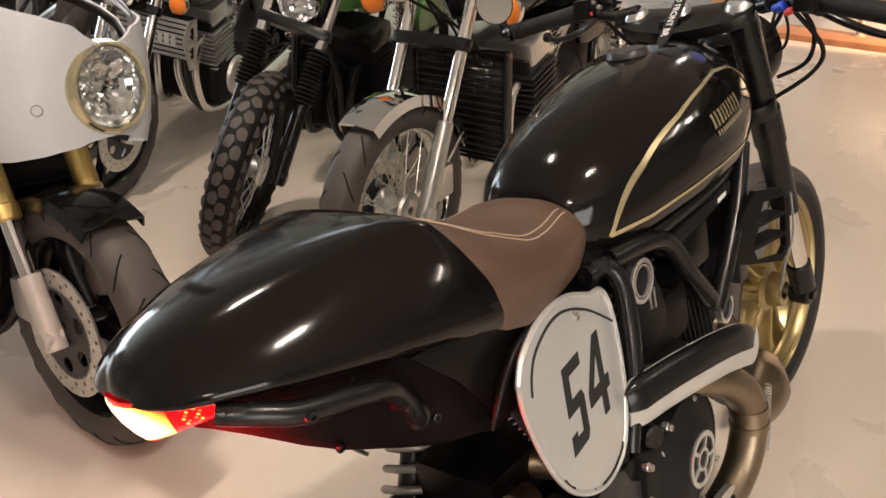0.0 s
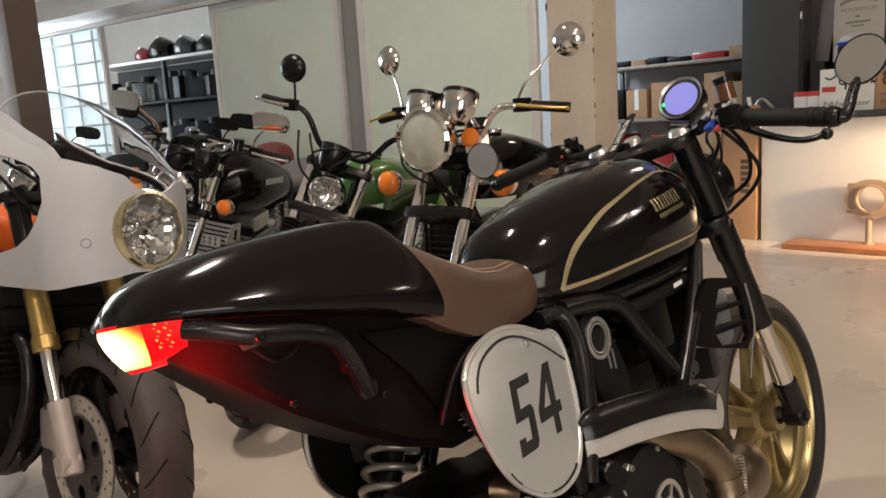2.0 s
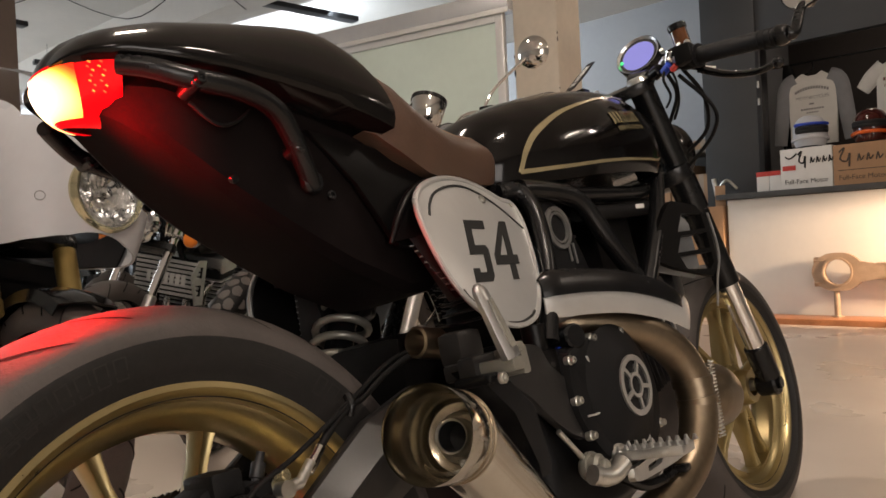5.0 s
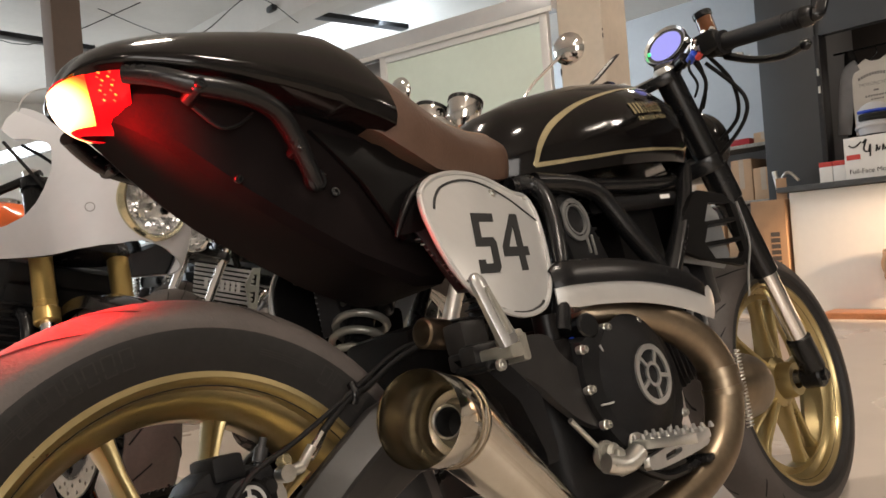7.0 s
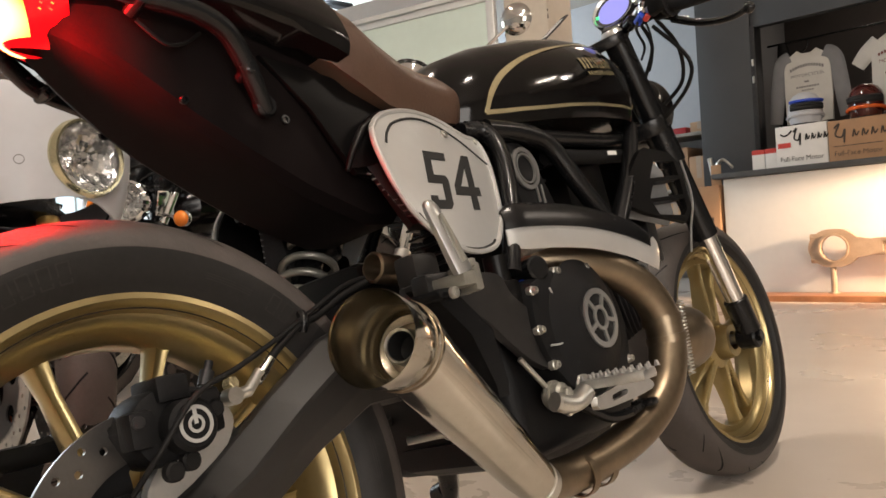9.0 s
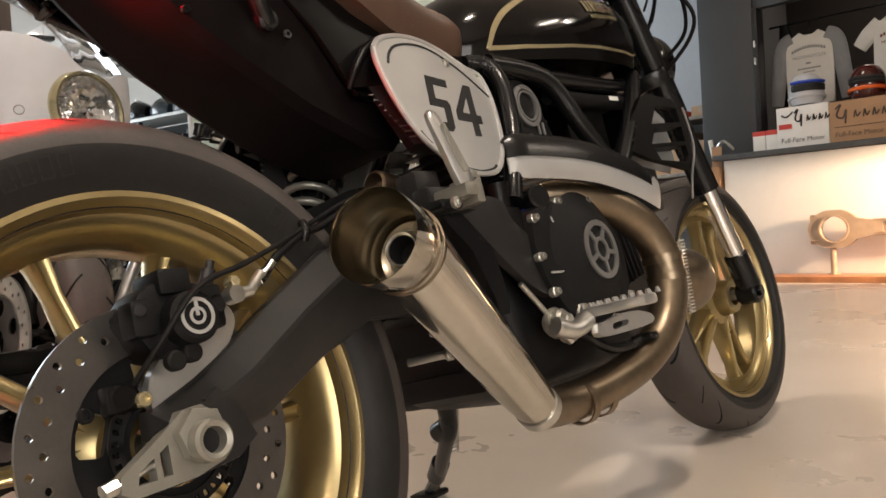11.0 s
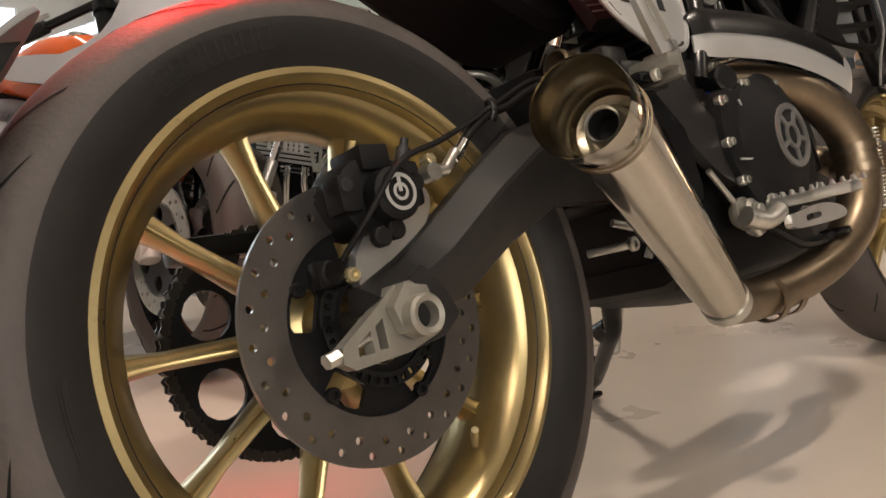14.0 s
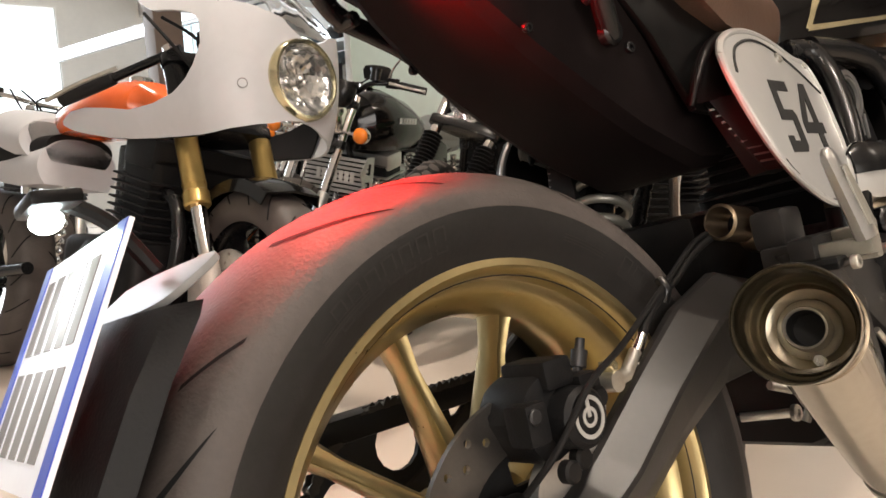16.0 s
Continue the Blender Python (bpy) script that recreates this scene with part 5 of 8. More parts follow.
part("tip_sleeve", lathe([(0.0158, -0.04), (0.0250, -0.018), (0.0255, -0.010), (0.0232, -0.008), (0.0192, -0.006), (0.0186, 0.010), (0.0172, 0.013), (0.0152, 0.011), (0.0140, -0.02)], tm, 40, close=True), STEEL, muf)
# shallow black cup that paints the shade deep in the sleeve
part("sleeve_bore", lathe([(0.0150, 0.009), (0.0142, 0.004), (0.0136, -0.016), (0.0, -0.017)], tm, 32), INKBLACK, muf)
part("baffle", lathe([(0, -0.018), (0.0158, -0.022), (0.0158, -0.026), (0, -0.026)], tm, 24), INKBLACK, muf)
for h in (0.008, 0.020):
    part("weld_ring", lathe([(0.0442, h - 0.0016), (0.0462, h - 0.0008), (0.0462, h + 0.0008), (0.0442, h + 0.0016)], tm, 48, close=True), BURNT, muf)
part("tip_screw", join(rod(tm @ V((0.004, -0.0265, -0.014)), tm @ V((0.004, -0.0265, -0.001)), 0.0048, seg=6), rod(tm @ V((0.004, -0.0265, -0.001)), tm @ V((0.004, -0.0265, 0.002)), 0.0033)), STEEL, muf)
part("muffler_joint", lathe([(0.027, -0.004), (0.030, -0.004), (0.030, 0.010), (0.027, 0.010)], mm, 32, close=True), STEEL, muf)

# heat shield over the header
hs_path = [(0.165, 0.503, 0.566), (0.180, 0.58, 0.562), (0.195, 0.66, 0.552), (0.204, 0.74, 0.534), (0.209, 0.80, 0.514), (0.211, 0.846, 0.494)]


def shield(u0, u1, r, lift, r_scale=None):
    p = smooth_path(hs_path, 6)
    loops = []
    for i, q in enumerate(p):
        f = i / (len(p) - 1)
        t = (p[min(i + 1, len(p) - 1)] - p[max(i - 1, 0)]).normalized()
        out = (V((1, 0, 0)) - t * t.x).normalized()
        up_ = out.cross(t)
        up_ = up_ if up_.z > 0 else -up_
        k = (r_scale(f) if r_scale else 1.0)
        loop = []
        for rr in (r * k + lift, r * k + lift - 0.003):
            arc = []
            for j in range(9):
                a = u0 + ((u1(f) if callable(u1) else u1) - u0) * j / 8
                arc.append(q + (rr - r * 0.6) * out * math.cos(a) + rr * up_ * math.sin(a))
            loop += arc if rr == r * k + lift else list(reversed(arc))
        loops.append(loop)
    return rings(bmesh.new(), loops)


sh1 = part("heat_shield", shield(-0.92, lambda f: ip(f, [0, 0.80, 0.92, 1], [0.05, 0.05, 1.3, 1.0]), 0.037, 0.0, lambda f: ip(f, [0, 0.08, 0.86, 0.95, 1], [0.75, 1.0, 1.0, 0.86, 0.62])), SILVERPAINT, bike, "silver and black exhaust heat shield")
part("shield_cover", shield(0.02, 2.0, 0.037, 0.0025, lambda f: ip(f, [0, 0.06, 0.74, 0.86, 0.9, 1], [0.7, 1.0, 1.0, 0.9, 0.5, 0.3])), SATIN, sh1)
part("shield_trim", shield(1.92, 2.15, 0.037, 0.0040, lambda f: ip(f, [0, 0.06, 0.74, 0.86, 0.9, 1], [0.7, 1.0, 1.0, 0.9, 0.5, 0.3])), SILVERPAINT, sh1)
part("screw", bolt((0.168, 0.56, 0.592), 0.006, 0.004, (0.5, 0, 1)), SATIN, sh1)

# ---- foot rests, hanger ----
hang = part("rider_plate", plate(round_outline([(0.30, 0.498), (0.40, 0.512), (0.456, 0.506), (0.476, 0.476), (0.545, 0.424), (0.552, 0.388), (0.535, 0.372), (0.512, 0.374), (0.477, 0.392), (0.44, 0.422), (0.41, 0.45), (0.36, 0.478), (0.30, 0.485)]), 0.014, side_m(0.160), holes=[circle(0.528, 0.406, 0.0165, 24)], bevel=0.0015), ARMBLACK, bike, "slim black rider foot bar")
part("pivot_tube", lathe([(0.0155, 0), (0.0205, 0), (0.0205, 0.018), (0.0155, 0.018)], disc_x(0.160, 0.528, 0.406), 28, close=True), ARMBLACK, hang)
part("support_block", box(0.14, 0.175, 0.300, 0.345, 0.505, 0.545, 0.008, 2), ARMBLACK, hang)
part("pipe_end", lathe([(0.015, -0.02), (0.019, -0.02), (0.019, 0.018), (0.016, 0.020), (0.015, 0.0)], Matrix.Translation((0.115, 0.312, 0.540)) @ Matrix.Rotation(radians(80), 4, "X"), 28, close=True), BURNT, hang)
part("hanger_block", join(box(0.186, 0.212, 0.272, 0.356, 0.484, 0.513, 0.006, 2), box(0.15, 0.19, 0.29, 0.345, 0.488, 0.508, 0.004)), ARMBLACK, hang)
part("bolt", bolt((0.2125, 0.338, 0.494), 0.0062, 0.005), STEEL, hang)
part("support_arm", rings(bmesh.new(), [[V((x, y + dy, z)) for x, dy in ((0.17, -w), (0.20, -w), (0.20, w), (0.17, w))] for y, z, w in ((0.30, 0.50, 0.02), (0.36, 0.44, 0.02), (0.375, 0.375, 0.012), (0.372, 0.36, 0.01))]), SATIN, hang)
blade = []
for f, w, d in ((0.0, 0.003, 0.002), (0.04, 0.0075, 0.004), (0.12, 0.0100, 0.0055), (0.5, 0.0112, 0.0065), (0.9, 0.0128, 0.0075), (1.0, 0.0125, 0.007)):
    c = V((0.243, 0.267, 0.586)).lerp(V((0.252, 0.288, 0.503)), f)
    blade.append([c + V((d * a, w * b_, 0.2 * w * b_)) for a, b_ in ((1, -0.55), (1, 0.55), (0.5, 1), (-0.5, 1), (-1, 0.55), (-1, -0.55), (-0.5, -1), (0.5, -1))])
peg = part("passenger_peg", rings(bmesh.new(), blade), SILVER, bike, "folded aluminium passenger peg", smooth=50)
# uncut groove: a darker tube on the blade gives its shade
part("peg_groove", tube([(0.2535, 0.272, 0.568), (0.2565, 0.279, 0.540), (0.2590, 0.2855, 0.514)], [0.0022, 0.0036, 0.0042], 8), CASTGREY, peg)
part("peg_clevis", join(box(0.208, 0.258, 0.280, 0.302, 0.488, 0.504, 0.004), box(0.212, 0.250, 0.308, 0.322, 0.482, 0.514, 0.004), box(0.238, 0.254, 0.296, 0.312, 0.508, 0.518, 0.003)), CASTGREY, bike)
part("bolt", bolt((0.2405, 0.276, 0.484), 0.0065, 0.006), STEEL, peg)
part("hanger_tab", box(0.185, 0.235, 0.262, 0.30, 0.480, 0.492, 0.005), SATIN, bike)
rp = part("rider_peg", box(0.190, 0.288, 0.548, 0.586, 0.332, 0.346, 0.004, m=Matrix.Translation((0, 0, 0))), SILVER, bike, "serrated aluminium rider peg")
for k in range(9):
    for y in (0.553, 0.583):
        part("peg_tooth", rod((0.192 + k * 0.0122, y + 0.004, 0.345), (0.192 + k * 0.0122, y + 0.004, 0.352), 0.0045, 0.002, 6), SILVER, rp)
part("peg_bracket", join(rod((0.160, 0.512, 0.336), (0.190, 0.512, 0.336), 0.017, bevel=0.004, seg=20), rod((0.170, 0.512, 0.336), (0.176, 0.512, 0.336), 0.021, seg=20), rod((0.189, 0.512, 0.336), (0.198, 0.512, 0.336), 0.010, bevel=0.002, seg=6)), CASTGREY, rp)
part("peg_yoke", tube([(0.188, 0.486, 0.332), (0.196, 0.515, 0.322), (0.198, 0.548, 0.330)], [0.013, 0.012, 0.014], 12), STEEL, rp)
part("peg_link", plate(round_outline([(0.545, 0.322), (0.64, 0.328), (0.70, 0.318), (0.70, 0.304), (0.60, 0.302), (0.545, 0.306)], 3), 0.010, side_m(0.205), holes=[round_outline([(0.585, 0.309), (0.625, 0.311), (0.625, 0.318), (0.585, 0.317)], 2)], bevel=0.0), SILVER, rp)
part("peg_mount", join(rod((0.15, 0.57, 0.337), (0.19, 0.57, 0.337), 0.019, bevel=0.004), rod((0.158, 0.545, 0.322), (0.178, 0.545, 0.322), 0.016, bevel=0.003)), STEEL, rp)
part("brake_pedal", join(tube([(0.175, 0.56, 0.315), (0.185, 0.61, 0.285), (0.19, 0.66, 0.28), (0.195, 0.70, 0.285)], 0.0075, 8), box(0.178, 0.215, 0.69, 0.712, 0.280, 0.291, 0.004)), SATIN, bike, "black brake pedal")
part("pedal_rod", join(rod((0.170, 0.46, 0.395), (0.172, 0.53, 0.318), 0.0038), rod((0.1715, 0.515, 0.335), (0.172, 0.54, 0.308), 0.0065)), STEEL, bike)
part("bracket", plate([(0.345, 0.465), (0.36, 0.467), (0.392, 0.40), (0.385, 0.375), (0.37, 0.378)], 0.008, side_m(0.168)), SATIN, bike)
for p in ((0.176, 0.374, 0.383), (0.176, 0.365, 0.452), (0.176, 0.36, 0.425)):
    part("bolt", bolt(p, 0.0075, 0.008), STEEL, bike)
part("master_cylinder", join(box(0.13, 0.17, 0.46, 0.505, 0.45, 0.50, 0.008), rod((0.15, 0.485, 0.50), (0.152, 0.485, 0.535), 0.017)), PLASTIC, bike)

# ---- shock on the left, guard behind it ----
part("shock_spring", spring_coil((-0.088, 0.312, 0.485), (-0.106, 0.397, 0.617), 0.038, 0.0060, 5.5, 10), CASTGREY, bike, "grey shock absorber spring")
part("shock_body", rod((-0.086, 0.302, 0.465), (-0.107, 0.402, 0.628), 0.021), SATIN, bike)
part("shock_collar", rod((-0.106, 0.397, 0.617), (-0.109, 0.414, 0.642), 0.044, bevel=0.004, seg=24), SATIN, bike)
part("exhaust_valve", tube([(0.02, 0.36, 0.52), (0.06, 0.39, 0.53), (0.10, 0.42, 0.52)], 0.022, 12), BURNT, bike)
part("inner_panel", box(-0.06, 0.08, 0.30, 0.46, 0.38, 0.56, 0.02), PLASTIC, bike)
gd = part("left_guard", plate(round_outline([(0.300, 0.705), (0.276, 0.670), (0.268, 0.630), (0.276, 0.585), (0.305, 0.545), (0.36, 0.522), (0.44, 0.53), (0.50, 0.56), (0.50, 0.68), (0.40, 0.72)]), 0.02, side_m(-0.17), bevel=0.006), PLASTIC, bike)
part("guard_edge", tube([(-0.152, 0.302, 0.710), (-0.150, 0.272, 0.672), (-0.150, 0.263, 0.630), (-0.150, 0.271, 0.582), (-0.150, 0.302, 0.540)], 0.0036, 8), SILVER, gd)

for p, q in (((0.09, 0.36, 0.36), (0.12, 0.43, 0.33)), ((0.10, 0.40, 0.31), (0.115, 0.415, 0.35)), ((0.06, 0.34, 0.33), (0.11, 0.36, 0.33)), ((0.11, 0.44, 0.29), (0.125, 0.46, 0.30))):
    part("linkage_bolt", join(rod(p, q, 0.005), bolt(q, 0.009, 0.006)), STEEL, bike)
# ---- side stand ----
part("stand_knuckle", rod((-0.115, 0.575, 0.215), (-0.145, 0.578, 0.205), 0.017, bevel=0.003), SATIN, bike)
part("stand_knuckle", rod((-0.20, 0.63, 0.15), (-0.24, 0.65, 0.12), 0.0165, bevel=0.003), SATIN, bike)
part("side_stand", join(tube([(-0.085, 0.55, 0.265), (-0.11, 0.572, 0.215), (-0.135, 0.585, 0.19), (-0.22, 0.64, 0.13), (-0.312, 0.70, 0.083)], [0.016, 0.015, 0.013, 0.012, 0.0115], 10), box(-0.345, -0.285, 0.675, 0.725, 0.073, 0.085, 0.006)), SATIN, bike, "black side stand, folded out")
part("stand_spring", spring_coil((-0.08, 0.565, 0.265), (-0.15, 0.612, 0.17), 0.008, 0.002, 14, 5), STEEL, bike)

# ---- front end, steered slightly ----
STEER_AXIS = V((0, -math.sin(radians(21.8)), math.cos(radians(21.8))))
STEER = Matrix.Translation((0, 1.112, 0.88)) @ Matrix.Rotation(radians(-4), 4, STEER_AXIS) @ Matrix.Translation((0, -1.112, -0.88))
fw, fw_m = wheel(bike, 1.436, 0.300, 0.300, 0.061, 0.231, 0.050, 10, 20, STEER, pair=8)
for s in (-1, 1):
    a, b_, c, d = (V(p) for p in ((s * 0.103, 1.166, 0.985), (s * 0.103, 1.345, 0.545), (s * 0.103, 1.405, 0.395), (s * 0.103, 1.437, 0.315)))
    fork = part("fork_tube", join(rod(STEER @ a, STEER @ a.lerp(b_, 0.46), 0.0275, seg=24), rod(STEER @ a.lerp(b_, 0.44), STEER @ a.lerp(b_, 0.62), 0.031, seg=24, bevel=0.003), rod(STEER @ a.lerp(b_, 0.6), STEER @ b_, 0.0275, seg=24)), SATIN, bike, "black upside-down fork leg")
    part("stanchion", rod(STEER @ b_, STEER @ c, 0.0215, seg=24), CHROME, fork)
    part("fork_foot", join(rod(STEER @ c, STEER @ d, 0.027, seg=20, bevel=0.004), rod(STEER @ V((s * 0.075, 1.437, 0.302)), STEER @ V((s * 0.122, 1.437, 0.302)), 0.027, seg=22, bevel=0.005)), SATIN, fork)
    part("axle_cap", rod(STEER @ V((s * 0.121, 1.437, 0.302)), STEER @ V((s * 0.13, 1.437, 0.302)), 0.014, seg=6, bevel=0.002), SATIN, fork)
    part("fork_cap", lathe([(0, 0.012), (0.018, 0.012), (0.022, 0.008), (0.026, 0)], STEER @ Matrix.Translation((s * 0.103, 1.16, 0.998)) @ Matrix.Rotation(radians(21.8), 4, "X"), 24), SILVER, fork)
part("front_axle", rod(STEER @ V((-0.12, 1.437, 0.302)), STEER @ V((0.12, 1.437, 0.302)), 0.012), STEEL, bike)
part("top_yoke", plate(round_outline([(-0.135, 0.0), (-0.10, 0.035), (0.0, 0.03), (0.10, 0.035), (0.135, 0.0), (0.10, -0.035), (0.0, -0.06), (-0.10, -0.035)]), 0.024, STEER @ Matrix.Translation((0, 1.155, 0.972)) @ Matrix.Rotation(radians(21.8), 4, "X"), bevel=0.005), SATIN, bike)
part("bottom_yoke", plate(round_outline([(-0.135, 0.0), (-0.10, 0.035), (0.0, 0.03), (0.10, 0.035), (0.135, 0.0), (0.10, -0.035), (0.0, -0.05), (-0.10, -0.035)]), 0.035, STEER @ Matrix.Translation((0, 1.235, 0.78)) @ Matrix.Rotation(radians(21.8), 4, "X"), bevel=0.006), SATIN, bike)
part("yoke_bolt", lathe([(0, 0.012), (0.014, 0.012), (0.018, 0.008), (0.02, 0)], STEER @ Matrix.Translation((0, 1.142, 1.0)) @ Matrix.Rotation(radians(21.8), 4, "X"), 20), SILVER, bike)
part("headlamp", lathe([(0, -0.07), (0.05, -0.06), (0.075, -0.03), (0.085, 0.0), (0.085, 0.035), (0.08, 0.04)], STEER @ Matrix.Translation((0, 1.36, 0.87)) @ Matrix.Rotation(-math.pi / 2, 4, "X"), 36), BLACK, bike)

# handlebar, grips, levers
for s, gi, ge, mc in ((1, (0.255, 1.130, 0.988), (0.412, 1.083, 0.947), (0.467, 1.146, 1.031)), (-1, (-0.235, 1.185, 1.020), (-0.40, 1.176, 1.000), (-0.439, 1.179, 1.067))):
    gi, ge, mc = V(gi), V(ge), V(mc)
    ax = (ge - gi).normalized()
    root = V((s * 0.115, 1.165, 1.0))
    bar = part("handlebar", tube([root, root.lerp(gi, 0.5), gi, ge], 0.0111, 12, 4), SATIN, bike, "low black handlebar")
    part("bar_clamp", rod(root - ax * 0.03, root + ax * 0.02, 0.019, bevel=0.003), SATIN, bar)
    grip = part("grip", rod(gi, ge, 0.0172, 0.0165, 20, 0.003), GLOSSRUBBER, bar, "black rubber grip")
    part("grip_flange", rod(gi - ax * 0.006, gi, 0.024, seg=20), GLOSSRUBBER, bar)
    for k in range(3):
        part("grip_ring", rod(ge - ax * (0.012 + 0.012 * k), ge - ax * (0.008 + 0.012 * k), 0.0182, seg=20), GLOSSRUBBER, grip)
    part("bar_end", rod(ge, ge + ax * 0.022, 0.0195, 0.017, 20, 0.004), SATIN, bar)
    part("switch_box", join(rod(gi - ax * 0.045, gi - ax * 0.008, 0.023, seg=14, bevel=0.005), box(-0.018, 0.018, -0.022, 0.022, -0.02, 0.02, 0.006, m=Matrix.Translation(gi - ax * 0.026 + V((0, -0.012, 0.004))))), PLASTIC, bar)
    for k, mt in enumerate((STEEL, BLUE, INKRED)):
        part("switch", ball(gi - ax * (0.018 + 0.012 * k) + V((0, -0.026, 0.012 - 0.01 * k)), 0.005, seg=8), mt, bar)
    fwd = V((0, 1, 0)) - ax * ax.y
    lv = [gi - ax * 0.03 + fwd * 0.03 + V((0, 0, -0.020)), gi + ax * 0.02 + fwd * 0.048 + V((0, 0, -0.040)), gi + ax * 0.08 + fwd * 0.052 + V((0, 0, -0.046)), ge - ax * 0.048 + fwd * 0.062 + V((0, 0, -0.034))]
    part("lever", join(tube(lv, [0.012, 0.0105, 0.0092, 0.0085], 10, 6, flat=0.7), ball(lv[-1], 0.0115, seg=10)), SATIN, bar, "black hand lever")
    part("lever_perch", rod(gi - ax * 0.05 + fwd * 0.01, gi - ax * 0.02 + fwd * 0.04 + V((0, 0, -0.012)), 0.014, bevel=0.003), MATTBLACK, bar)
    stalk = part("mirror_stalk", tube([ge + ax * 0.018, ge + ax * 0.03 + V((0, 0.012, 0.004)), ge.lerp(mc, 0.55) + V((s * 0.012, 0.01, 0)), mc + V((0, 0.012, -0.03))], [0.012, 0.0105, 0.0085, 0.007], 10), SATIN, bar)
    mface = look(mc, mc + V((-0.18, -1.0, 0.41)) if s > 0 else V((-0.1, -0.9, 1.0)))
    mh = part("mirror", lathe([(0, -0.012), (0.025, -0.011), (0.042, -0.006), (0.0465, 0.002), (0.0465, 0.005), (0.0445, 0.006)], mface @ Matrix.Diagonal((1, 1, -1, 1)), 40), SATIN, bar, "round bar-end mirror")
    part("mirror_glass", lathe([(0, -0.0045), (0.044, -0.0045), (0.0447, -0.0038)], mface, 40), MIRRORGLASS, mh)
    part("master_cylinder", join(rod(gi - ax * 0.07 + fwd * 0.03, gi - ax * 0.01 + fwd * 0.032, 0.013, bevel=0.003), box(-0.014, 0.014, -0.012, 0.012, -0.014, 0.016, 0.004, m=Matrix.Translation(gi - ax * 0.055 + fwd * 0.012 + V((0, 0, 0.016))))), SATIN, bar)
    for k in range(4):
        c_ = gi - ax * (0.03 + 0.016 * k) + V((0, -0.018 + 0.008 * (k % 2), 0.022 - 0.012 * (k % 3)))
        part("clamp_bolt", rod(c_, c_ + V((0, -0.010, 0.004)), 0.0048, seg=8, bevel=0.001), STEEL, bar)
    part("lever_adjuster", rod(gi - ax * 0.035 + fwd * 0.045 + V((0, 0, -0.018)), gi - ax * 0.01 + fwd * 0.055 + V((0, 0, -0.024)), 0.0075, seg=12, bevel=0.001), STEEL, bar)
# fluid pots, dial, cables
res = part("brake_reservoir", join(rod((0.214, 1.175, 1.035), (0.213, 1.172, 1.070), 0.017, seg=20), rod((0.2, 1.16, 1.0), (0.214, 1.175, 1.035), 0.007)), mat("amber brake fluid pot", (0.10, 0.035, 0.012), 0.15, var=0.2, coat=0.5), bike, "amber brake fluid pot")
part("reservoir_lid", rod((0.213, 1.172, 1.069), (0.2125, 1.1705, 1.083), 0.0195, seg=20, bevel=0.002), SATIN, res)
for c, d, r_, mt, nm in (((0.205, 1.135, 0.998), (0.232, 1.120, 1.004), 0.0105, SILVER, "throttle_clamp"), ((0.186, 1.140, 1.004), (0.200, 1.128, 1.022), 0.0065, CHROME, "banjo_bolt"), ((0.176, 1.130, 0.985), (0.196, 1.120, 0.992), 0.0085, BLUE, "brake_union"), ((0.198, 1.118, 0.978), (0.212, 1.112, 0.984), 0.006, INKRED, "switch_wire"), ((0.168, 1.150, 1.008), (0.186, 1.138, 1.014), 0.0075, SILVER, "clamp_cap"), ((0.222, 1.145, 1.020), (0.240, 1.132, 1.026), 0.006, STEEL, "lever_pivot"), ((0.150, 1.142, 0.992), (0.170, 1.132, 0.996), 0.014, SATIN, "ignition_switch")):
    part(nm, rod(c, d, r_, seg=12, bevel=0.0015), mt, bike)
for p_ in ([(0.19, 1.128, 0.99), (0.20, 1.12, 0.955), (0.185, 1.145, 0.92), (0.15, 1.19, 0.90)], [(0.182, 1.122, 0.985), (0.176, 1.118, 0.965), (0.17, 1.15, 0.94), (0.14, 1.19, 0.93)]):
    part("wiring", tube(p_, 0.0028, 6), RUBBER, bike)
dm = look((0.10, 1.218, 1.068), (0.13, 0.55, 1.42))
dial = part("instrument", lathe([(0, 0.05), (0.035, 0.045), (0.048, 0.025), (0.0515, -0.006), (0.050, -0.010), (0.046, -0.006)], dm, 44), SATIN, bike, "round instrument with lit violet display")
part("bezel", lathe([(0.0450, -0.0055), (0.0492, -0.0105), (0.0505, -0.008), (0.0495, -0.004)], dm, 44, close=True), SILVER, dial)
part("dial_face", lathe([(0, -0.005), (0.046, -0.005), (0.046, -0.003)], dm, 40), INKBLACK, dial)
part("display", lathe([(0, -0.0056), (0.0375, -0.0056), (0.038, -0.005)], dm, 36), DIALGLOW, dial)
part("tell_tale", ball(dm @ V((0.039, -0.004, -0.006)), 0.004, seg=8), GREENDOT, dial)
for p in (
    [(0.205, 1.16, 0.985), (0.215, 1.21, 0.93), (0.19, 1.25, 0.87), (0.13, 1.27, 0.84)], [(0.19, 1.17, 0.98), (0.225, 1.22, 0.90), (0.20, 1.24, 0.85), (0.12, 1.25, 0.80)],
    [(-0.18, 1.19, 1.0), (-0.17, 1.26, 0.94), (-0.10, 1.28, 0.86)], [(0.16, 1.19, 1.0), (0.15, 1.24, 0.96), (0.10, 1.26, 0.90)]):
    part("cable", tube(p, 0.0042, 8), RUBBER, bike)
strap_m = Matrix.Translation((0.05, 1.02, 1.014)) @ Matrix(((0, 1, 0, 0), (-0.848, 0, -0.53, 0), (-0.53, 0, 0.848, 0), (0, 0, 0, 1)))
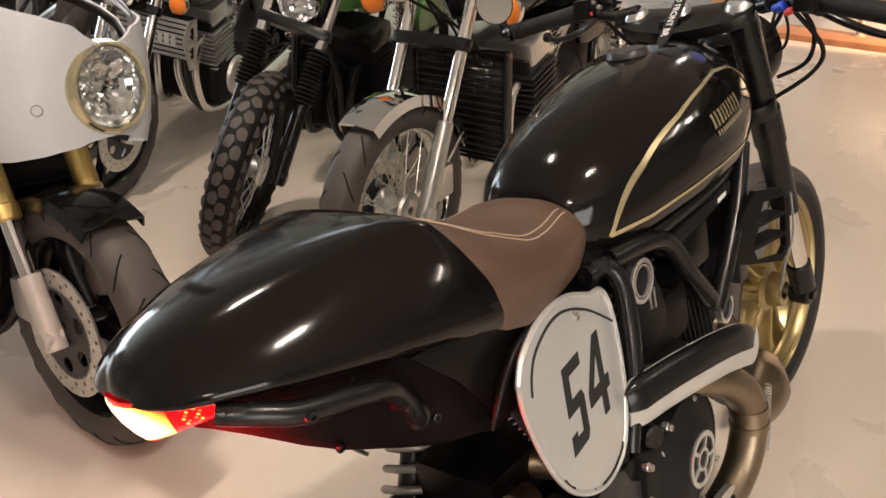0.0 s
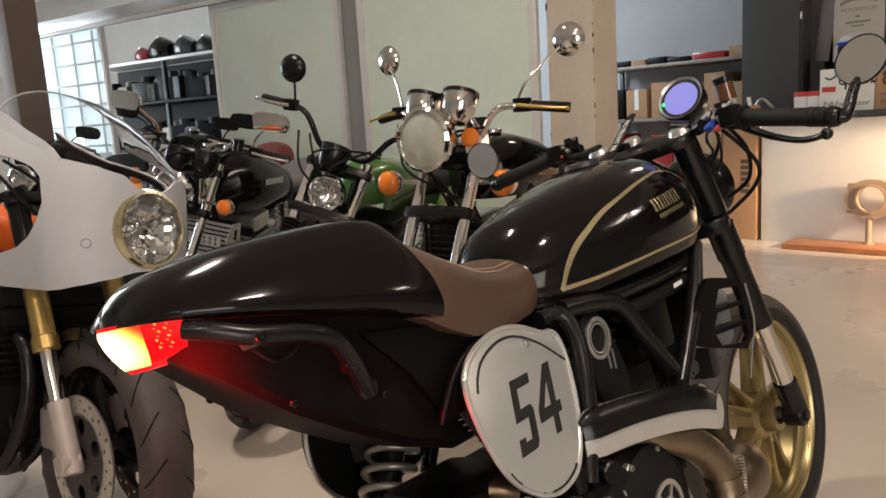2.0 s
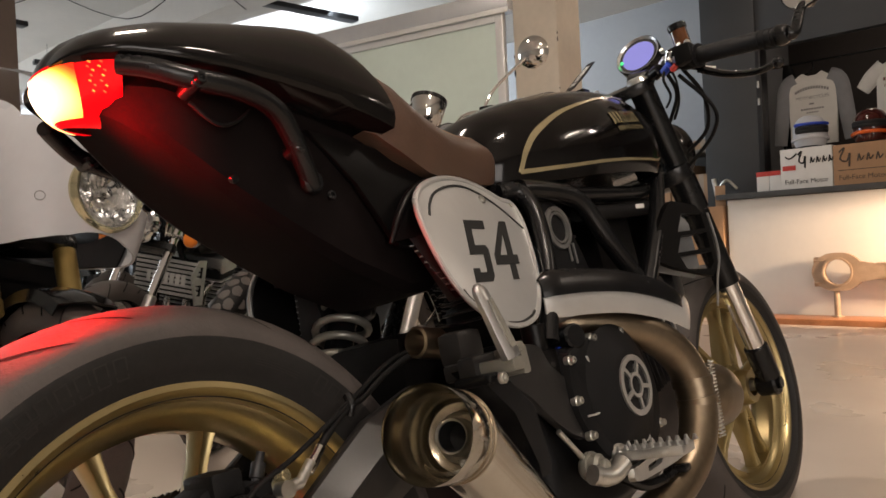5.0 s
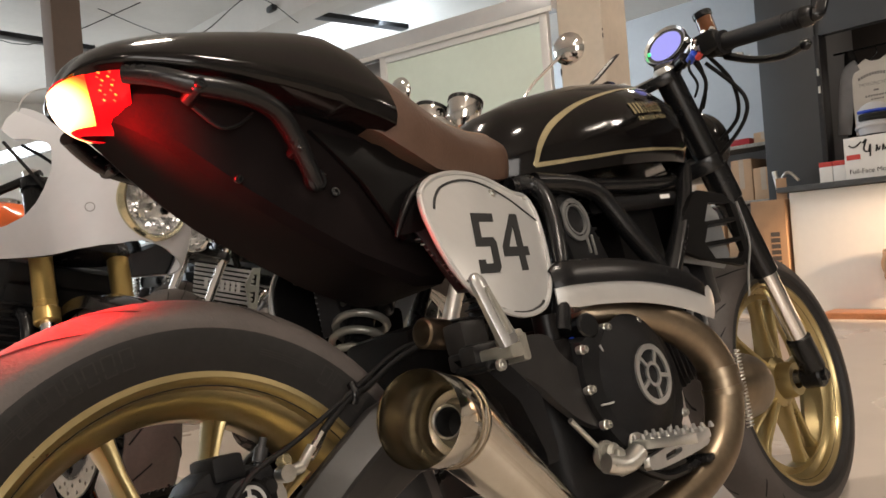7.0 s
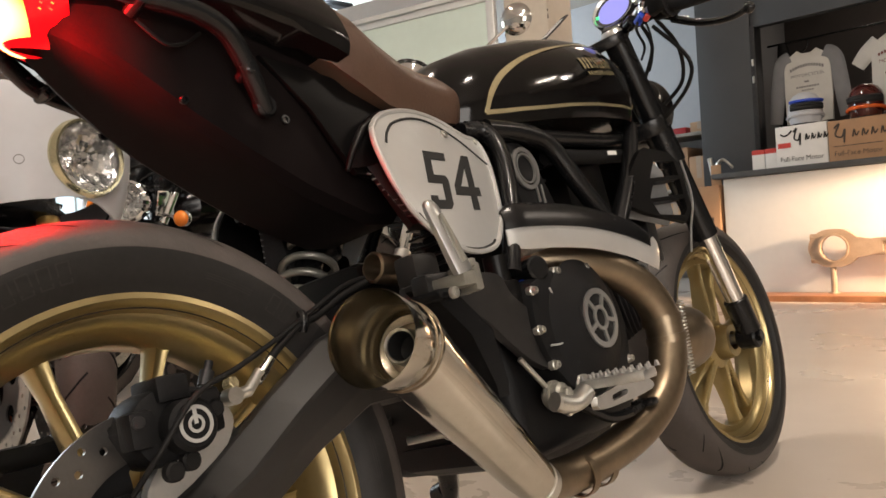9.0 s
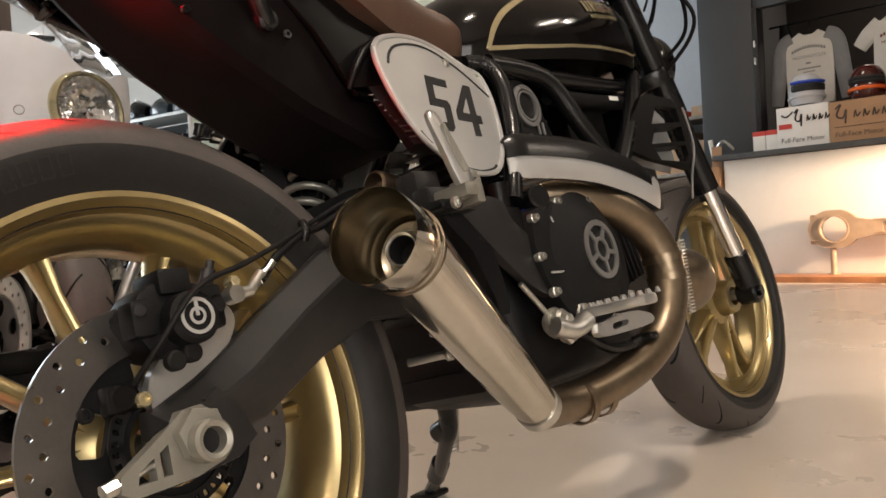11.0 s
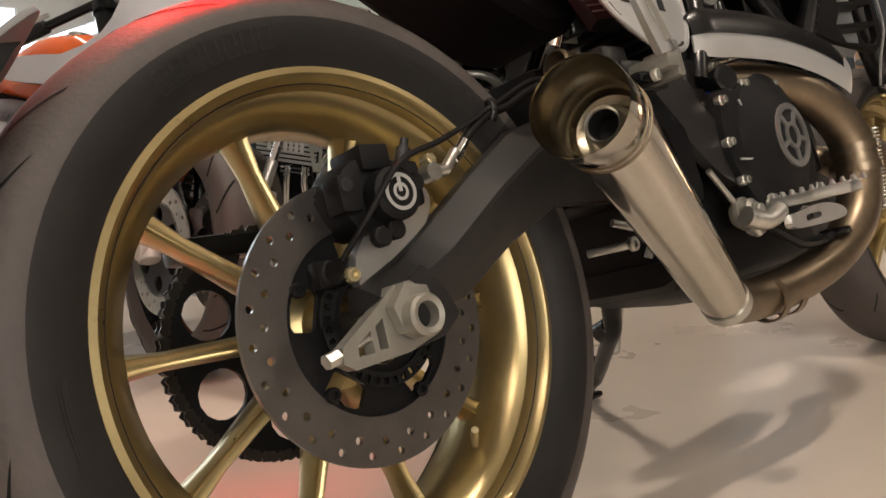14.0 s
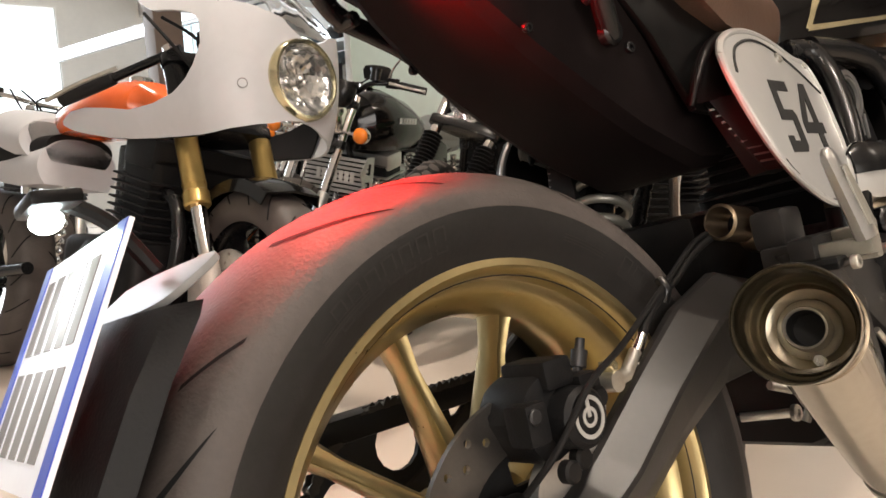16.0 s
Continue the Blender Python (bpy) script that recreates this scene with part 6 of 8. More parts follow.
strap = part("key_strap", join(plate(round_outline([(-0.07, -0.0095), (0.07, -0.0095), (0.07, 0.0095), (-0.07, 0.0095)], 2), 0.002, strap_m)), RUBBER, bike, "black key strap with white lettering")
part("strap_text", lettering("NO FRONT BR", 0.0165, strap_m @ Matrix.Translation((0.004, -0.006, 0.0024))), PAPERWHITE, strap)
part("key", box(0.005, 0.035, 1.045, 1.075, 0.985, 1.0, 0.004), SATIN, bike)

# ---- shop counter and what stands on it ----
def carton(name, x0, x1, y0, y1, z0, z1, material, label, m=N, flap=True):
    c = thing(name, m, label, "box", "boxes on the counter" if z0 > 0.9 else "")
    part("carton", box(x0, x1, y0, y1, z0, z1, 0.003), material, c)
    return c


def script_bars(c, x0, z0, w, h, y, material, seed):
    """A brand mark as plain loops and strokes."""
    r = random.Random(seed)
    part("mark", tube([(x0, y, z0 + h * 0.8), (x0 + w * 0.1, y, z0 + h), (x0 + w * 0.02, y, z0 + h * 0.45), (x0 + w * 0.14, y, z0 + h * 0.3), (x0 + w * 0.2, y, z0 + h * 0.7), (x0 + w * 0.18, y, z0)], 0.006, 6), material, c)
    for k in range(4):
        xx = x0 + w * (0.34 + 0.17 * k)
        part("mark", tube([(xx, y, z0 + h * 0.25), (xx + w * 0.03, y, z0 + h * 0.62), (xx + w * 0.06, y, z0 + h * 0.3), (xx + w * 0.12, y, z0 + h * 0.5)], 0.0045, 6), material, c)


b1 = carton("carton_box", 0.235, 0.585, 0.0, 0.30, 0.946, 1.235, PAPERWHITE, "white printed cardboard helmet box on the counter")
script_bars(b1, 0.36, 1.09, 0.24, 0.12, -0.002, INKBLACK, 1)
part("mark", box(0.25, 0.34, -0.003, -0.0005, 1.08, 1.115, 0), INKRED, b1)
part("mark", tube([(0.27, -0.001, 1.18), (0.30, -0.001, 1.165), (0.33, -0.001, 1.18), (0.35, -0.001, 1.20)], 0.006, 6), INKBLACK, b1)
FACE = Matrix.Rotation(math.pi / 2, 4, "X")
part("lettering", lettering("Full-Face Motor", 0.046, Matrix.Translation((0.41, -0.0012, 0.982)) @ FACE), INKBLACK, b1)
b2 = carton("carton_box", 0.59, 0.955, 0.0, 0.32, 0.946, 1.225, CARD, "brown printed cardboard helmet box on the counter")
script_bars(b2, 0.63, 1.07, 0.34, 0.13, -0.002, INKBROWN, 2)
part("lettering", lettering("Full-Face Motor", 0.047, Matrix.Translation((0.775, -0.0012, 0.982)) @ FACE), INKBROWN, b2)
part("print_bar", box(0.62, 0.93, -0.002, -0.0005, 1.045, 1.05, 0), INKBROWN, b2)
b3 = carton("carton_box", 0.96, 1.34, 0.0, 0.32, 0.946, 1.225, CARD, "brown cardboard helmet box with a red mark on the counter")
part("mark", box(1.08, 1.28, -0.003, -0.0005, 1.08, 1.15, 0), INKRED, b3)
part("print_bar", box(1.06, 1.30, -0.002, -0.0005, 1.04, 1.046, 0), INKBROWN, b3)
for x0, x1, z1, mt, lb in ((0.04, 0.13, 1.09, PAPERWHITE, "small white carton on the counter"), (0.135, 0.228, 1.09, PAPERWHITE, "small white carton on the counter")):
    c = carton("small_carton", x0, x1, 0.05, 0.2, 0.946, z1, mt, lb)
    part("lid", box(x0 - 0.001, x1 + 0.001, 0.048, 0.202, z1 - 0.03, z1 + 0.004, 0.002), INKRED, c, "red lid")


def helmet(x, y, z, shell, band, label, rz=0, visor=None, r=0.128):
    h = thing("helmet", N @ pose(x, y, z, 0, 0, rz), label, "helmet", "helmets on the boxes")
    sh = part("shell", lathe([(0, 0.24), (0.045, 0.235), (0.085, 0.215), (0.113, 0.18), (0.126, 0.135), (0.126, 0.09), (0.118, 0.045), (0.106, 0.012), (0.10, 0.0), (0.09, 0.004)], Matrix.Diagonal((0.92, 1.08, 1, 1)), 36), shell, h)
    part("visor_opening", join(*[tube([(0.123 * 0.92 * math.sin(a), -0.129 * 1.06 * math.cos(a), zz) for a in np.linspace(-1.05, 1.05, 15)], 0.016, 8) for zz in (0.115, 0.135)]), visor or INKBLACK, h)
    part("stripe", tube([(0.1255 * 0.92 * math.sin(a), -0.1255 * 1.08 * math.cos(a), 0.062 + 0.01 * math.cos(a)) for a in np.linspace(-2.6, 2.6, 25)], 0.013, 8, flat=1.0), band, h)
    part("neck_roll", lathe([(0.085, 0.012), (0.10, 0.0), (0.108, 0.008), (0.10, 0.018)], Matrix.Diagonal((0.92, 1.08, 1, 1)), 30, close=True), RUBBER, h)
    return h


hw = helmet(0.405, 0.14, 1.237, WHITEPAINT, WHITEPAINT, "white open helmet with a blue stripe on a box", 25)
part("peak_stripe", tube([(0.118 * math.sin(a), -0.134 * math.cos(a), 0.165) for a in np.linspace(-1.1, 1.1, 13)], 0.012, 8), BLUE, hw)
helmet(0.80, 0.15, 1.227, mat("dark red helmet paint", (0.06, 0.01, 0.008), 0.15, coat=0.6), ORANGEPAINT, "dark red helmet with orange and yellow stripes on a box", 10)
helmet(1.12, 0.15, 1.227, BLACK, BLACK, "glossy black helmet on a box", -5)


def shirt(x, sleeve, label, ink, long_sleeves):
    s = thing("t_shirt", N @ pose(x, 0.55, 1.30), label, "shirt", "shirts hung in the window")
    w, h = 0.17, 0.58
    o = [(-w, 0), (-w * 1.02, 0.25), (-w * 1.0, 0.43), (-w * 0.95, 0.50), (-0.07, h - 0.02), (-0.03, h - 0.045), (0.03, h - 0.045), (0.07, h - 0.02), (w * 0.95, 0.50), (w, 0.43), (w * 1.02, 0.25), (w, 0)]
    up = Matrix(((1, 0, 0, 0), (0, 0, -1, 0), (0, 1, 0, 0), (0, 0, 0, 1)))
    part("body", plate(o, 0.03, up, bevel=0.008), FABRICWHITE, s)
    for sd in (-1, 1):
        end = (sd * 0.26, 0.0, 0.02) if long_sleeves else (sd * 0.27, 0.0, 0.36)
        part("sleeve", tube([(sd * 0.12, -0.012, 0.515), (sd * 0.20, -0.012, 0.44), end], [0.06, 0.062, 0.05], 12, flat=0.35, up=(0, 1, 0)), sleeve, s)
    rr = random.Random(int(x * 100))
    for row, (zz, ww, hh, n) in enumerate(((0.40, 0.25, 0.022, 13), (0.355, 0.20, 0.03, 10), (0.31, 0.05, 0.012, 1), (0.27, 0.17, 0.014, 9), (0.245, 0.09, 0.01, 5))):
        if row == 1:
            part("lettering", lettering("MOTORCYCLES", 0.034, Matrix.Translation((0, -0.0312, zz)) @ Matrix.Rotation(math.pi / 2, 4, "X")), ink, s)
            continue
        for k in range(n):
            x0 = -ww / 2 + ww * k / n
            arc = 0.03 * (1 - ((x0 + ww / n / 2) / (ww / 2)) ** 2) if row == 0 else 0
            part("print_bar", box(x0, x0 + ww / n * 0.72, -0.0325, -0.0305, zz + arc, zz + arc + hh, 0), ink, s)
    part("hanger", tube([(-0.10, 0, h - 0.05), (0, 0, h + 0.0), (0.0, 0, h + 0.06)], 0.004, 6), SATIN, s)
    return s


shirt(0.315, FABRICGREY, "white cotton shirt with grey sleeves and grey print", INKGREY, True)
shirt(0.93, FABRICWHITE, "white cotton t-shirt with dark red print", mat("dark red print", (0.16, 0.03, 0.025), 0.7), False)
solid("clothes_rail", rod((0.02, 0.55, 1.945), (5.4, 0.55, 1.945), 0.008), SATIN, "black steel clothes rail inside the shop", "rail", m=N)
solid("jacket", tube([(0.13, 0.55, 1.95), (0.13, 0.66, 1.6), (0.13, 0.68, 1.25)], [0.03, 0.09, 0.10], 12, flat=0.5), RUBBER, "black jacket hung in the shop", "jacket", m=N)
pic = thing("picture", N @ pose(1.55, 2.19, 1.3), "dark framed picture on the shop wall", "picture")
part("picture_frame", box(-0.4, 0.4, -0.03, 0, 0, 0.5, 0.005), DARKGREY, pic)
part("print", box(-0.36, 0.36, -0.034, -0.0305, 0.04, 0.46, 0), GREENPAINT, pic)

# connecting rod on its wooden plinth
pl = thing("rod_display", N @ pose(0, 0, 0), "large forged connecting rod on a varnished wooden plinth", "display")
part("plinth", box(0.10, 2.05, -0.30, -0.02, 0.0, 0.042, 0.005), WOOD, pl, "red-brown wooden plinth")
UP = Matrix(((1, 0, 0, 0), (0, 0, -1, -0.075), (0, 1, 0, 0), (0, 0, 0, 1)))
outer = [(0.62 + 0.165 * math.cos(a), 0.352 + 0.135 * math.sin(a)) for a in np.linspace(0.55, 2 * math.pi - 0.55, 30)]
outer = [(x, max(0.222, min(0.482, z))) for x, z in outer]
part("big_end", plate(outer + [(0.80, 0.29), (0.92, 0.312), (0.92, 0.395), (0.80, 0.415)], 0.05, UP, holes=[circle(0.62, 0.352, 0.085, 36)], bevel=0.0), RODSTEEL, pl)
part("bore_lip", lathe([(0.085, 0.0), (0.098, 0.0), (0.098, 0.012), (0.085, 0.012)], UP @ Matrix.Translation((0.62, 0.352, 0.05)), 40, close=True), RODSTEEL, pl)
for h in (0.43, 0.275):
    part("cap_bolt", rod((0.47, -0.10, h), (0.53, -0.10, h), 0.028, seg=6), RODSTEEL, pl)
part("shank", join(box(0.86, 1.75, -0.125, -0.075, 0.385, 0.412, 0.005), box(0.86, 1.75, -0.125, -0.075, 0.300, 0.326, 0.005), box(0.86, 1.75, -0.108, -0.092, 0.32, 0.39, 0.002)), RODSTEEL, pl)
part("small_end", plate(circle(1.83, 0.355, 0.10, 36), 0.05, UP, holes=[circle(1.83, 0.355, 0.05, 28)]), RODSTEEL, pl)
for x in (0.605, 1.83):
    part("post", join(rod((x, -0.10, 0.035), (x, -0.10, 0.262), 0.02), rod((x, -0.10, 0.035), (x, -0.10, 0.05), 0.04)), RODSTEEL, pl)
solid("wall_lamp", join(rod((3.05, 0.22, 0.875), (3.05, -0.045, 0.925), 0.012), rod((3.05, -0.045, 0.925), (3.05, -0.29, 0.90), 0.012), rod((3.05, -0.29, 0.91), (2.99, -0.282, 0.835), 0.012), rod((3.06, -0.292, 0.86), (2.935, -0.275, 0.813), 0.05, seg=20)), SATIN, "small black spotlight clamped under the counter", "lamp", m=N @ pose(-0.715, -0.225, 0.055))

# cartons and tools beside the counter
tb = thing("tall_carton", N @ pose(-0.30, -0.02, 0), "tall brown cardboard box standing open", "box")
part("carton", box(-0.16, 0.10, 0.0, 0.2, 0.0, 0.86, 0.003), CARD, tb)
part("flap", box(-0.15, 0.09, -0.07, -0.065, 0.72, 0.90, 0.002, m=Matrix.Rotation(radians(-20), 4, "X") @ Matrix.Translation((0, 0.24, 0.02))), CARD, tb)
part("flap", box(0.02, 0.10, 0.06, 0.065, 0.84, 1.02, 0.002), CARD, tb)
for k in range(6):
    part("print_bar", box(-0.02, 0.05, -0.002, -0.0004, 0.36 + k * 0.045, 0.392 + k * 0.045, 0), INKBROWN, tb)
solid("grease_gun", join(tube([(-0.25, 0.10, 0.80), (-0.27, 0.10, 0.98), (-0.21, 0.10, 1.06), (-0.13, 0.10, 0.99)], 0.012, 8), rod((-0.27, 0.10, 0.86), (-0.31, 0.10, 1.08), 0.02)), STEEL, "chrome hand tool standing in the open carton", "tool", m=N)

# store shelves beyond the column
sh = thing("store_shelf", N @ pose(-2.6, 1.55, 0), "steel shelf crowded with cartons and parts", "shelf")
for x in (0.0, 2.05):
    for y in (0.0, 0.42):
        part("upright", box(x, x + 0.04, y, y + 0.04, 0, 1.52, 0.003), DARKGREY, sh)
for z in (0.35, 0.9, 1.45):
    part("board", box(0, 2.09, -0.02, 0.46, z, z + 0.035, 0.004), RUSTY, sh)
r = random.Random(11)
kinds = [(CARD, "brown cardboard carton on the store shelf"), (PLASTIC, "black plastic case on the store shelf"), (mat("blue crate", (0.05, 0.08, 0.13), 0.5), "dark blue crate on the store shelf"), (CARD, "brown cardboard carton on the store shelf"), (REDPAINT, "red tool case on the store shelf")]
for z, hmax in ((0.386, 0.42), (0.936, 0.42), (1.486, 0.10)):
    x = -2.56
    while x < -0.72:
        w = r.uniform(0.16, 0.34)
        mt, lb = r.choice(kinds)
        h = r.uniform(0.5, 1.0) * hmax
        c = thing("store_carton", N @ pose(x + w / 2, 1.58, z), lb, "box", "cartons on the store shelf")
        part("carton", box(-w / 2, w / 2, 0, 0.36, 0, h, 0.006), mt, c)
        if mt is CARD:
            part("tape", box(-0.025, 0.025, -0.001, 0.361, h * 0.3, h + 0.001, 0), PAPERWHITE if r.random() < 0.3 else STITCH, c)
        x += w + r.uniform(0.01, 0.05)

# back room shelf with fuel tanks
# added sheet, no real board: stands in for the shade deep in the shelf
solid("shelf_backing", box(-0.2, 2.4, 0.45, 0.47, 0, 1.83, 0), MATTBLACK, "dark sheet added to darken the shelf's depth", "board", m=DOOR @ pose(-6.2, 1.3, 0))
bs = thing("tank_shelf", DOOR @ pose(-6.2, 1.3, 0), "white steel shelf with spare fuel tanks", "shelf")
for x in (0, 1.2, 2.2):
    part("upright", box(x, x + 0.04, 0, 0.04, 0, 1.86, 0.003), DARKGREY, bs)
part("board", box(-0.05, 2.3, -0.03, 0.4, 1.83, 1.862, 0.004), ALUFRAME, bs)
for z in (0.4, 0.9, 1.4):
    part("board", box(-0.05, 2.3, -0.03, 0.4, z, z + 0.03, 0.004), MATTBLACK, bs)
for k, (x, mt, sz) in enumerate(((0.75, REDPAINT, 0.6), (1.08, BLACK, 0.9), (1.45, mat("blue black paint", (0.02, 0.03, 0.04), 0.25, coat=0.4), 0.8), (1.78, DARKGREY, 0.7), (2.1, BLACK, 0.85))):
    tk = thing("spare_tank", DOOR @ pose(-6.2 + x, 1.45, 1.863, 0, 0, 80), "spare painted fuel tank on the shelf", "fuel tank", "spare tanks")
    part("shell", body([-0.22 * sz, -0.2 * sz, -0.12 * sz, 0, 0.12 * sz, 0.2 * sz, 0.23 * sz], lambda y, sz=sz: (sz * ip(abs(y) / sz, [0, 0.15, 0.23], [0.15, 0.13, 0.06]), sz * ip(y / sz, [-0.22, 0, 0.23], [0.16, 0.25, 0.18]), 0.0), 18), mt, tk)
    part("cap", rod((0, 0.05, 0.235 * sz), (0, 0.05, 0.262 * sz), 0.03), CHROME, tk)
r = random.Random(5)
for k in range(60):
    z = r.choice((0.431, 0.931, 1.431))
    x = 0.1 + 0.033 * k
    s = r.uniform(0.07, 0.16)
    solid("engine_part", join(box(-s, s, -s * 0.8, s * 0.8, 0, s * 1.5, 0.02), rod((0, 0, s * 1.45), (0, 0, s * 1.9), s * 0.5)), r.choice((MATTBLACK, RUSTY, DARKGREY, PLASTIC)), "dark used engine part on the shelf", "part", "spare parts", m=DOOR @ pose(-6.2 + x, 1.48, z, 0, 0, r.uniform(0, 90)))

# ---- the other motorcycles; axes: x right, y ahead, z up, origin under the front axle ----
def spin_wheel(parent, cy, R, half, rim_r, style, rim_mat, m0=I4, knobs=False, stripe=None):
    w = new("wheel")
    w.parent = parent
    m = m0 @ Matrix.Translation((0, cy, R)) @ XAX
    top = m0 @ Matrix.Translation((0, cy, R))
    crown = []
    for k in range(9):
        a = math.pi / 2 * k / 8
        crown.append((rim_r + 0.012 + (R - rim_r - 0.012) * math.sin(a) ** 0.8, half * math.cos(a) ** 0.6))
    prof = [(rim_r - 0.008, half * 0.75)] + crown
    tyre = part("tyre", lathe(prof + [(r, -h) for r, h in reversed(prof[:-1])], m, 56), RUBBER if knobs else TREAD, w, "knobbly black tyre" if knobs else "black tyre")
    if knobs:
        me = finish("knob", plate(round_outline([(-0.021, -0.011), (0.006, -0.016), (0.021, 0.0), (0.006, 0.016), (-0.021, 0.011)], 2), 0.009, bevel=0.002), TREAD)
        for k in range(34):
            for j, f in enumerate((-0.62, -0.22, 0.22, 0.62)):
                th = 2 * math.pi * (k + 0.5 * (j % 2)) / 34
                up = V((0, math.cos(th), math.sin(th)))
                nrm = (up * (1 - abs(f) * 0.55) + V((f * 0.9, 0, 0))).normalized()
                pos = V((half * f * 1.1, 0, 0)) + up * (R - 0.006 - 0.028 * f * f * 1.6)
                q = nrm.to_track_quat("Z", "X").to_matrix().to_4x4()
                piece("knob", me, tyre, top @ Matrix.Translation(pos) @ q)
    else:
        # no cut grooves here either, only dark strips for their shade
        for k in range(18):
            for s in (-1, 1):
                pts = []
                for i in range(6):
                    u = i / 5
                    f = s * (0.12 + 0.7 * u)
                    a = math.pi / 2 * (1 - abs(f))
                    r_, h_ = rim_r + 0.012 + (R - rim_r - 0.012) * math.sin(a) ** 0.8, half * math.cos(a) ** 0.6
                    th = 2 * math.pi * (k + (0.5 if s > 0 else 0)) / 18 + 0.22 * u
                    pts.append(m @ V((r_ * math.sin(th), r_ * math.cos(th), math.copysign(h_, f))))
                part("tread_groove", tube(pts, 0.0022, 5, 2), GROOVESHADE, tyre)
    part("rim", lathe([(rim_r - 0.022, 0.0), (rim_r - 0.014, half * 0.55), (rim_r, half * 0.75), (rim_r + 0.004, half * 0.72), (rim_r, half * 0.5), (rim_r, -half * 0.5), (rim_r + 0.004, -half * 0.72), (rim_r, -half * 0.75), (rim_r - 0.014, -half * 0.55)], m, 56, close=True), rim_mat, w)
    if stripe:
        for s in (-1, 1):
            part("rim_stripe", lathe([(rim_r - 0.004, s * half * 0.74), (rim_r + 0.004, s * half * 0.79), (rim_r + 0.004, s * half * 0.83), (rim_r - 0.004, s * half * 0.80)], m, 56, close=True), stripe, w, "orange rim tape")
    hubw = 0.05
    part("hub", lathe([(0.012, hubw), (0.05, hubw), (0.055, hubw * 0.8), (0.035, hubw * 0.5), (0.035, -hubw * 0.5), (0.055, -hubw * 0.8), (0.05, -hubw), (0.012, -hubw)], m, 28, close=True), SILVER if style == "wire" else rim_mat, w)
    if style == "wire":
        for k in range(36):
            th = 2 * math.pi * k / 36
            s = 1 if k % 2 else -1
            a2 = th + (0.5 if (k // 2) % 2 else -0.5)
            part("spoke", rod(m @ V((0.048 * math.cos(a2), 0.048 * math.sin(a2), s * 0.035)), m @ V(((rim_r - 0.018) * math.cos(th), (rim_r - 0.018) * math.sin(th), 0)), 0.0022, seg=5), STEEL, w)
    else:
        for k in range(int(style)):
            th = 2 * math.pi * k / int(style)
            loops = []
            for f in (0, 0.5, 1):
                r_ = 0.04 + (rim_r - 0.055) * f
                wd = (0.022, 0.013, 0.016)[int(f * 2)]
                loops.append([top @ V((d * 0.018, r_ * math.cos(th) - u * wd * math.sin(th), r_ * math.sin(th) + u * wd * math.cos(th))) for d, u in ((-1, -0.7), (-1, 0.7), (0, 1), (1, 0.7), (1, -0.7), (0, -1))])
            part("spoke", rings(bmesh.new(), loops), rim_mat, w)
    return w


def brake_disc(parent, x, cy, cz, r, m0=I4):
    hs = [circle(rr * math.cos(2 * math.pi * (k + 0.5 * j) / 18), rr * math.sin(2 * math.pi * (k + 0.5 * j) / 18), 0.005, 7) for k in range(18) for j, rr in enumerate((r * 0.92, r * 0.80))]
    d = part("brake_disc", plate(circle(0, 0, r, 48), 0.005, m0 @ disc_x(x, cy, cz), holes=[circle(0, 0, r * 0.68, 32), *hs]), STEEL, parent, smooth=30)
    ks = [circle(r * 0.52 * math.cos(2 * math.pi * k / 6), r * 0.52 * math.sin(2 * math.pi * k / 6), r * 0.13, 10) for k in range(6)]
    part("carrier", plate(circle(0, 0, r * 0.72, 36), 0.004, m0 @ disc_x(x + 0.001, cy, cz), holes=[circle(0, 0, r * 0.2, 16), *ks]), DARKGREY, d, smooth=30)


REFLECT = mat("bright lamp reflector", (0.92, 0.91, 0.89), 0.09, metal=0.92, var=0.05)


def reflector(m, r, seed, n=32):
    """Bowl of small facets, each leaning its own way."""
    rnd = random.Random(seed)
    bm = bmesh.new()
    for a in range(n):
        for j in range(6):
            cs = []
            for k, t_ in ((j, a), (j + 1, a), (j + 1, a + 1), (j, a + 1)):
                q, th = 0.12 + 0.88 * k / 6, 2 * math.pi * (t_ + 0.5 * (j % 2)) / n
                cs.append(m @ V((r * q * math.cos(th), r * q * math.sin(th), -0.018 + 0.034 * q * q + rnd.uniform(-0.0021, 0.0021) * r / 0.08)))
            bm.faces.new([bm.verts.new(c) for c in cs])
    return join(bm, lathe([(0, -0.026), (r * 0.5, -0.018), (r * 0.95, 0.012), (r, 0.020)], m, 40))


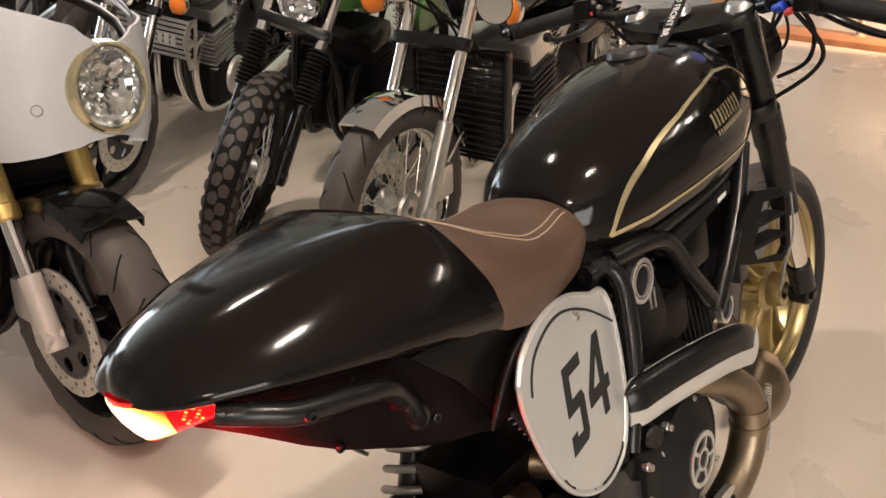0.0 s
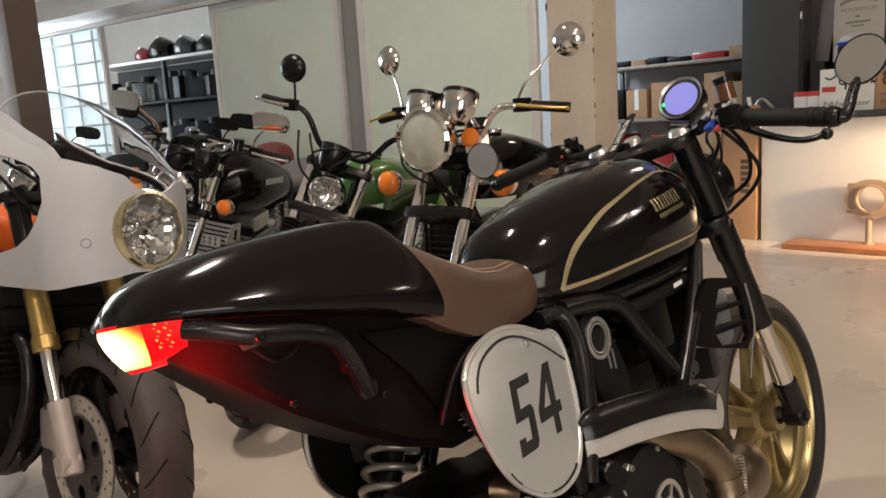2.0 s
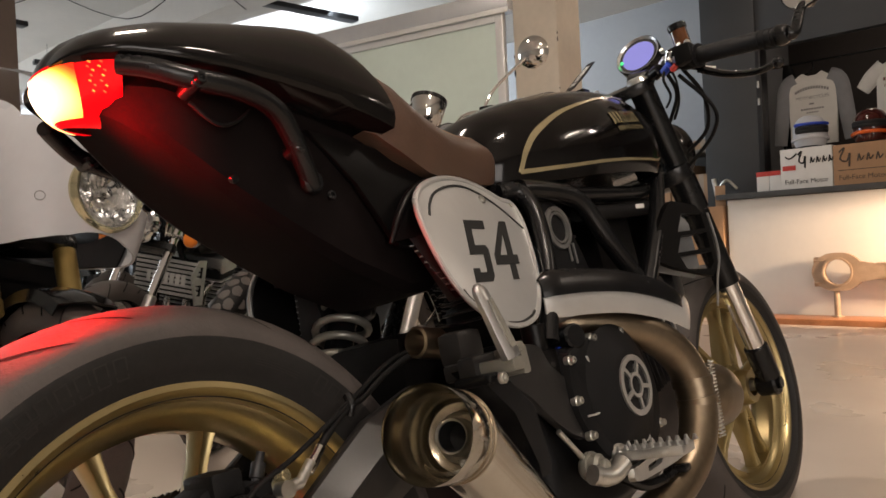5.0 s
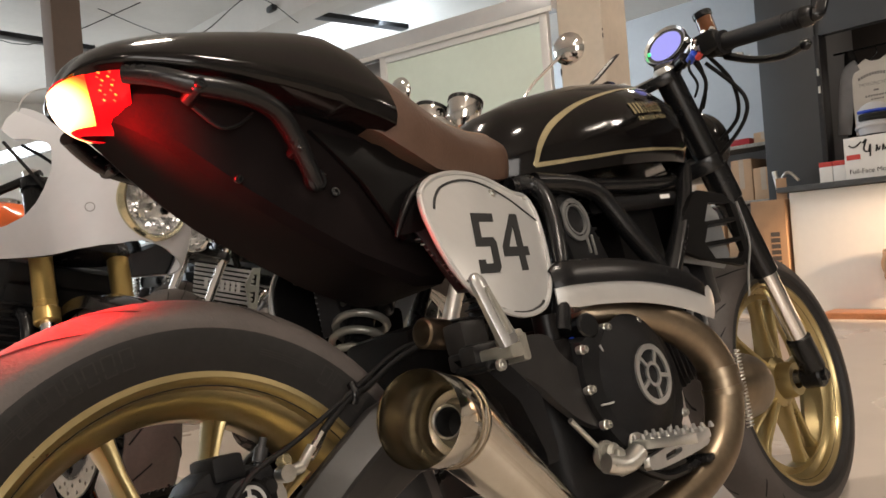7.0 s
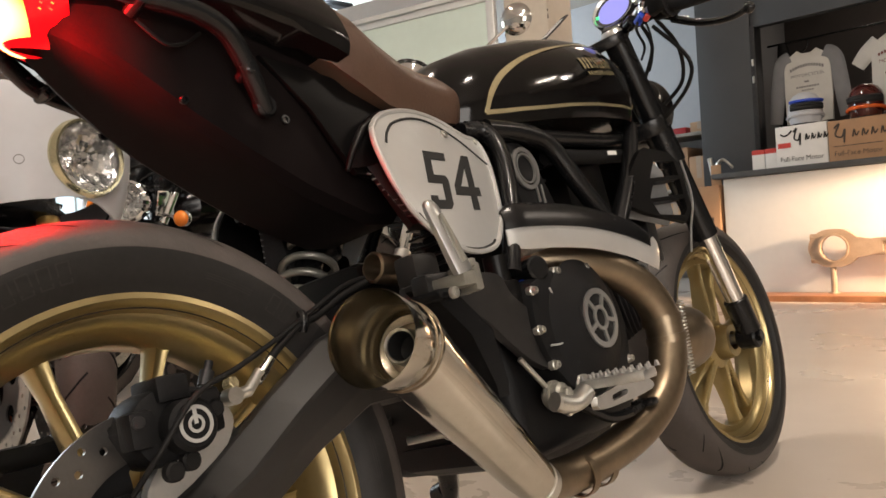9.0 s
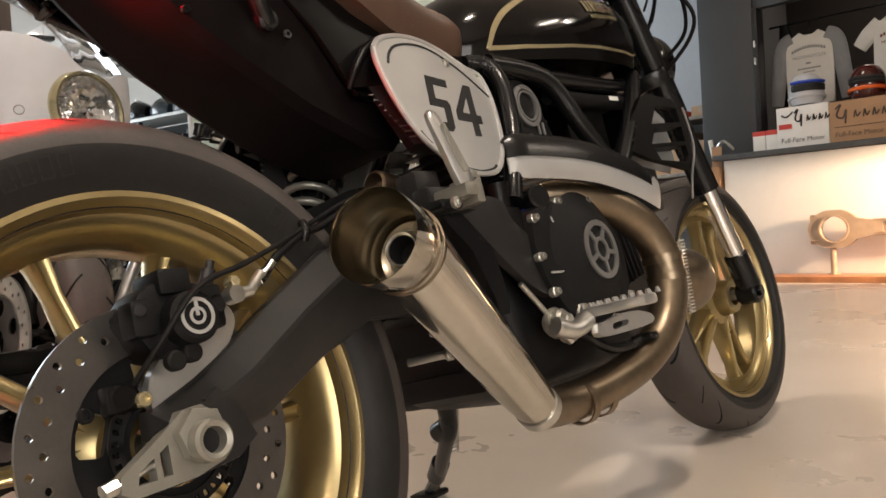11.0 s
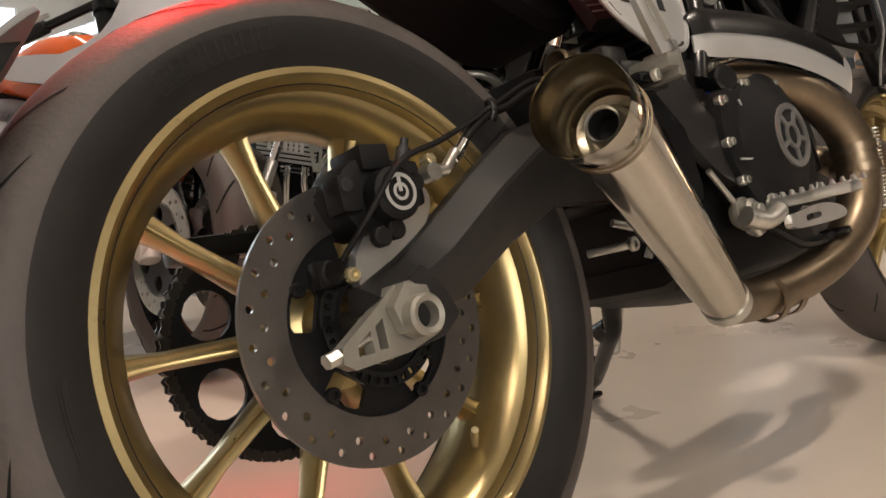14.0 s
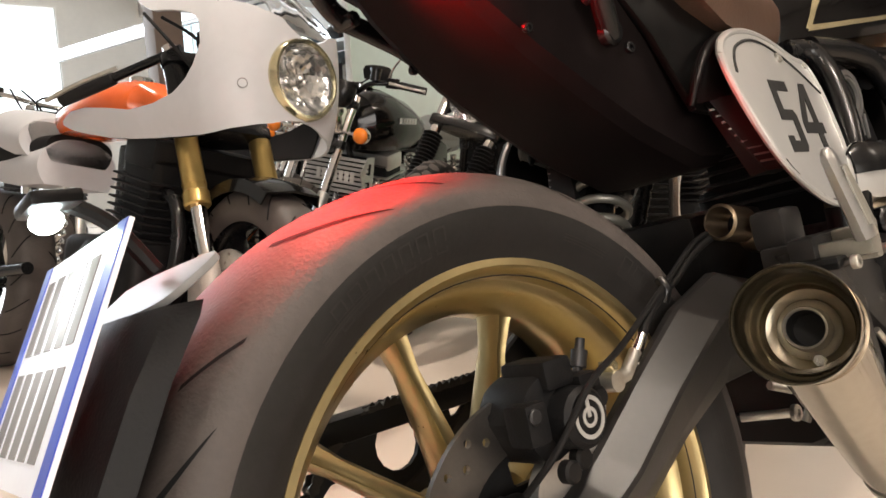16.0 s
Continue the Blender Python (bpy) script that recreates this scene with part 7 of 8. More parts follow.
def moto(name, label, m, o, group=""):
    """A roadster with the options o; returns the thing and the steering matrix."""
    b = thing(name, m, label, "motorcycle", group)
    R, half, rake, wb = o.get("R", 0.305), o.get("half", 0.055), radians(o.get("rake", 26)), o.get("wb", 1.45)
    rim_r = o.get("rim_r", 0.235)
    ax = V((0, -math.sin(rake), math.cos(rake)))
    off = o.get("off", 0.05)
    foot = V((0, 0, R))
    crown_at = foot + V((0, -off * math.cos(rake), -off * math.sin(rake))) + ax * o.get("fork", 0.62)
    ST = Matrix.Translation(crown_at) @ Matrix.Rotation(radians(o.get("steer", 0)), 4, ax) @ Matrix.Translation(-crown_at)
    at = lambda h, x=0.0, f=0.0: ST @ (foot + V((x, f, 0)) + ax * h)
    fw = spin_wheel(b, 0, R, half, rim_r, o.get("style", "6"), o.get("rim", SATIN), ST, o.get("knobs", False), o.get("stripe"))
    for s in (-1, 1):
        if o.get("disc", True) and (s > 0 or o.get("twin", True)):
            brake_disc(fw, s * (half + 0.012) - 0.002, 0, R, o.get("disc_r", 0.15), ST)
        fx = s * o.get("fx", 0.1)
        low = part("fork_slider", join(rod(at(-0.03, fx), at(o.get("slider_top", 0.27), fx), 0.027, 0.025, 18, 0.003), rod(ST @ V((fx - s * 0.02, 0, R)), ST @ V((fx + s * 0.028, 0, R)), 0.026, seg=18, bevel=0.004)), o.get("slider", SILVER), b)
        part("stanchion", rod(at(o.get("slider_top", 0.27) - 0.01, fx), at(0.72, fx), 0.0195, seg=16), o.get("stanchion", CHROME), b)
        if o.get("upper"):
            part("fork_upper", join(rod(at(0.31, fx), at(0.50, fx), 0.028, seg=20), rod(at(0.275, fx), at(0.315, fx), 0.032, seg=20, bevel=0.004), rod(at(0.33, fx), at(0.336, fx), 0.0295, seg=20)), o["upper"], b, "gold fork tube")
            part("fork_top", rod(at(0.50, fx), at(0.70, fx), 0.0255, seg=20, bevel=0.003), SATIN, b)
        if o.get("gaiter"):
            prof = []
            for k in range(13):
                prof += [(0.027, 0.25 + k * 0.0145), (0.037, 0.257 + k * 0.0145)]
            gm, _ = axis_frame(at(0, fx), at(0.5, fx))
            part("gaiter", lathe(prof + [(0.022, 0.44)], gm, 18), RUBBER, b, "black rubber fork gaiter")
        if o.get("caliper", True):
            part("caliper", box(fx - 0.02 - s * 0.012, fx + 0.02 - s * 0.012, -0.15, -0.06, R + 0.01, R + 0.11, 0.012, m=ST), o.get("cal_mat", SILVER), b)
    for h, t_ in ((0.47, 0.035), (0.66, 0.03)):
        part("yoke", plate(round_outline([(-0.13, 0), (-0.1, 0.035), (0.1, 0.035), (0.13, 0), (0.1, -0.035), (0, -0.06), (-0.1, -0.035)], 3), t_, ST @ Matrix.Translation(foot + ax * h) @ Matrix.Rotation(rake, 4, "X"), bevel=0.004), o.get("yoke", SATIN), b)
    if o.get("fender"):
        fm, a0, a1 = o["fender"]
        loops = []
        for k in range(15):
            a = radians(a0 + (a1 - a0) * k / 14)
            u = V((0, math.cos(a), math.sin(a)))
            loops.append([ST @ (foot + u * (R + 0.022 - dr) + V((x, 0, 0))) for x, dr in ((-half - 0.014, 0.035), (-half - 0.008, 0.006), (0, -0.004), (half + 0.008, 0.006), (half + 0.014, 0.035), (half + 0.010, 0.036), (half + 0.004, 0.011), (0, 0.002), (-half - 0.004, 0.011), (-half - 0.010, 0.036))])
        part("front_fender", rings(bmesh.new(), loops), fm, b)
        for s in (-1, 1):
            part("fender_stay", rod(ST @ V((s * 0.085, 0.0, R)), ST @ (foot + V((s * (half + 0.01), 0.06 * 0 + (R + 0.0) * math.cos(radians(a1 - 8)), (R) * math.sin(radians(a1 - 8))))), 0.005, seg=8), fm, b)
    # lamp and instruments
    if o.get("lamp_r"):
        lr, lh, lf = o["lamp_r"], o.get("lamp_h", 0.60), o.get("lamp_f", 0.11)
        lm = ST @ Matrix.Translation(foot + ax * lh + V((0, lf, 0))) @ Matrix.Rotation(radians(-90 - o.get("lamp_tilt", 0)), 4, "X")
        hl = part("headlamp", lathe([(0, -lr * 1.1), (lr * 0.5, -lr * 1.0), (lr * 0.85, -lr * 0.6), (lr, -0.02), (lr, 0.012)], lm, 36), o.get("lamp_shell", CHROME), b, "round headlamp")
        part("lamp_rim", lathe([(lr * 0.88, 0.016), (lr * 0.94, 0.026), (lr * 1.04, 0.018), (lr * 1.05, 0.0), (lr * 0.98, 0.002)], lm, 40, close=True), CHROME, hl)
        part("lamp_lens", lathe([(0, 0.030), (lr * 0.45, 0.027), (lr * 0.8, 0.018), (lr * 0.9, 0.012)], lm, 36), o.get("lens", CLEAR), hl, "clear ribbed lens").visible_shadow = False
        o.get("lens") or part("lamp_reflector", reflector(lm, lr * 0.9, 3), REFLECT, hl, smooth=8)
        for s in (-1, 1):
            part("lamp_ear", box(s * (lr + 0.012) - 0.004, s * (lr + 0.012) + 0.004, -0.12, 0.01, lh * 0 - 0.05, 0.06, 0.003, m=ST @ Matrix.Translation(foot + ax * lh + V((0, lf * 0.6, 0)))), o.get("lamp_shell", CHROME), b)
    for s in o.get("gauges", ()):
        gm = ST @ Matrix.Translation(o.get("gauge_at", foot + ax * 0.72 + V((0, 0.06, 0.02))) + V((s * 0.07, 0, 0))) @ Matrix.Rotation(radians(o.get("gauge_tilt", 22)), 4, "X")
        g = part("gauge", lathe([(0, -0.075), (0.03, -0.07), (0.05, -0.045), (0.056, 0.0), (0.056, 0.02)], gm, 30), o.get("gauge_mat", CHROME), b, "round clock")
        part("gauge_rim", lathe([(0.05, 0.02), (0.058, 0.018), (0.058, 0.03), (0.05, 0.032)], gm, 30, close=True), SATIN, g)
        part("gauge_glass", lathe([(0, 0.024), (0.05, 0.024), (0.05, 0.02)], gm, 24), INKBLACK, g)
    # handlebar
    bw, bh, bb = o.get("bar", (0.36, 0.10, -0.10))
    c0 = foot + ax * 0.70
    for s in (() if o.get("faired") else (-1, 1)):
        pts = [c0 + V((0.0, -0.02, 0.03)), c0 + V((s * 0.09, -0.01, 0.035)), c0 + V((s * 0.17, 0.0, bh)), c0 + V((s * 0.26, bb * 0.5, bh + 0.01)), c0 + V((s * bw, bb, bh - 0.005))]
        pts = [ST @ p for p in pts]
        part("handlebar", tube(pts, 0.0112, 10, 5), o.get("bar_mat", CHROME), b)
        d = (pts[-1] - pts[-2]).normalized()
        g0 = pts[-1] - d * 0.12
        part("grip", rod(g0, pts[-1], 0.0168, seg=14, bevel=0.003), o.get("grip", GLOSSRUBBER), b)
        part("switch_box", box(-0.025, 0.025, -0.02, 0.02, -0.022, 0.022, 0.006, m=Matrix.Translation(g0 - d * 0.03)), PLASTIC, b)
        fwd = ST.to_3x3() @ V((0, 1, 0))
        part("lever", join(tube([g0 - d * 0.03 + fwd * 0.03, g0 + d * 0.04 + fwd * 0.055, pts[-1] + d * 0.01 + fwd * 0.05], [0.007, 0.006, 0.005], 8), ball(pts[-1] + d * 0.012 + fwd * 0.05, 0.008, seg=8)), o.get("lever", STEEL), b)
        mi = o.get("mirror")
        if mi:
            kind, mx, my, mz, mt = mi
            base = g0 - d * 0.05
            mc = ST @ (c0 + V((s * mx, my, mz)))
            part("mirror_stalk", tube([base, base.lerp(mc, 0.25) + V((0, 0, 0.03)), mc], 0.0048, 8), mt, b)
            bk = look(mc, mc + ST.to_3x3() @ V((-s * 0.12, -1, 0.0)))
            if kind == "round":
                mh = part("mirror", lathe([(0, 0.022), (0.03, 0.018), (0.048, 0.008), (0.053, -0.002), (0.052, -0.006)], bk, 30), mt, b, "round mirror")
                part("mirror_glass", lathe([(0, -0.004), (0.0505, -0.004), (0.051, -0.002)], bk, 30), MIRRORGLASS, mh)
            else:
                mh = part("mirror", plate(round_outline([(-0.07, -0.035), (0.07, -0.035), (0.07, 0.035), (-0.07, 0.035)], 3), 0.022, bk, bevel=0.006), mt, b, "rectangular mirror")
                part("mirror_glass", box(-0.06, 0.06, -0.03, 0.03, -0.002, 0.0, 0, m=bk), MIRRORGLASS, mh)
    if o.get("pot"):
        part("brake_reservoir", join(rod(ST @ (c0 + V((o.get("pot_x", -0.20), 0.02, bh + 0.015))), ST @ (c0 + V((o.get("pot_x", -0.20), 0.015, bh + 0.055))), 0.022, seg=16)), AMBER if o["pot"] == 2 else SATIN, b)
        part("reservoir_lid", rod(ST @ (c0 + V((o.get("pot_x", -0.20), 0.015, bh + 0.055))), ST @ (c0 + V((o.get("pot_x", -0.20), 0.015, bh + 0.067))), 0.025, seg=16), SATIN, b)
    # indicators
    if o.get("indicator"):
        ix, iy, ih, ir = o["indicator"]
        for s in (-1, 1):
            c = ST @ (foot + ax * ih + V((s * ix, iy, 0)))
            part("indicator_stem", rod(ST @ (foot + ax * ih + V((s * 0.10, iy - 0.03, 0))), c, 0.009, seg=10), CHROME, b)
            part("indicator", join(ball(c + ST.to_3x3() @ V((0, 0.018, 0)), ir, 1, 0.6, 1, 18), ), AMBER, b, "amber indicator")
            part("indicator_shell", ball(c - ST.to_3x3() @ V((0, 0.006, 0)), ir * 0.98, 1, 0.7, 1, 18), o.get("ind_shell", CHROME), b)
    # tank, seat, tail
    ty0, ty1, tw, tt, tb = o.get("tank", (-0.98, -0.42, 0.15, 0.98, 0.76))
    tl = ty1 - ty0
    part("fuel_tank", body([ty0 + tl * f for f in (0, 0.02, 0.08, 0.2, 0.35, 0.5, 0.65, 0.8, 0.92, 0.98, 1.0)],
                           lambda y: (tw * ip((y - ty0) / tl, [0, 0.08, 0.3, 0.7, 0.92, 1], [0.45, 0.7, 0.88, 1.0, 0.8, 0.35]), tb + (tt - tb) * ip((y - ty0) / tl, [0, 0.08, 0.35, 0.7, 0.92, 1], [0.45, 0.66, 0.86, 1.0, 0.88, 0.6]), tb), 22, p=2.6, belly=0.4), o.get("tank_mat", BLACK), b, o.get("tank_label", ""))
    part("tank_cap", rod((0, ty1 - tl * 0.3, tt - 0.006), (0, ty1 - tl * 0.3, tt + 0.012), 0.035, bevel=0.004), CHROME, b)
    if o.get("tank_mark"):
        for s in (-1, 1):
            for k in range(6):
                part("tank_mark", box(s * tw * 0.985 - 0.002, s * tw * 0.985 + 0.002, ty0 + tl * (0.42 + 0.045 * k), ty0 + tl * (0.45 + 0.045 * k), tb + (tt - tb) * 0.46, tb + (tt - tb) * 0.56, 0), SILVERPAINT, b)
    sy0, sy1, sw, sh_, hump = o.get("seat", (-1.62, -0.94, 0.13, 0.82, 0.06))
    part("seat", body([sy0 + (sy1 - sy0) * f for f in (0, 0.03, 0.12, 0.3, 0.5, 0.7, 0.88, 0.97, 1)],
                      lambda y: (sw * ip((y - sy0) / (sy1 - sy0), [0, 0.1, 0.4, 1], [0.6, 0.95, 1.0, 0.75]), sh_ + hump * ip((y - sy0) / (sy1 - sy0), [0, 0.1, 0.35, 0.6, 1], [0.6, 1.0, 0.9, 0.1, 0.25]), sh_ - 0.09), 16, p=3, q=2.2, belly=0.5), o.get("seat_mat", RUBBER), b)
    part("tail", body([sy0 - 0.16, sy0 - 0.14, sy0 - 0.05, sy0 + 0.1, sy0 + 0.3, sy0 + 0.5], lambda y: (sw * ip(y - sy0, [-0.16, 0, 0.5], [0.35, 0.8, 0.9]), sh_ + 0.03 - 0.06 * (y > sy0) + 0.02 * ip(y - sy0, [-0.16, 0], [0, 1]), sh_ - 0.16 + 0.08 * ip(y - sy0, [-0.16, 0.2], [1, 0])), 14), o.get("tail_mat", o.get("tank_mat", BLACK)), b)
    # engine
    ey = o.get("ey", -0.5 * wb + 0.02)
    en = part("engine", join(box(-0.19, 0.19, ey - 0.2, ey + 0.17, 0.26, 0.47, 0.04, 3), box(-0.21, 0.21, ey - 0.08, ey + 0.06, 0.30, 0.42, 0.03, 3)), o.get("engine", DARKGREY), b)
    cy0 = Matrix.Translation((0, ey + 0.08, 0.44)) @ Matrix.Rotation(radians(-12), 4, "X")
    part("cylinder_block", box(-0.17, 0.17, -0.07, 0.07, 0, 0.24, 0.01, m=cy0), o.get("engine", DARKGREY), en)
    for k in range(9):
        part("fin", box(-0.185, 0.185, -0.088, 0.088, 0.01 + k * 0.02, 0.016 + k * 0.02, 0.003, m=cy0), o.get("fin", o.get("engine", DARKGREY)), en)
    part("head_cover", box(-0.18, 0.18, -0.07, 0.07, 0.20, 0.28, 0.02, m=cy0), o.get("head", o.get("engine", DARKGREY)), en)
    for s in (-1, 1):
        part("side_cover", lathe([(0, 0.03), (0.06, 0.028), (0.085, 0.015), (0.09, 0)], Matrix.Translation((s * 0.19, ey, 0.37)) @ Matrix.Rotation(s * math.pi / 2, 4, "Y"), 28), o.get("head", SILVER), en)
        for x in (0.05, 0.13):
            part("exhaust_pipe", tube([(s * x, ey + 0.16, 0.58), (s * x, ey + 0.24, 0.54), (s * x, ey + 0.25, 0.40), (s * (x * 0.7 + 0.05), ey + 0.16, 0.24), (s * 0.13, ey - 0.12, 0.20)], 0.018, 10), o.get("pipe", CHROME), b)
        o.get("bare") or part("muffler", rod((s * 0.14, ey - 0.12, 0.20), (s * 0.20, -wb - 0.12, 0.36), 0.032, 0.048, 20, 0.008), o.get("pipe", CHROME), b)
        o.get("bare") or part("carburettor", tube([(s * 0.07, ey - 0.02, 0.60), (s * 0.07, ey - 0.14, 0.61)], 0.03, 10), SILVER, b)
        part("frame_tube", tube([(s * 0.03, -0.33, 0.80), (s * 0.09, -0.42, 0.55), (s * 0.12, ey + 0.22, 0.28), (s * 0.13, ey, 0.22)] + ([] if o.get("bare") else [(s * 0.13, -wb + 0.36, 0.27), (s * 0.12, -wb + 0.30, 0.60), (s * 0.10, -wb + 0.1, 0.72)]), 0.015, 10), o.get("frame_mat", SATIN), b)
        part("shock", join(spring_coil((s * 0.15, -wb + 0.03, 0.36), (s * 0.14, -wb + 0.12, 0.66), 0.03, 0.006, 9, 6), rod((s * 0.15, -wb + 0.03, 0.34), (s * 0.14, -wb + 0.12, 0.68), 0.018)), CHROME, b)
        part("swing_tube", tube([(s * 0.10, -wb + 0.44, 0.36), (s * 0.12, -wb, 0.31)], 0.02, 10), SATIN, b)
        o.get("bare") or part("side_panel", plate(round_outline([(-wb + 0.2, 0.60), (-wb + 0.48, 0.60), (-wb + 0.46, 0.76), (-wb + 0.24, 0.74)], 3), 0.02, side_m(s * 0.135 - 0.01), bevel=0.005), o.get("tank_mat", BLACK), b)
    if o.get("cooler"):
        cm, cz = o["cooler"]
        oc = part("oil_cooler", box(-0.17, 0.17, -0.40, -0.36, cz - 0.09, cz + 0.09, 0.006), SATIN, b)
        for k in range(7):
            part("cooler_mark", box(-0.10 + k * 0.03, -0.08 + k * 0.03, -0.349, -0.345, cz - 0.03, cz + 0.02, 0), PAPERWHITE, oc)
        part("cooler_bracket", plate([(-0.36, cz - 0.10), (-0.30, cz - 0.10), (-0.25, cz + 0.03), (-0.30, cz + 0.10), (-0.36, cz + 0.10)], 0.005, side_m(-0.19), holes=[[(-0.34, cz - 0.06), (-0.31, cz - 0.06), (-0.29, cz - 0.01), (-0.34, cz - 0.01)], [(-0.34, cz + 0.02), (-0.29, cz + 0.02), (-0.31, cz + 0.07), (-0.34, cz + 0.07)]]), SILVER, oc)
        for k in range(8):
            part("slat", box(-0.165, 0.165, -0.358, -0.350, cz - 0.08 + k * 0.021, cz - 0.066 + k * 0.021, 0.002), cm, oc)
    if o.get("radiator"):
        rd = part("radiator", box(-0.16, 0.16, -0.42, -0.37, 0.36, 0.70, 0.01), SATIN, b)
        part("guard", tube([(-0.165, -0.36, 0.70), (0.165, -0.36, 0.70), (0.165, -0.36, 0.36), (-0.165, -0.36, 0.36), (-0.165, -0.36, 0.70)], 0.008, 8, 1), SATIN, rd)
        for k in range(14):
            part("fin", box(-0.15, 0.15, -0.368, -0.364, 0.375 + k * 0.023, 0.380 + k * 0.023, 0), DARKGREY, rd)
    spin_wheel(b, -wb, 0.31, half + 0.012, 0.222, o.get("rear_style", o.get("style", "6")), o.get("rim", SATIN))
    part("side_stand", tube([(-0.12, -wb + 0.6, 0.25), (-0.2, -wb + 0.65, 0.12), (-0.25, -wb + 0.68, 0.065)], 0.011, 8), SATIN, b)
    for k in range(4):
        rr = random.Random(k)
        part("cable", tube([ST @ (c0 + V((rr.uniform(-0.2, 0.2), 0.03, 0.08))), ST @ (c0 + V((rr.uniform(-0.12, 0.12), 0.12, rr.uniform(-0.05, 0.06)))), ST @ (c0 + V((rr.uniform(-0.06, 0.06), 0.03, -0.16))), V((rr.uniform(-0.06, 0.06), -0.38, 0.66))], 0.0045, 7), RUBBER, b)
    return b, ST, at


def ride(x, y, heading, lean):
    """Pose of a parked bike: front contact, compass angle of its nose, degrees it leans to its left."""
    return Matrix.Translation((x, y, 0)) @ Matrix.Rotation(radians(heading - 90), 4, "Z") @ Matrix.Rotation(radians(-lean), 4, "Y")


# chrome roadster
chrome_bike, _, _ = moto("chrome_motorcycle", "classic chrome roadster with a large round headlamp and black tank", ride(-0.975, 1.22, -83.4, 0), dict(
    R=0.318, half=0.05, rim_r=0.246, style="wire", rim=CHROME, rake=27, fork=0.66, slider=SILVER, disc_r=0.13, twin=False, fender=(CHROME, 62, 160), lamp_r=0.098, lamp_h=0.76, lamp_f=0.175,
    lens=FLUTED, pot_x=0.035, gauge_at=V((-0.022, -0.235, 1.105)), gauges=(-1, 1), bar=(0.38, 0.13, -0.10), mirror=("round", 0.36, -0.14, 0.335, CHROME), pot=1, indicator=(0.225, 0.01, 0.598, 0.042), tank=(-0.96, -0.40, 0.14, 1.0, 0.78), tank_mat=BLACK,
    seat=(-1.6, -0.92, 0.13, 0.82, 0.03), engine=DARKGREY, head=SILVER, radiator=True, lever=GOLDFORK, grip=RUBBER), "parked motorcycles")

part("side_reflector", lathe([(0, 0.012), (0.022, 0.010), (0.029, 0.004), (0.030, 0.0), (0.028, -0.012), (0, -0.014)], Matrix.Translation((-0.128, -0.225, 0.995)) @ Matrix.Rotation(radians(-80), 4, "X"), 24), AMBER, chrome_bike, "amber side reflector")

# trail bike with gaiters
moto("trail_motorcycle", "green scrambler with black fork gaiters and knobbly tyres", ride(-1.66, 1.15, -75.5, 10), dict(
    R=0.325, half=0.052, rim_r=0.245, style="wire", rim=SATIN, rake=30, fork=0.66, slider=SATIN, gaiter=True, knobs=True, steer=20, disc_r=0.13, twin=False, lamp_r=0.066, lamp_h=0.585, lamp_f=0.05,
    lamp_shell=SATIN, gauges=(0.3,), gauge_mat=SATIN, bar=(0.40, 0.14, -0.12), bar_mat=SATIN, mirror=("round", 0.27, -0.02, 0.29, SATIN), pot=2, tank=(-0.95, -0.45, 0.115, 0.94, 0.76), tank_mat=GREENPAINT,
    tank_label="green painted fuel tank", seat=(-1.6, -0.92, 0.13, 0.84, 0.02), engine=MATTBLACK, head=SATIN, pipe=SATIN), "parked motorcycles")

# big black roadster
moto("black_roadster", "black four-cylinder roadster with grey tail and slatted oil cooler", ride(-2.46, 1.09, -65, 11), dict(
    R=0.30, half=0.06, style="5", rim=SATIN, rake=25, fork=0.62, lamp_r=0.085, lamp_h=0.60, lamp_f=0.13, lamp_shell=CHROME, gauges=(-1, 1), gauge_mat=SATIN, bar=(0.38, 0.08, -0.12), bar_mat=SATIN,
    mirror=("rect", 0.36, 0.03, 0.24, CHROME), pot=1, indicator=(0.22, 0.05, 0.55, 0.034), tank=(-1.0, -0.36, 0.19, 1.0, 0.72), tank_mat=BLACK, tank_mark=True, seat=(-1.6, -0.92, 0.14, 0.84, 0.05),
    seat_mat=GREYPLASTIC, tail_mat=GREYPLASTIC, engine=MATTBLACK, fin=SILVER, head=SILVER, pipe=CHROME, cooler=(SILVERPAINT, 0.60)), "parked motorcycles")

# bike behind with a wine-red seat, and others deeper in the row
moto("red_seat_motorcycle", "dark roadster with a wine-red seat parked in the row", ride(-3.35, 1.55, -62, 10), dict(
    R=0.31, half=0.055, style="wire", rim=CHROME, lamp_r=0.09, gauges=(-1, 1), bar=(0.36, 0.1, -0.1), mirror=("rect", 0.36, 0.0, 0.25, SATIN), tank=(-0.98, -0.38, 0.16, 1.0, 0.74), tank_mat=mat("wine red paint", (0.07, 0.01, 0.012), 0.2, coat=0.5),
    seat=(-1.62, -0.92, 0.14, 0.88, 0.10), seat_mat=WINE, tail_mat=REDPAINT, indicator=(0.22, 0.05, 0.55, 0.034)), "parked motorcycles")
for bx, by, bh in ((-4.15, 1.95, -58), (-4.9, 1.35, -55)):
    moto("dark_motorcycle", "black roadster parked deep in the row", ride(bx, by, bh, 10), dict(
        R=0.31, half=0.055, style="6", rim=SATIN, lamp_r=0.09, lamp_shell=SATIN, gauges=(-1, 1), gauge_mat=SATIN, bar=(0.36, 0.12, -0.1), bar_mat=SATIN, mirror=("rect", 0.36, 0.0, 0.25, SATIN), tank=(-0.98, -0.38, 0.18, 1.10, 0.80), tank_mat=BLACK,
        seat=(-1.62, -0.92, 0.14, 0.88, 0.06), seat_mat=RUBBER, indicator=(0.22, 0.05, 0.55, 0.034)), "parked motorcycles")
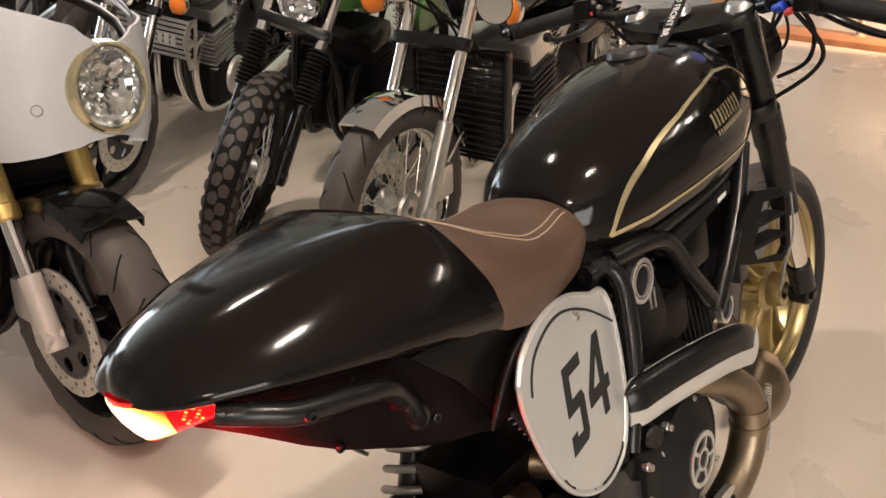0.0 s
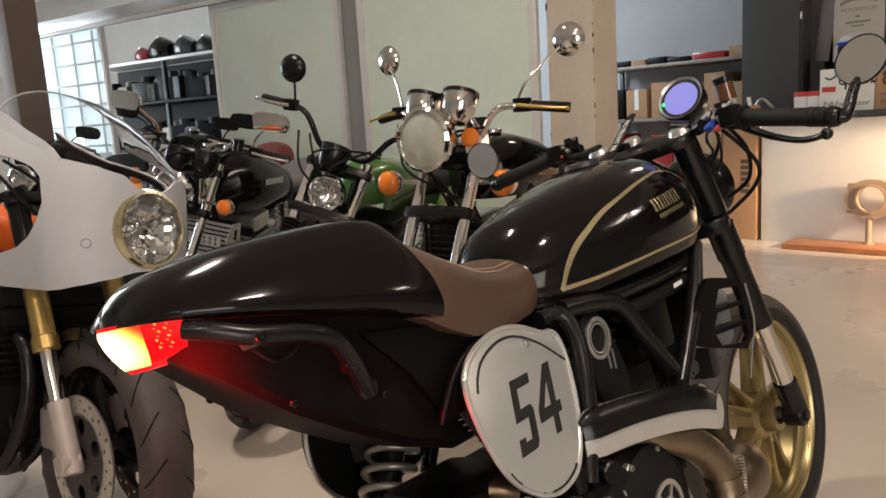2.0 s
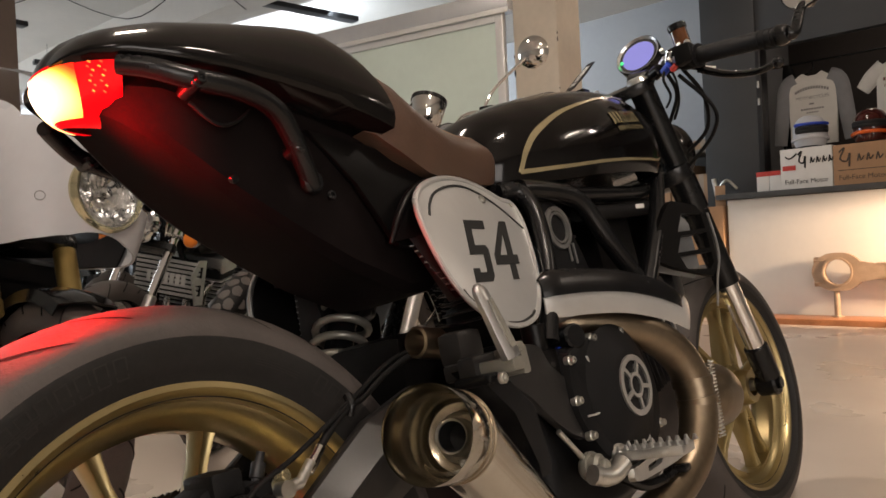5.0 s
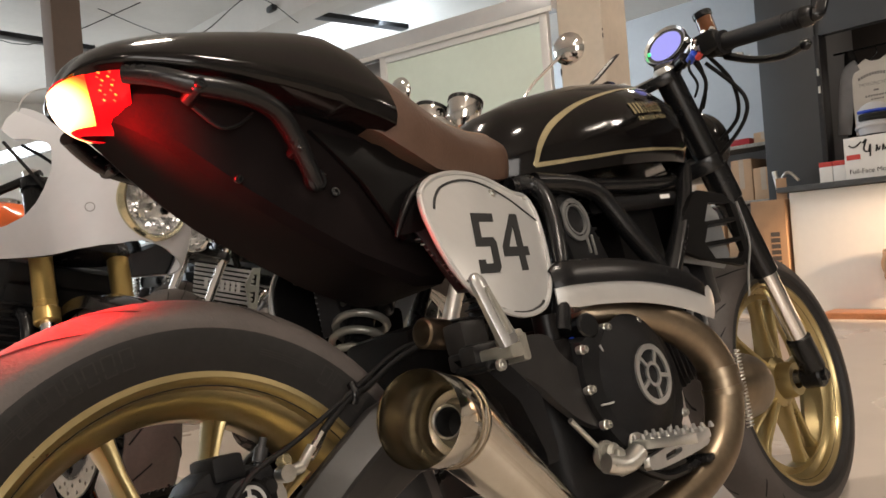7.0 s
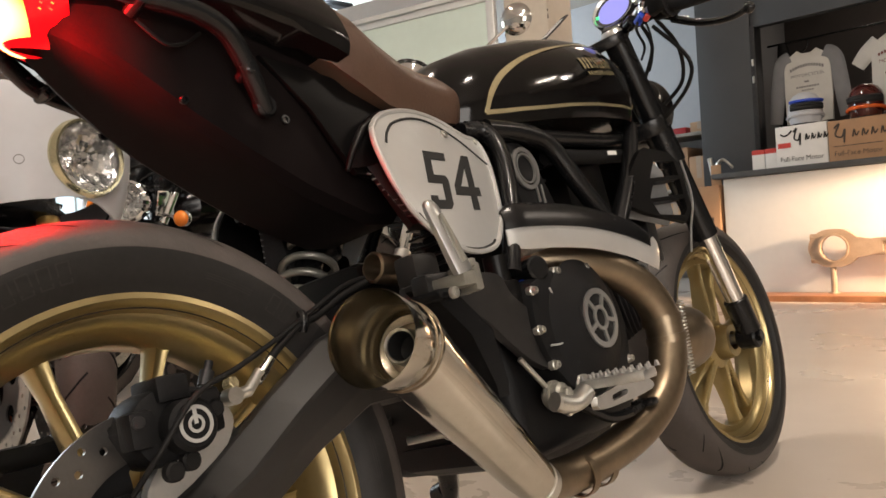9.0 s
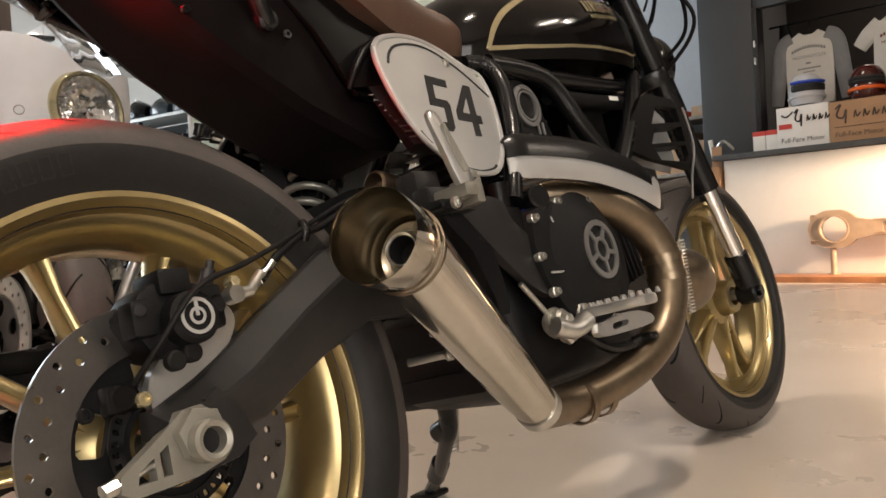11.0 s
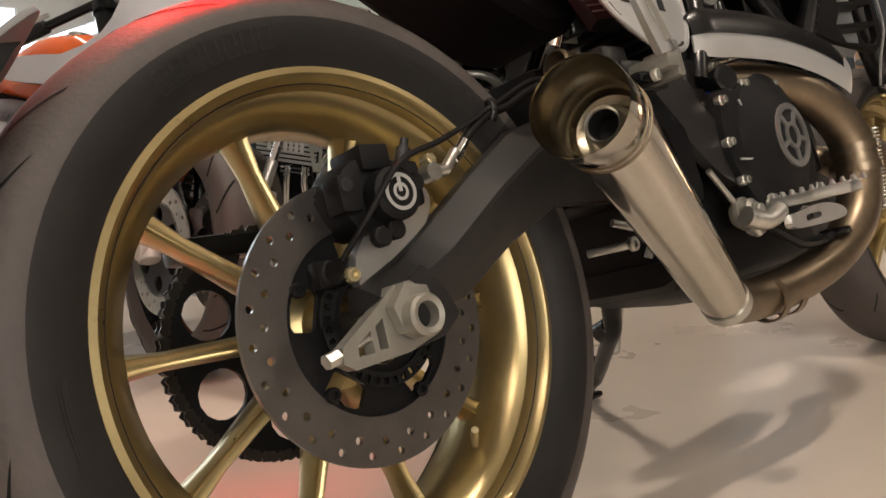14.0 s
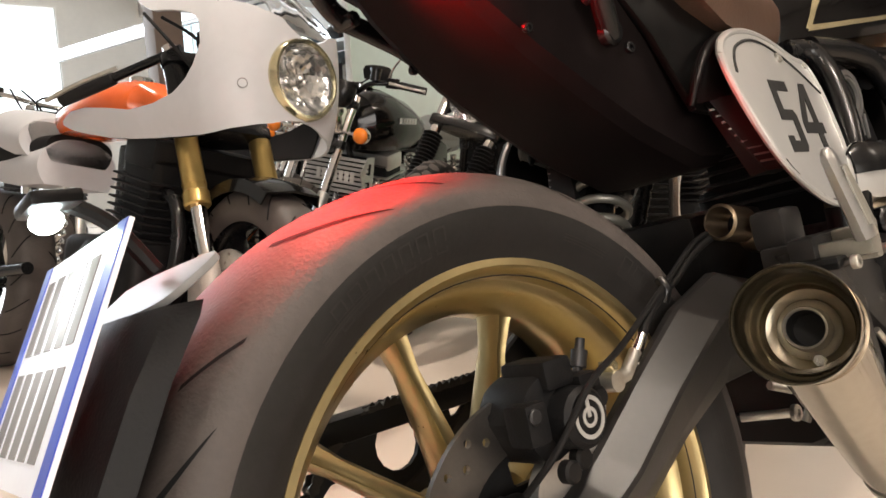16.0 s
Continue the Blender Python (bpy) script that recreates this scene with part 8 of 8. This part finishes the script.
moto("silver_motorcycle", "silver and black motorcycle parked beyond the white racer", ride(-3.0, 0.30, -8, 10), dict(
    R=0.31, half=0.055, style="wire", rim=CHROME, lamp_r=0.085, lamp_h=0.5, lamp_f=0.1, tank=(-0.98, -0.4, 0.15, 0.84, 0.62), tank_mat=SILVERPAINT, bar=(0.36, 0.05, -0.1), mirror=None,
    seat=(-1.6, -0.95, 0.13, 0.72, 0.03), engine=DARKGREY, head=CHROME, pipe=CHROME, fender=(SILVERPAINT, 40, 150)), "parked motorcycles")

# ---- white half-fairing racer ----
WM = ride(-1.155, 0.318, 11.5, 12)
wb_, wst, wat = moto("white_fairing_motorcycle", "white half-faired cafe racer with gold forks and orange rim tape", WM, dict(
    R=0.30, half=0.06, rim_r=0.228, style="3", rim=SATIN, stripe=ORANGEPAINT, rake=24, fork=0.60, slider=mat("pale cast fork foot", (0.42, 0.40, 0.37), 0.5, metal=0.2, bump=0.1), slider_top=0.15, upper=GOLDFORK, disc_r=0.155, caliper=True, cal_mat=mat("cast silver grey", (0.42, 0.41, 0.39), 0.4, metal=0.4), fender=(BLACK, 62, 150),
    bar=(0.30, 0.02, -0.16), bar_mat=SATIN, mirror=None, bare=True, faired=True, ey=-0.42, tank=(-0.98, -0.46, 0.13, 0.92, 0.78), tank_mat=ORANGEPAINT, tank_label="orange painted fuel tank", seat=(-1.45, -0.95, 0.14, 0.78, 0.02), tail_mat=WHITEPAINT,
    engine=MATTBLACK, head=MATTBLACK, pipe=SATIN, radiator=True, steer=-10), "parked motorcycles")

FW_NOSE = 0.092


def fair_w(y):
    t = min(1.0, max(0.0, (y + 0.06) / (FW_NOSE + 0.06)))
    return 0.195 * math.sqrt(max(0.0, 1 - t ** 2.4)) + (0.02 * min(1.0, max(0.0, -y) / 0.5))


FY = [-0.62, -0.58, -0.5, -0.4, -0.3, -0.2, -0.12, -0.075, -0.045, -0.03, 0.0, 0.05, 0.08, FW_NOSE]
F_BOT = [0.755, 0.740, 0.726, 0.712, 0.705, 0.702, 0.701, 0.701, 0.701, 0.702, 0.706, 0.720, 0.735, 0.752]
F_TOP = [0.765, 0.785, 0.790, 0.782, 0.770, 0.778, 0.795, 0.822, 0.862, 1.005, 1.0, 0.99, 0.975, 0.94]
U_Y = [-0.46, -0.42, -0.30, -0.22, -0.15, -0.10, -0.06, -0.045, -0.03]
U_LO = [1.12, 1.075, 1.022, 1.012, 0.995, 0.98, 0.952, 0.925, 0.868]
U_HI = [1.16, 1.155, 1.115, 1.085, 1.062, 1.045, 1.026, 1.016, 1.006]


SHELL_N = 44


def shell_strip(ys, lo, hi, s, dense, inset=0.0):
    cols = []
    y0, y1 = ys[0], ys[-1]
    for k in range(dense + 1):
        y = y0 + (y1 - y0) * (1 - (1 - k / dense) ** 2.2 if y1 > 0 else k / dense)
        a, b = ip(y, ys, lo), ip(y, ys, hi)
        col = []
        for j in range(SHELL_N + 1):
            z = a + (b - a) * j / SHELL_N
            e = (z - 0.83) / 0.2
            x = fair_w(y) * (1 - 0.22 * e * e if z > 0.83 else 1 - 0.35 * e * e)
            col.append(V((s * (x - inset), y, z)))
        cols.append(col)
    bm = bmesh.new()
    vs = [[bm.verts.new(p) for p in c] for c in cols]
    for a, b in zip(vs, vs[1:]):
        for j in range(SHELL_N):
            q = (a[j], a[j + 1], b[j + 1], b[j])
            c = (q[0].co + q[2].co) / 2
            if c.y > 0.03 and math.hypot(c.x, c.z - 0.852) < 0.0915:      # the lamp's opening
                continue
            bm.faces.new(q)
    bmesh.ops.delete(bm, geom=[v for v in bm.verts if not v.link_faces], context="VERTS")
    got = bmesh.ops.solidify(bm, geom=bm.faces[:], thickness=0.006)
    return bm


fairing = part("fairing", join(*[shell_strip(FY, F_BOT, F_TOP, s, 60) for s in (1, -1)], shell_strip(U_Y, U_LO, U_HI, 1, 10), shell_strip(U_Y, U_LO, [a + 0.3 * (b - a) for a, b in zip(U_LO, U_HI)], -1, 10)), WHITEPAINT, wb_, "white painted half fairing", smooth=60)
for s in (1, -1):
    part("fairing_mark", lathe([(0.0095, 0.0), (0.0115, 0.0), (0.0115, 0.001), (0.0095, 0.001)], Matrix.Translation((s * (fair_w(0.052) + 0.0055), 0.056, 0.812)) @ Matrix.Rotation(s * radians(52), 4, "Z") @ Matrix.Rotation(s * radians(90), 4, "Y"), 24, close=True), INKGREY, fairing)
part("fairing_lining", join(shell_strip(U_Y, U_LO, [a + 0.26 * (b - a) for a, b in zip(U_LO, U_HI)], -1, 10, 0.012), *[shell_strip(FY[:9], F_BOT[:9], F_TOP[:9], s, 10, 0.012) for s in (1, -1)]), RUBBER, fairing)
LMX = Matrix.Translation((0.0, 0.072, 0.852)) @ Matrix.Rotation(radians(-90 + 4), 4, "X")
hl = part("headlamp", lathe([(0, -0.05), (0.06, -0.04), (0.082, 0.0), (0.086, 0.018)], LMX, 40), SATIN, fairing)
part("lamp_rim", lathe([(0.0835, 0.020), (0.086, 0.029), (0.092, 0.029), (0.098, 0.02), (0.100, 0.0), (0.095, -0.012), (0.087, 0.005)], LMX, 56, close=True), mat("pale gold ring", (0.66, 0.60, 0.40), 0.18, metal=0.9), hl, "pale gold lamp ring")
part("lamp_lens", lathe([(0, 0.036), (0.04, 0.034), (0.07, 0.028), (0.0845, 0.021)], LMX, 48), CLEAR, hl, "clear lens").visible_shadow = False
part("lamp_reflector", reflector(LMX, 0.083, 7), REFLECT, hl, "faceted chrome reflector", smooth=8)
part("bulb_shield", lathe([(0, 0.012), (0.012, 0.009), (0.016, 0.0), (0.015, -0.018)], LMX, 20), CHROME, hl)
# windscreen: a clear bubble over the fairing
S_C = [(0.088, 0.962), (0.062, 0.995), (0.02, 1.045), (-0.05, 1.105), (-0.12, 1.150), (-0.20, 1.188), (-0.27, 1.207), (-0.30, 1.210)]
S_B = [(0.075, 0.078, 0.958), (0.105, 0.060, 0.972), (0.130, 0.025, 0.985), (0.150, -0.04, 1.005), (0.163, -0.10, 1.028), (0.172, -0.17, 1.052), (0.178, -0.235, 1.078), (0.180, -0.27, 1.092)]
loops = []
for k in range(22):
    f = 7 * k / 21
    yc, zc = ip(f, range(8), [c[0] for c in S_C]), ip(f, range(8), [c[1] for c in S_C])
    xb, yb, zb = (ip(f, range(8), [c[i] for c in S_B]) for i in range(3))
    loops.append([V((xb * math.cos(a), yb + (yc - yb) * math.sin(a), zb + (zc - zb) * math.sin(a))) for a in (math.pi * j / 24 for j in range(25))])
bm = bmesh.new()
vs = [[bm.verts.new(p) for p in c] for c in loops]
for a, b in zip(vs, vs[1:]):
    for j in range(24):
        bm.faces.new((a[j], a[j + 1], b[j + 1], b[j]))
scr = part("windscreen", bm, CLEAR, wb_, "clear bubble windscreen")
scr.visible_shadow = False
part("screen_edge", tube([loops[-1][j] for j in range(25)], 0.0026, 6, 1), SILVERPAINT, scr)
for s in (1, -1):
    grip_a, grip_b = V((s * 0.10, -0.27, 0.945)), V((s * 0.25, -0.56, 0.805))
    part("clip_on_bar", rod(grip_a, grip_b, 0.012), SATIN, wb_)
    part("grip", rod(grip_a.lerp(grip_b, 0.55), grip_b, 0.018, seg=16, bevel=0.003), GLOSSRUBBER, wb_)
    part("lever", tube([grip_a.lerp(grip_b, 0.4) + V((s * 0.05, 0.02, -0.01)), grip_a.lerp(grip_b, 0.7) + V((s * 0.06, 0.02, -0.015)), grip_b + V((s * 0.05, 0.03, -0.015))], 0.006, 8), STEEL, wb_)
part("seat_hump", body([-1.54, -1.53, -1.48, -1.40, -1.28, -1.16, -1.08, -1.04], lambda y: (ip(y, [-1.54, -1.5, -1.3, -1.04], [0.05, 0.10, 0.15, 0.15]), ip(y, [-1.54, -1.48, -1.36, -1.26, -1.12, -1.04], [0.80, 0.86, 0.89, 0.893, 0.868, 0.84]), ip(y, [-1.54, -1.2, -1.04], [0.76, 0.72, 0.71])), 20), WHITEPAINT, wb_, "white seat hump")
part("seat_pad", plate(round_outline([(-0.11, -0.05), (0.11, -0.05), (0.10, 0.03), (0.05, 0.06), (-0.05, 0.06), (-0.10, 0.03)]), 0.02, Matrix.Translation((0, -1.05, 0.77)) @ Matrix.Rotation(radians(-100), 4, "X"), bevel=0.005), GREYPLASTIC, wb_)
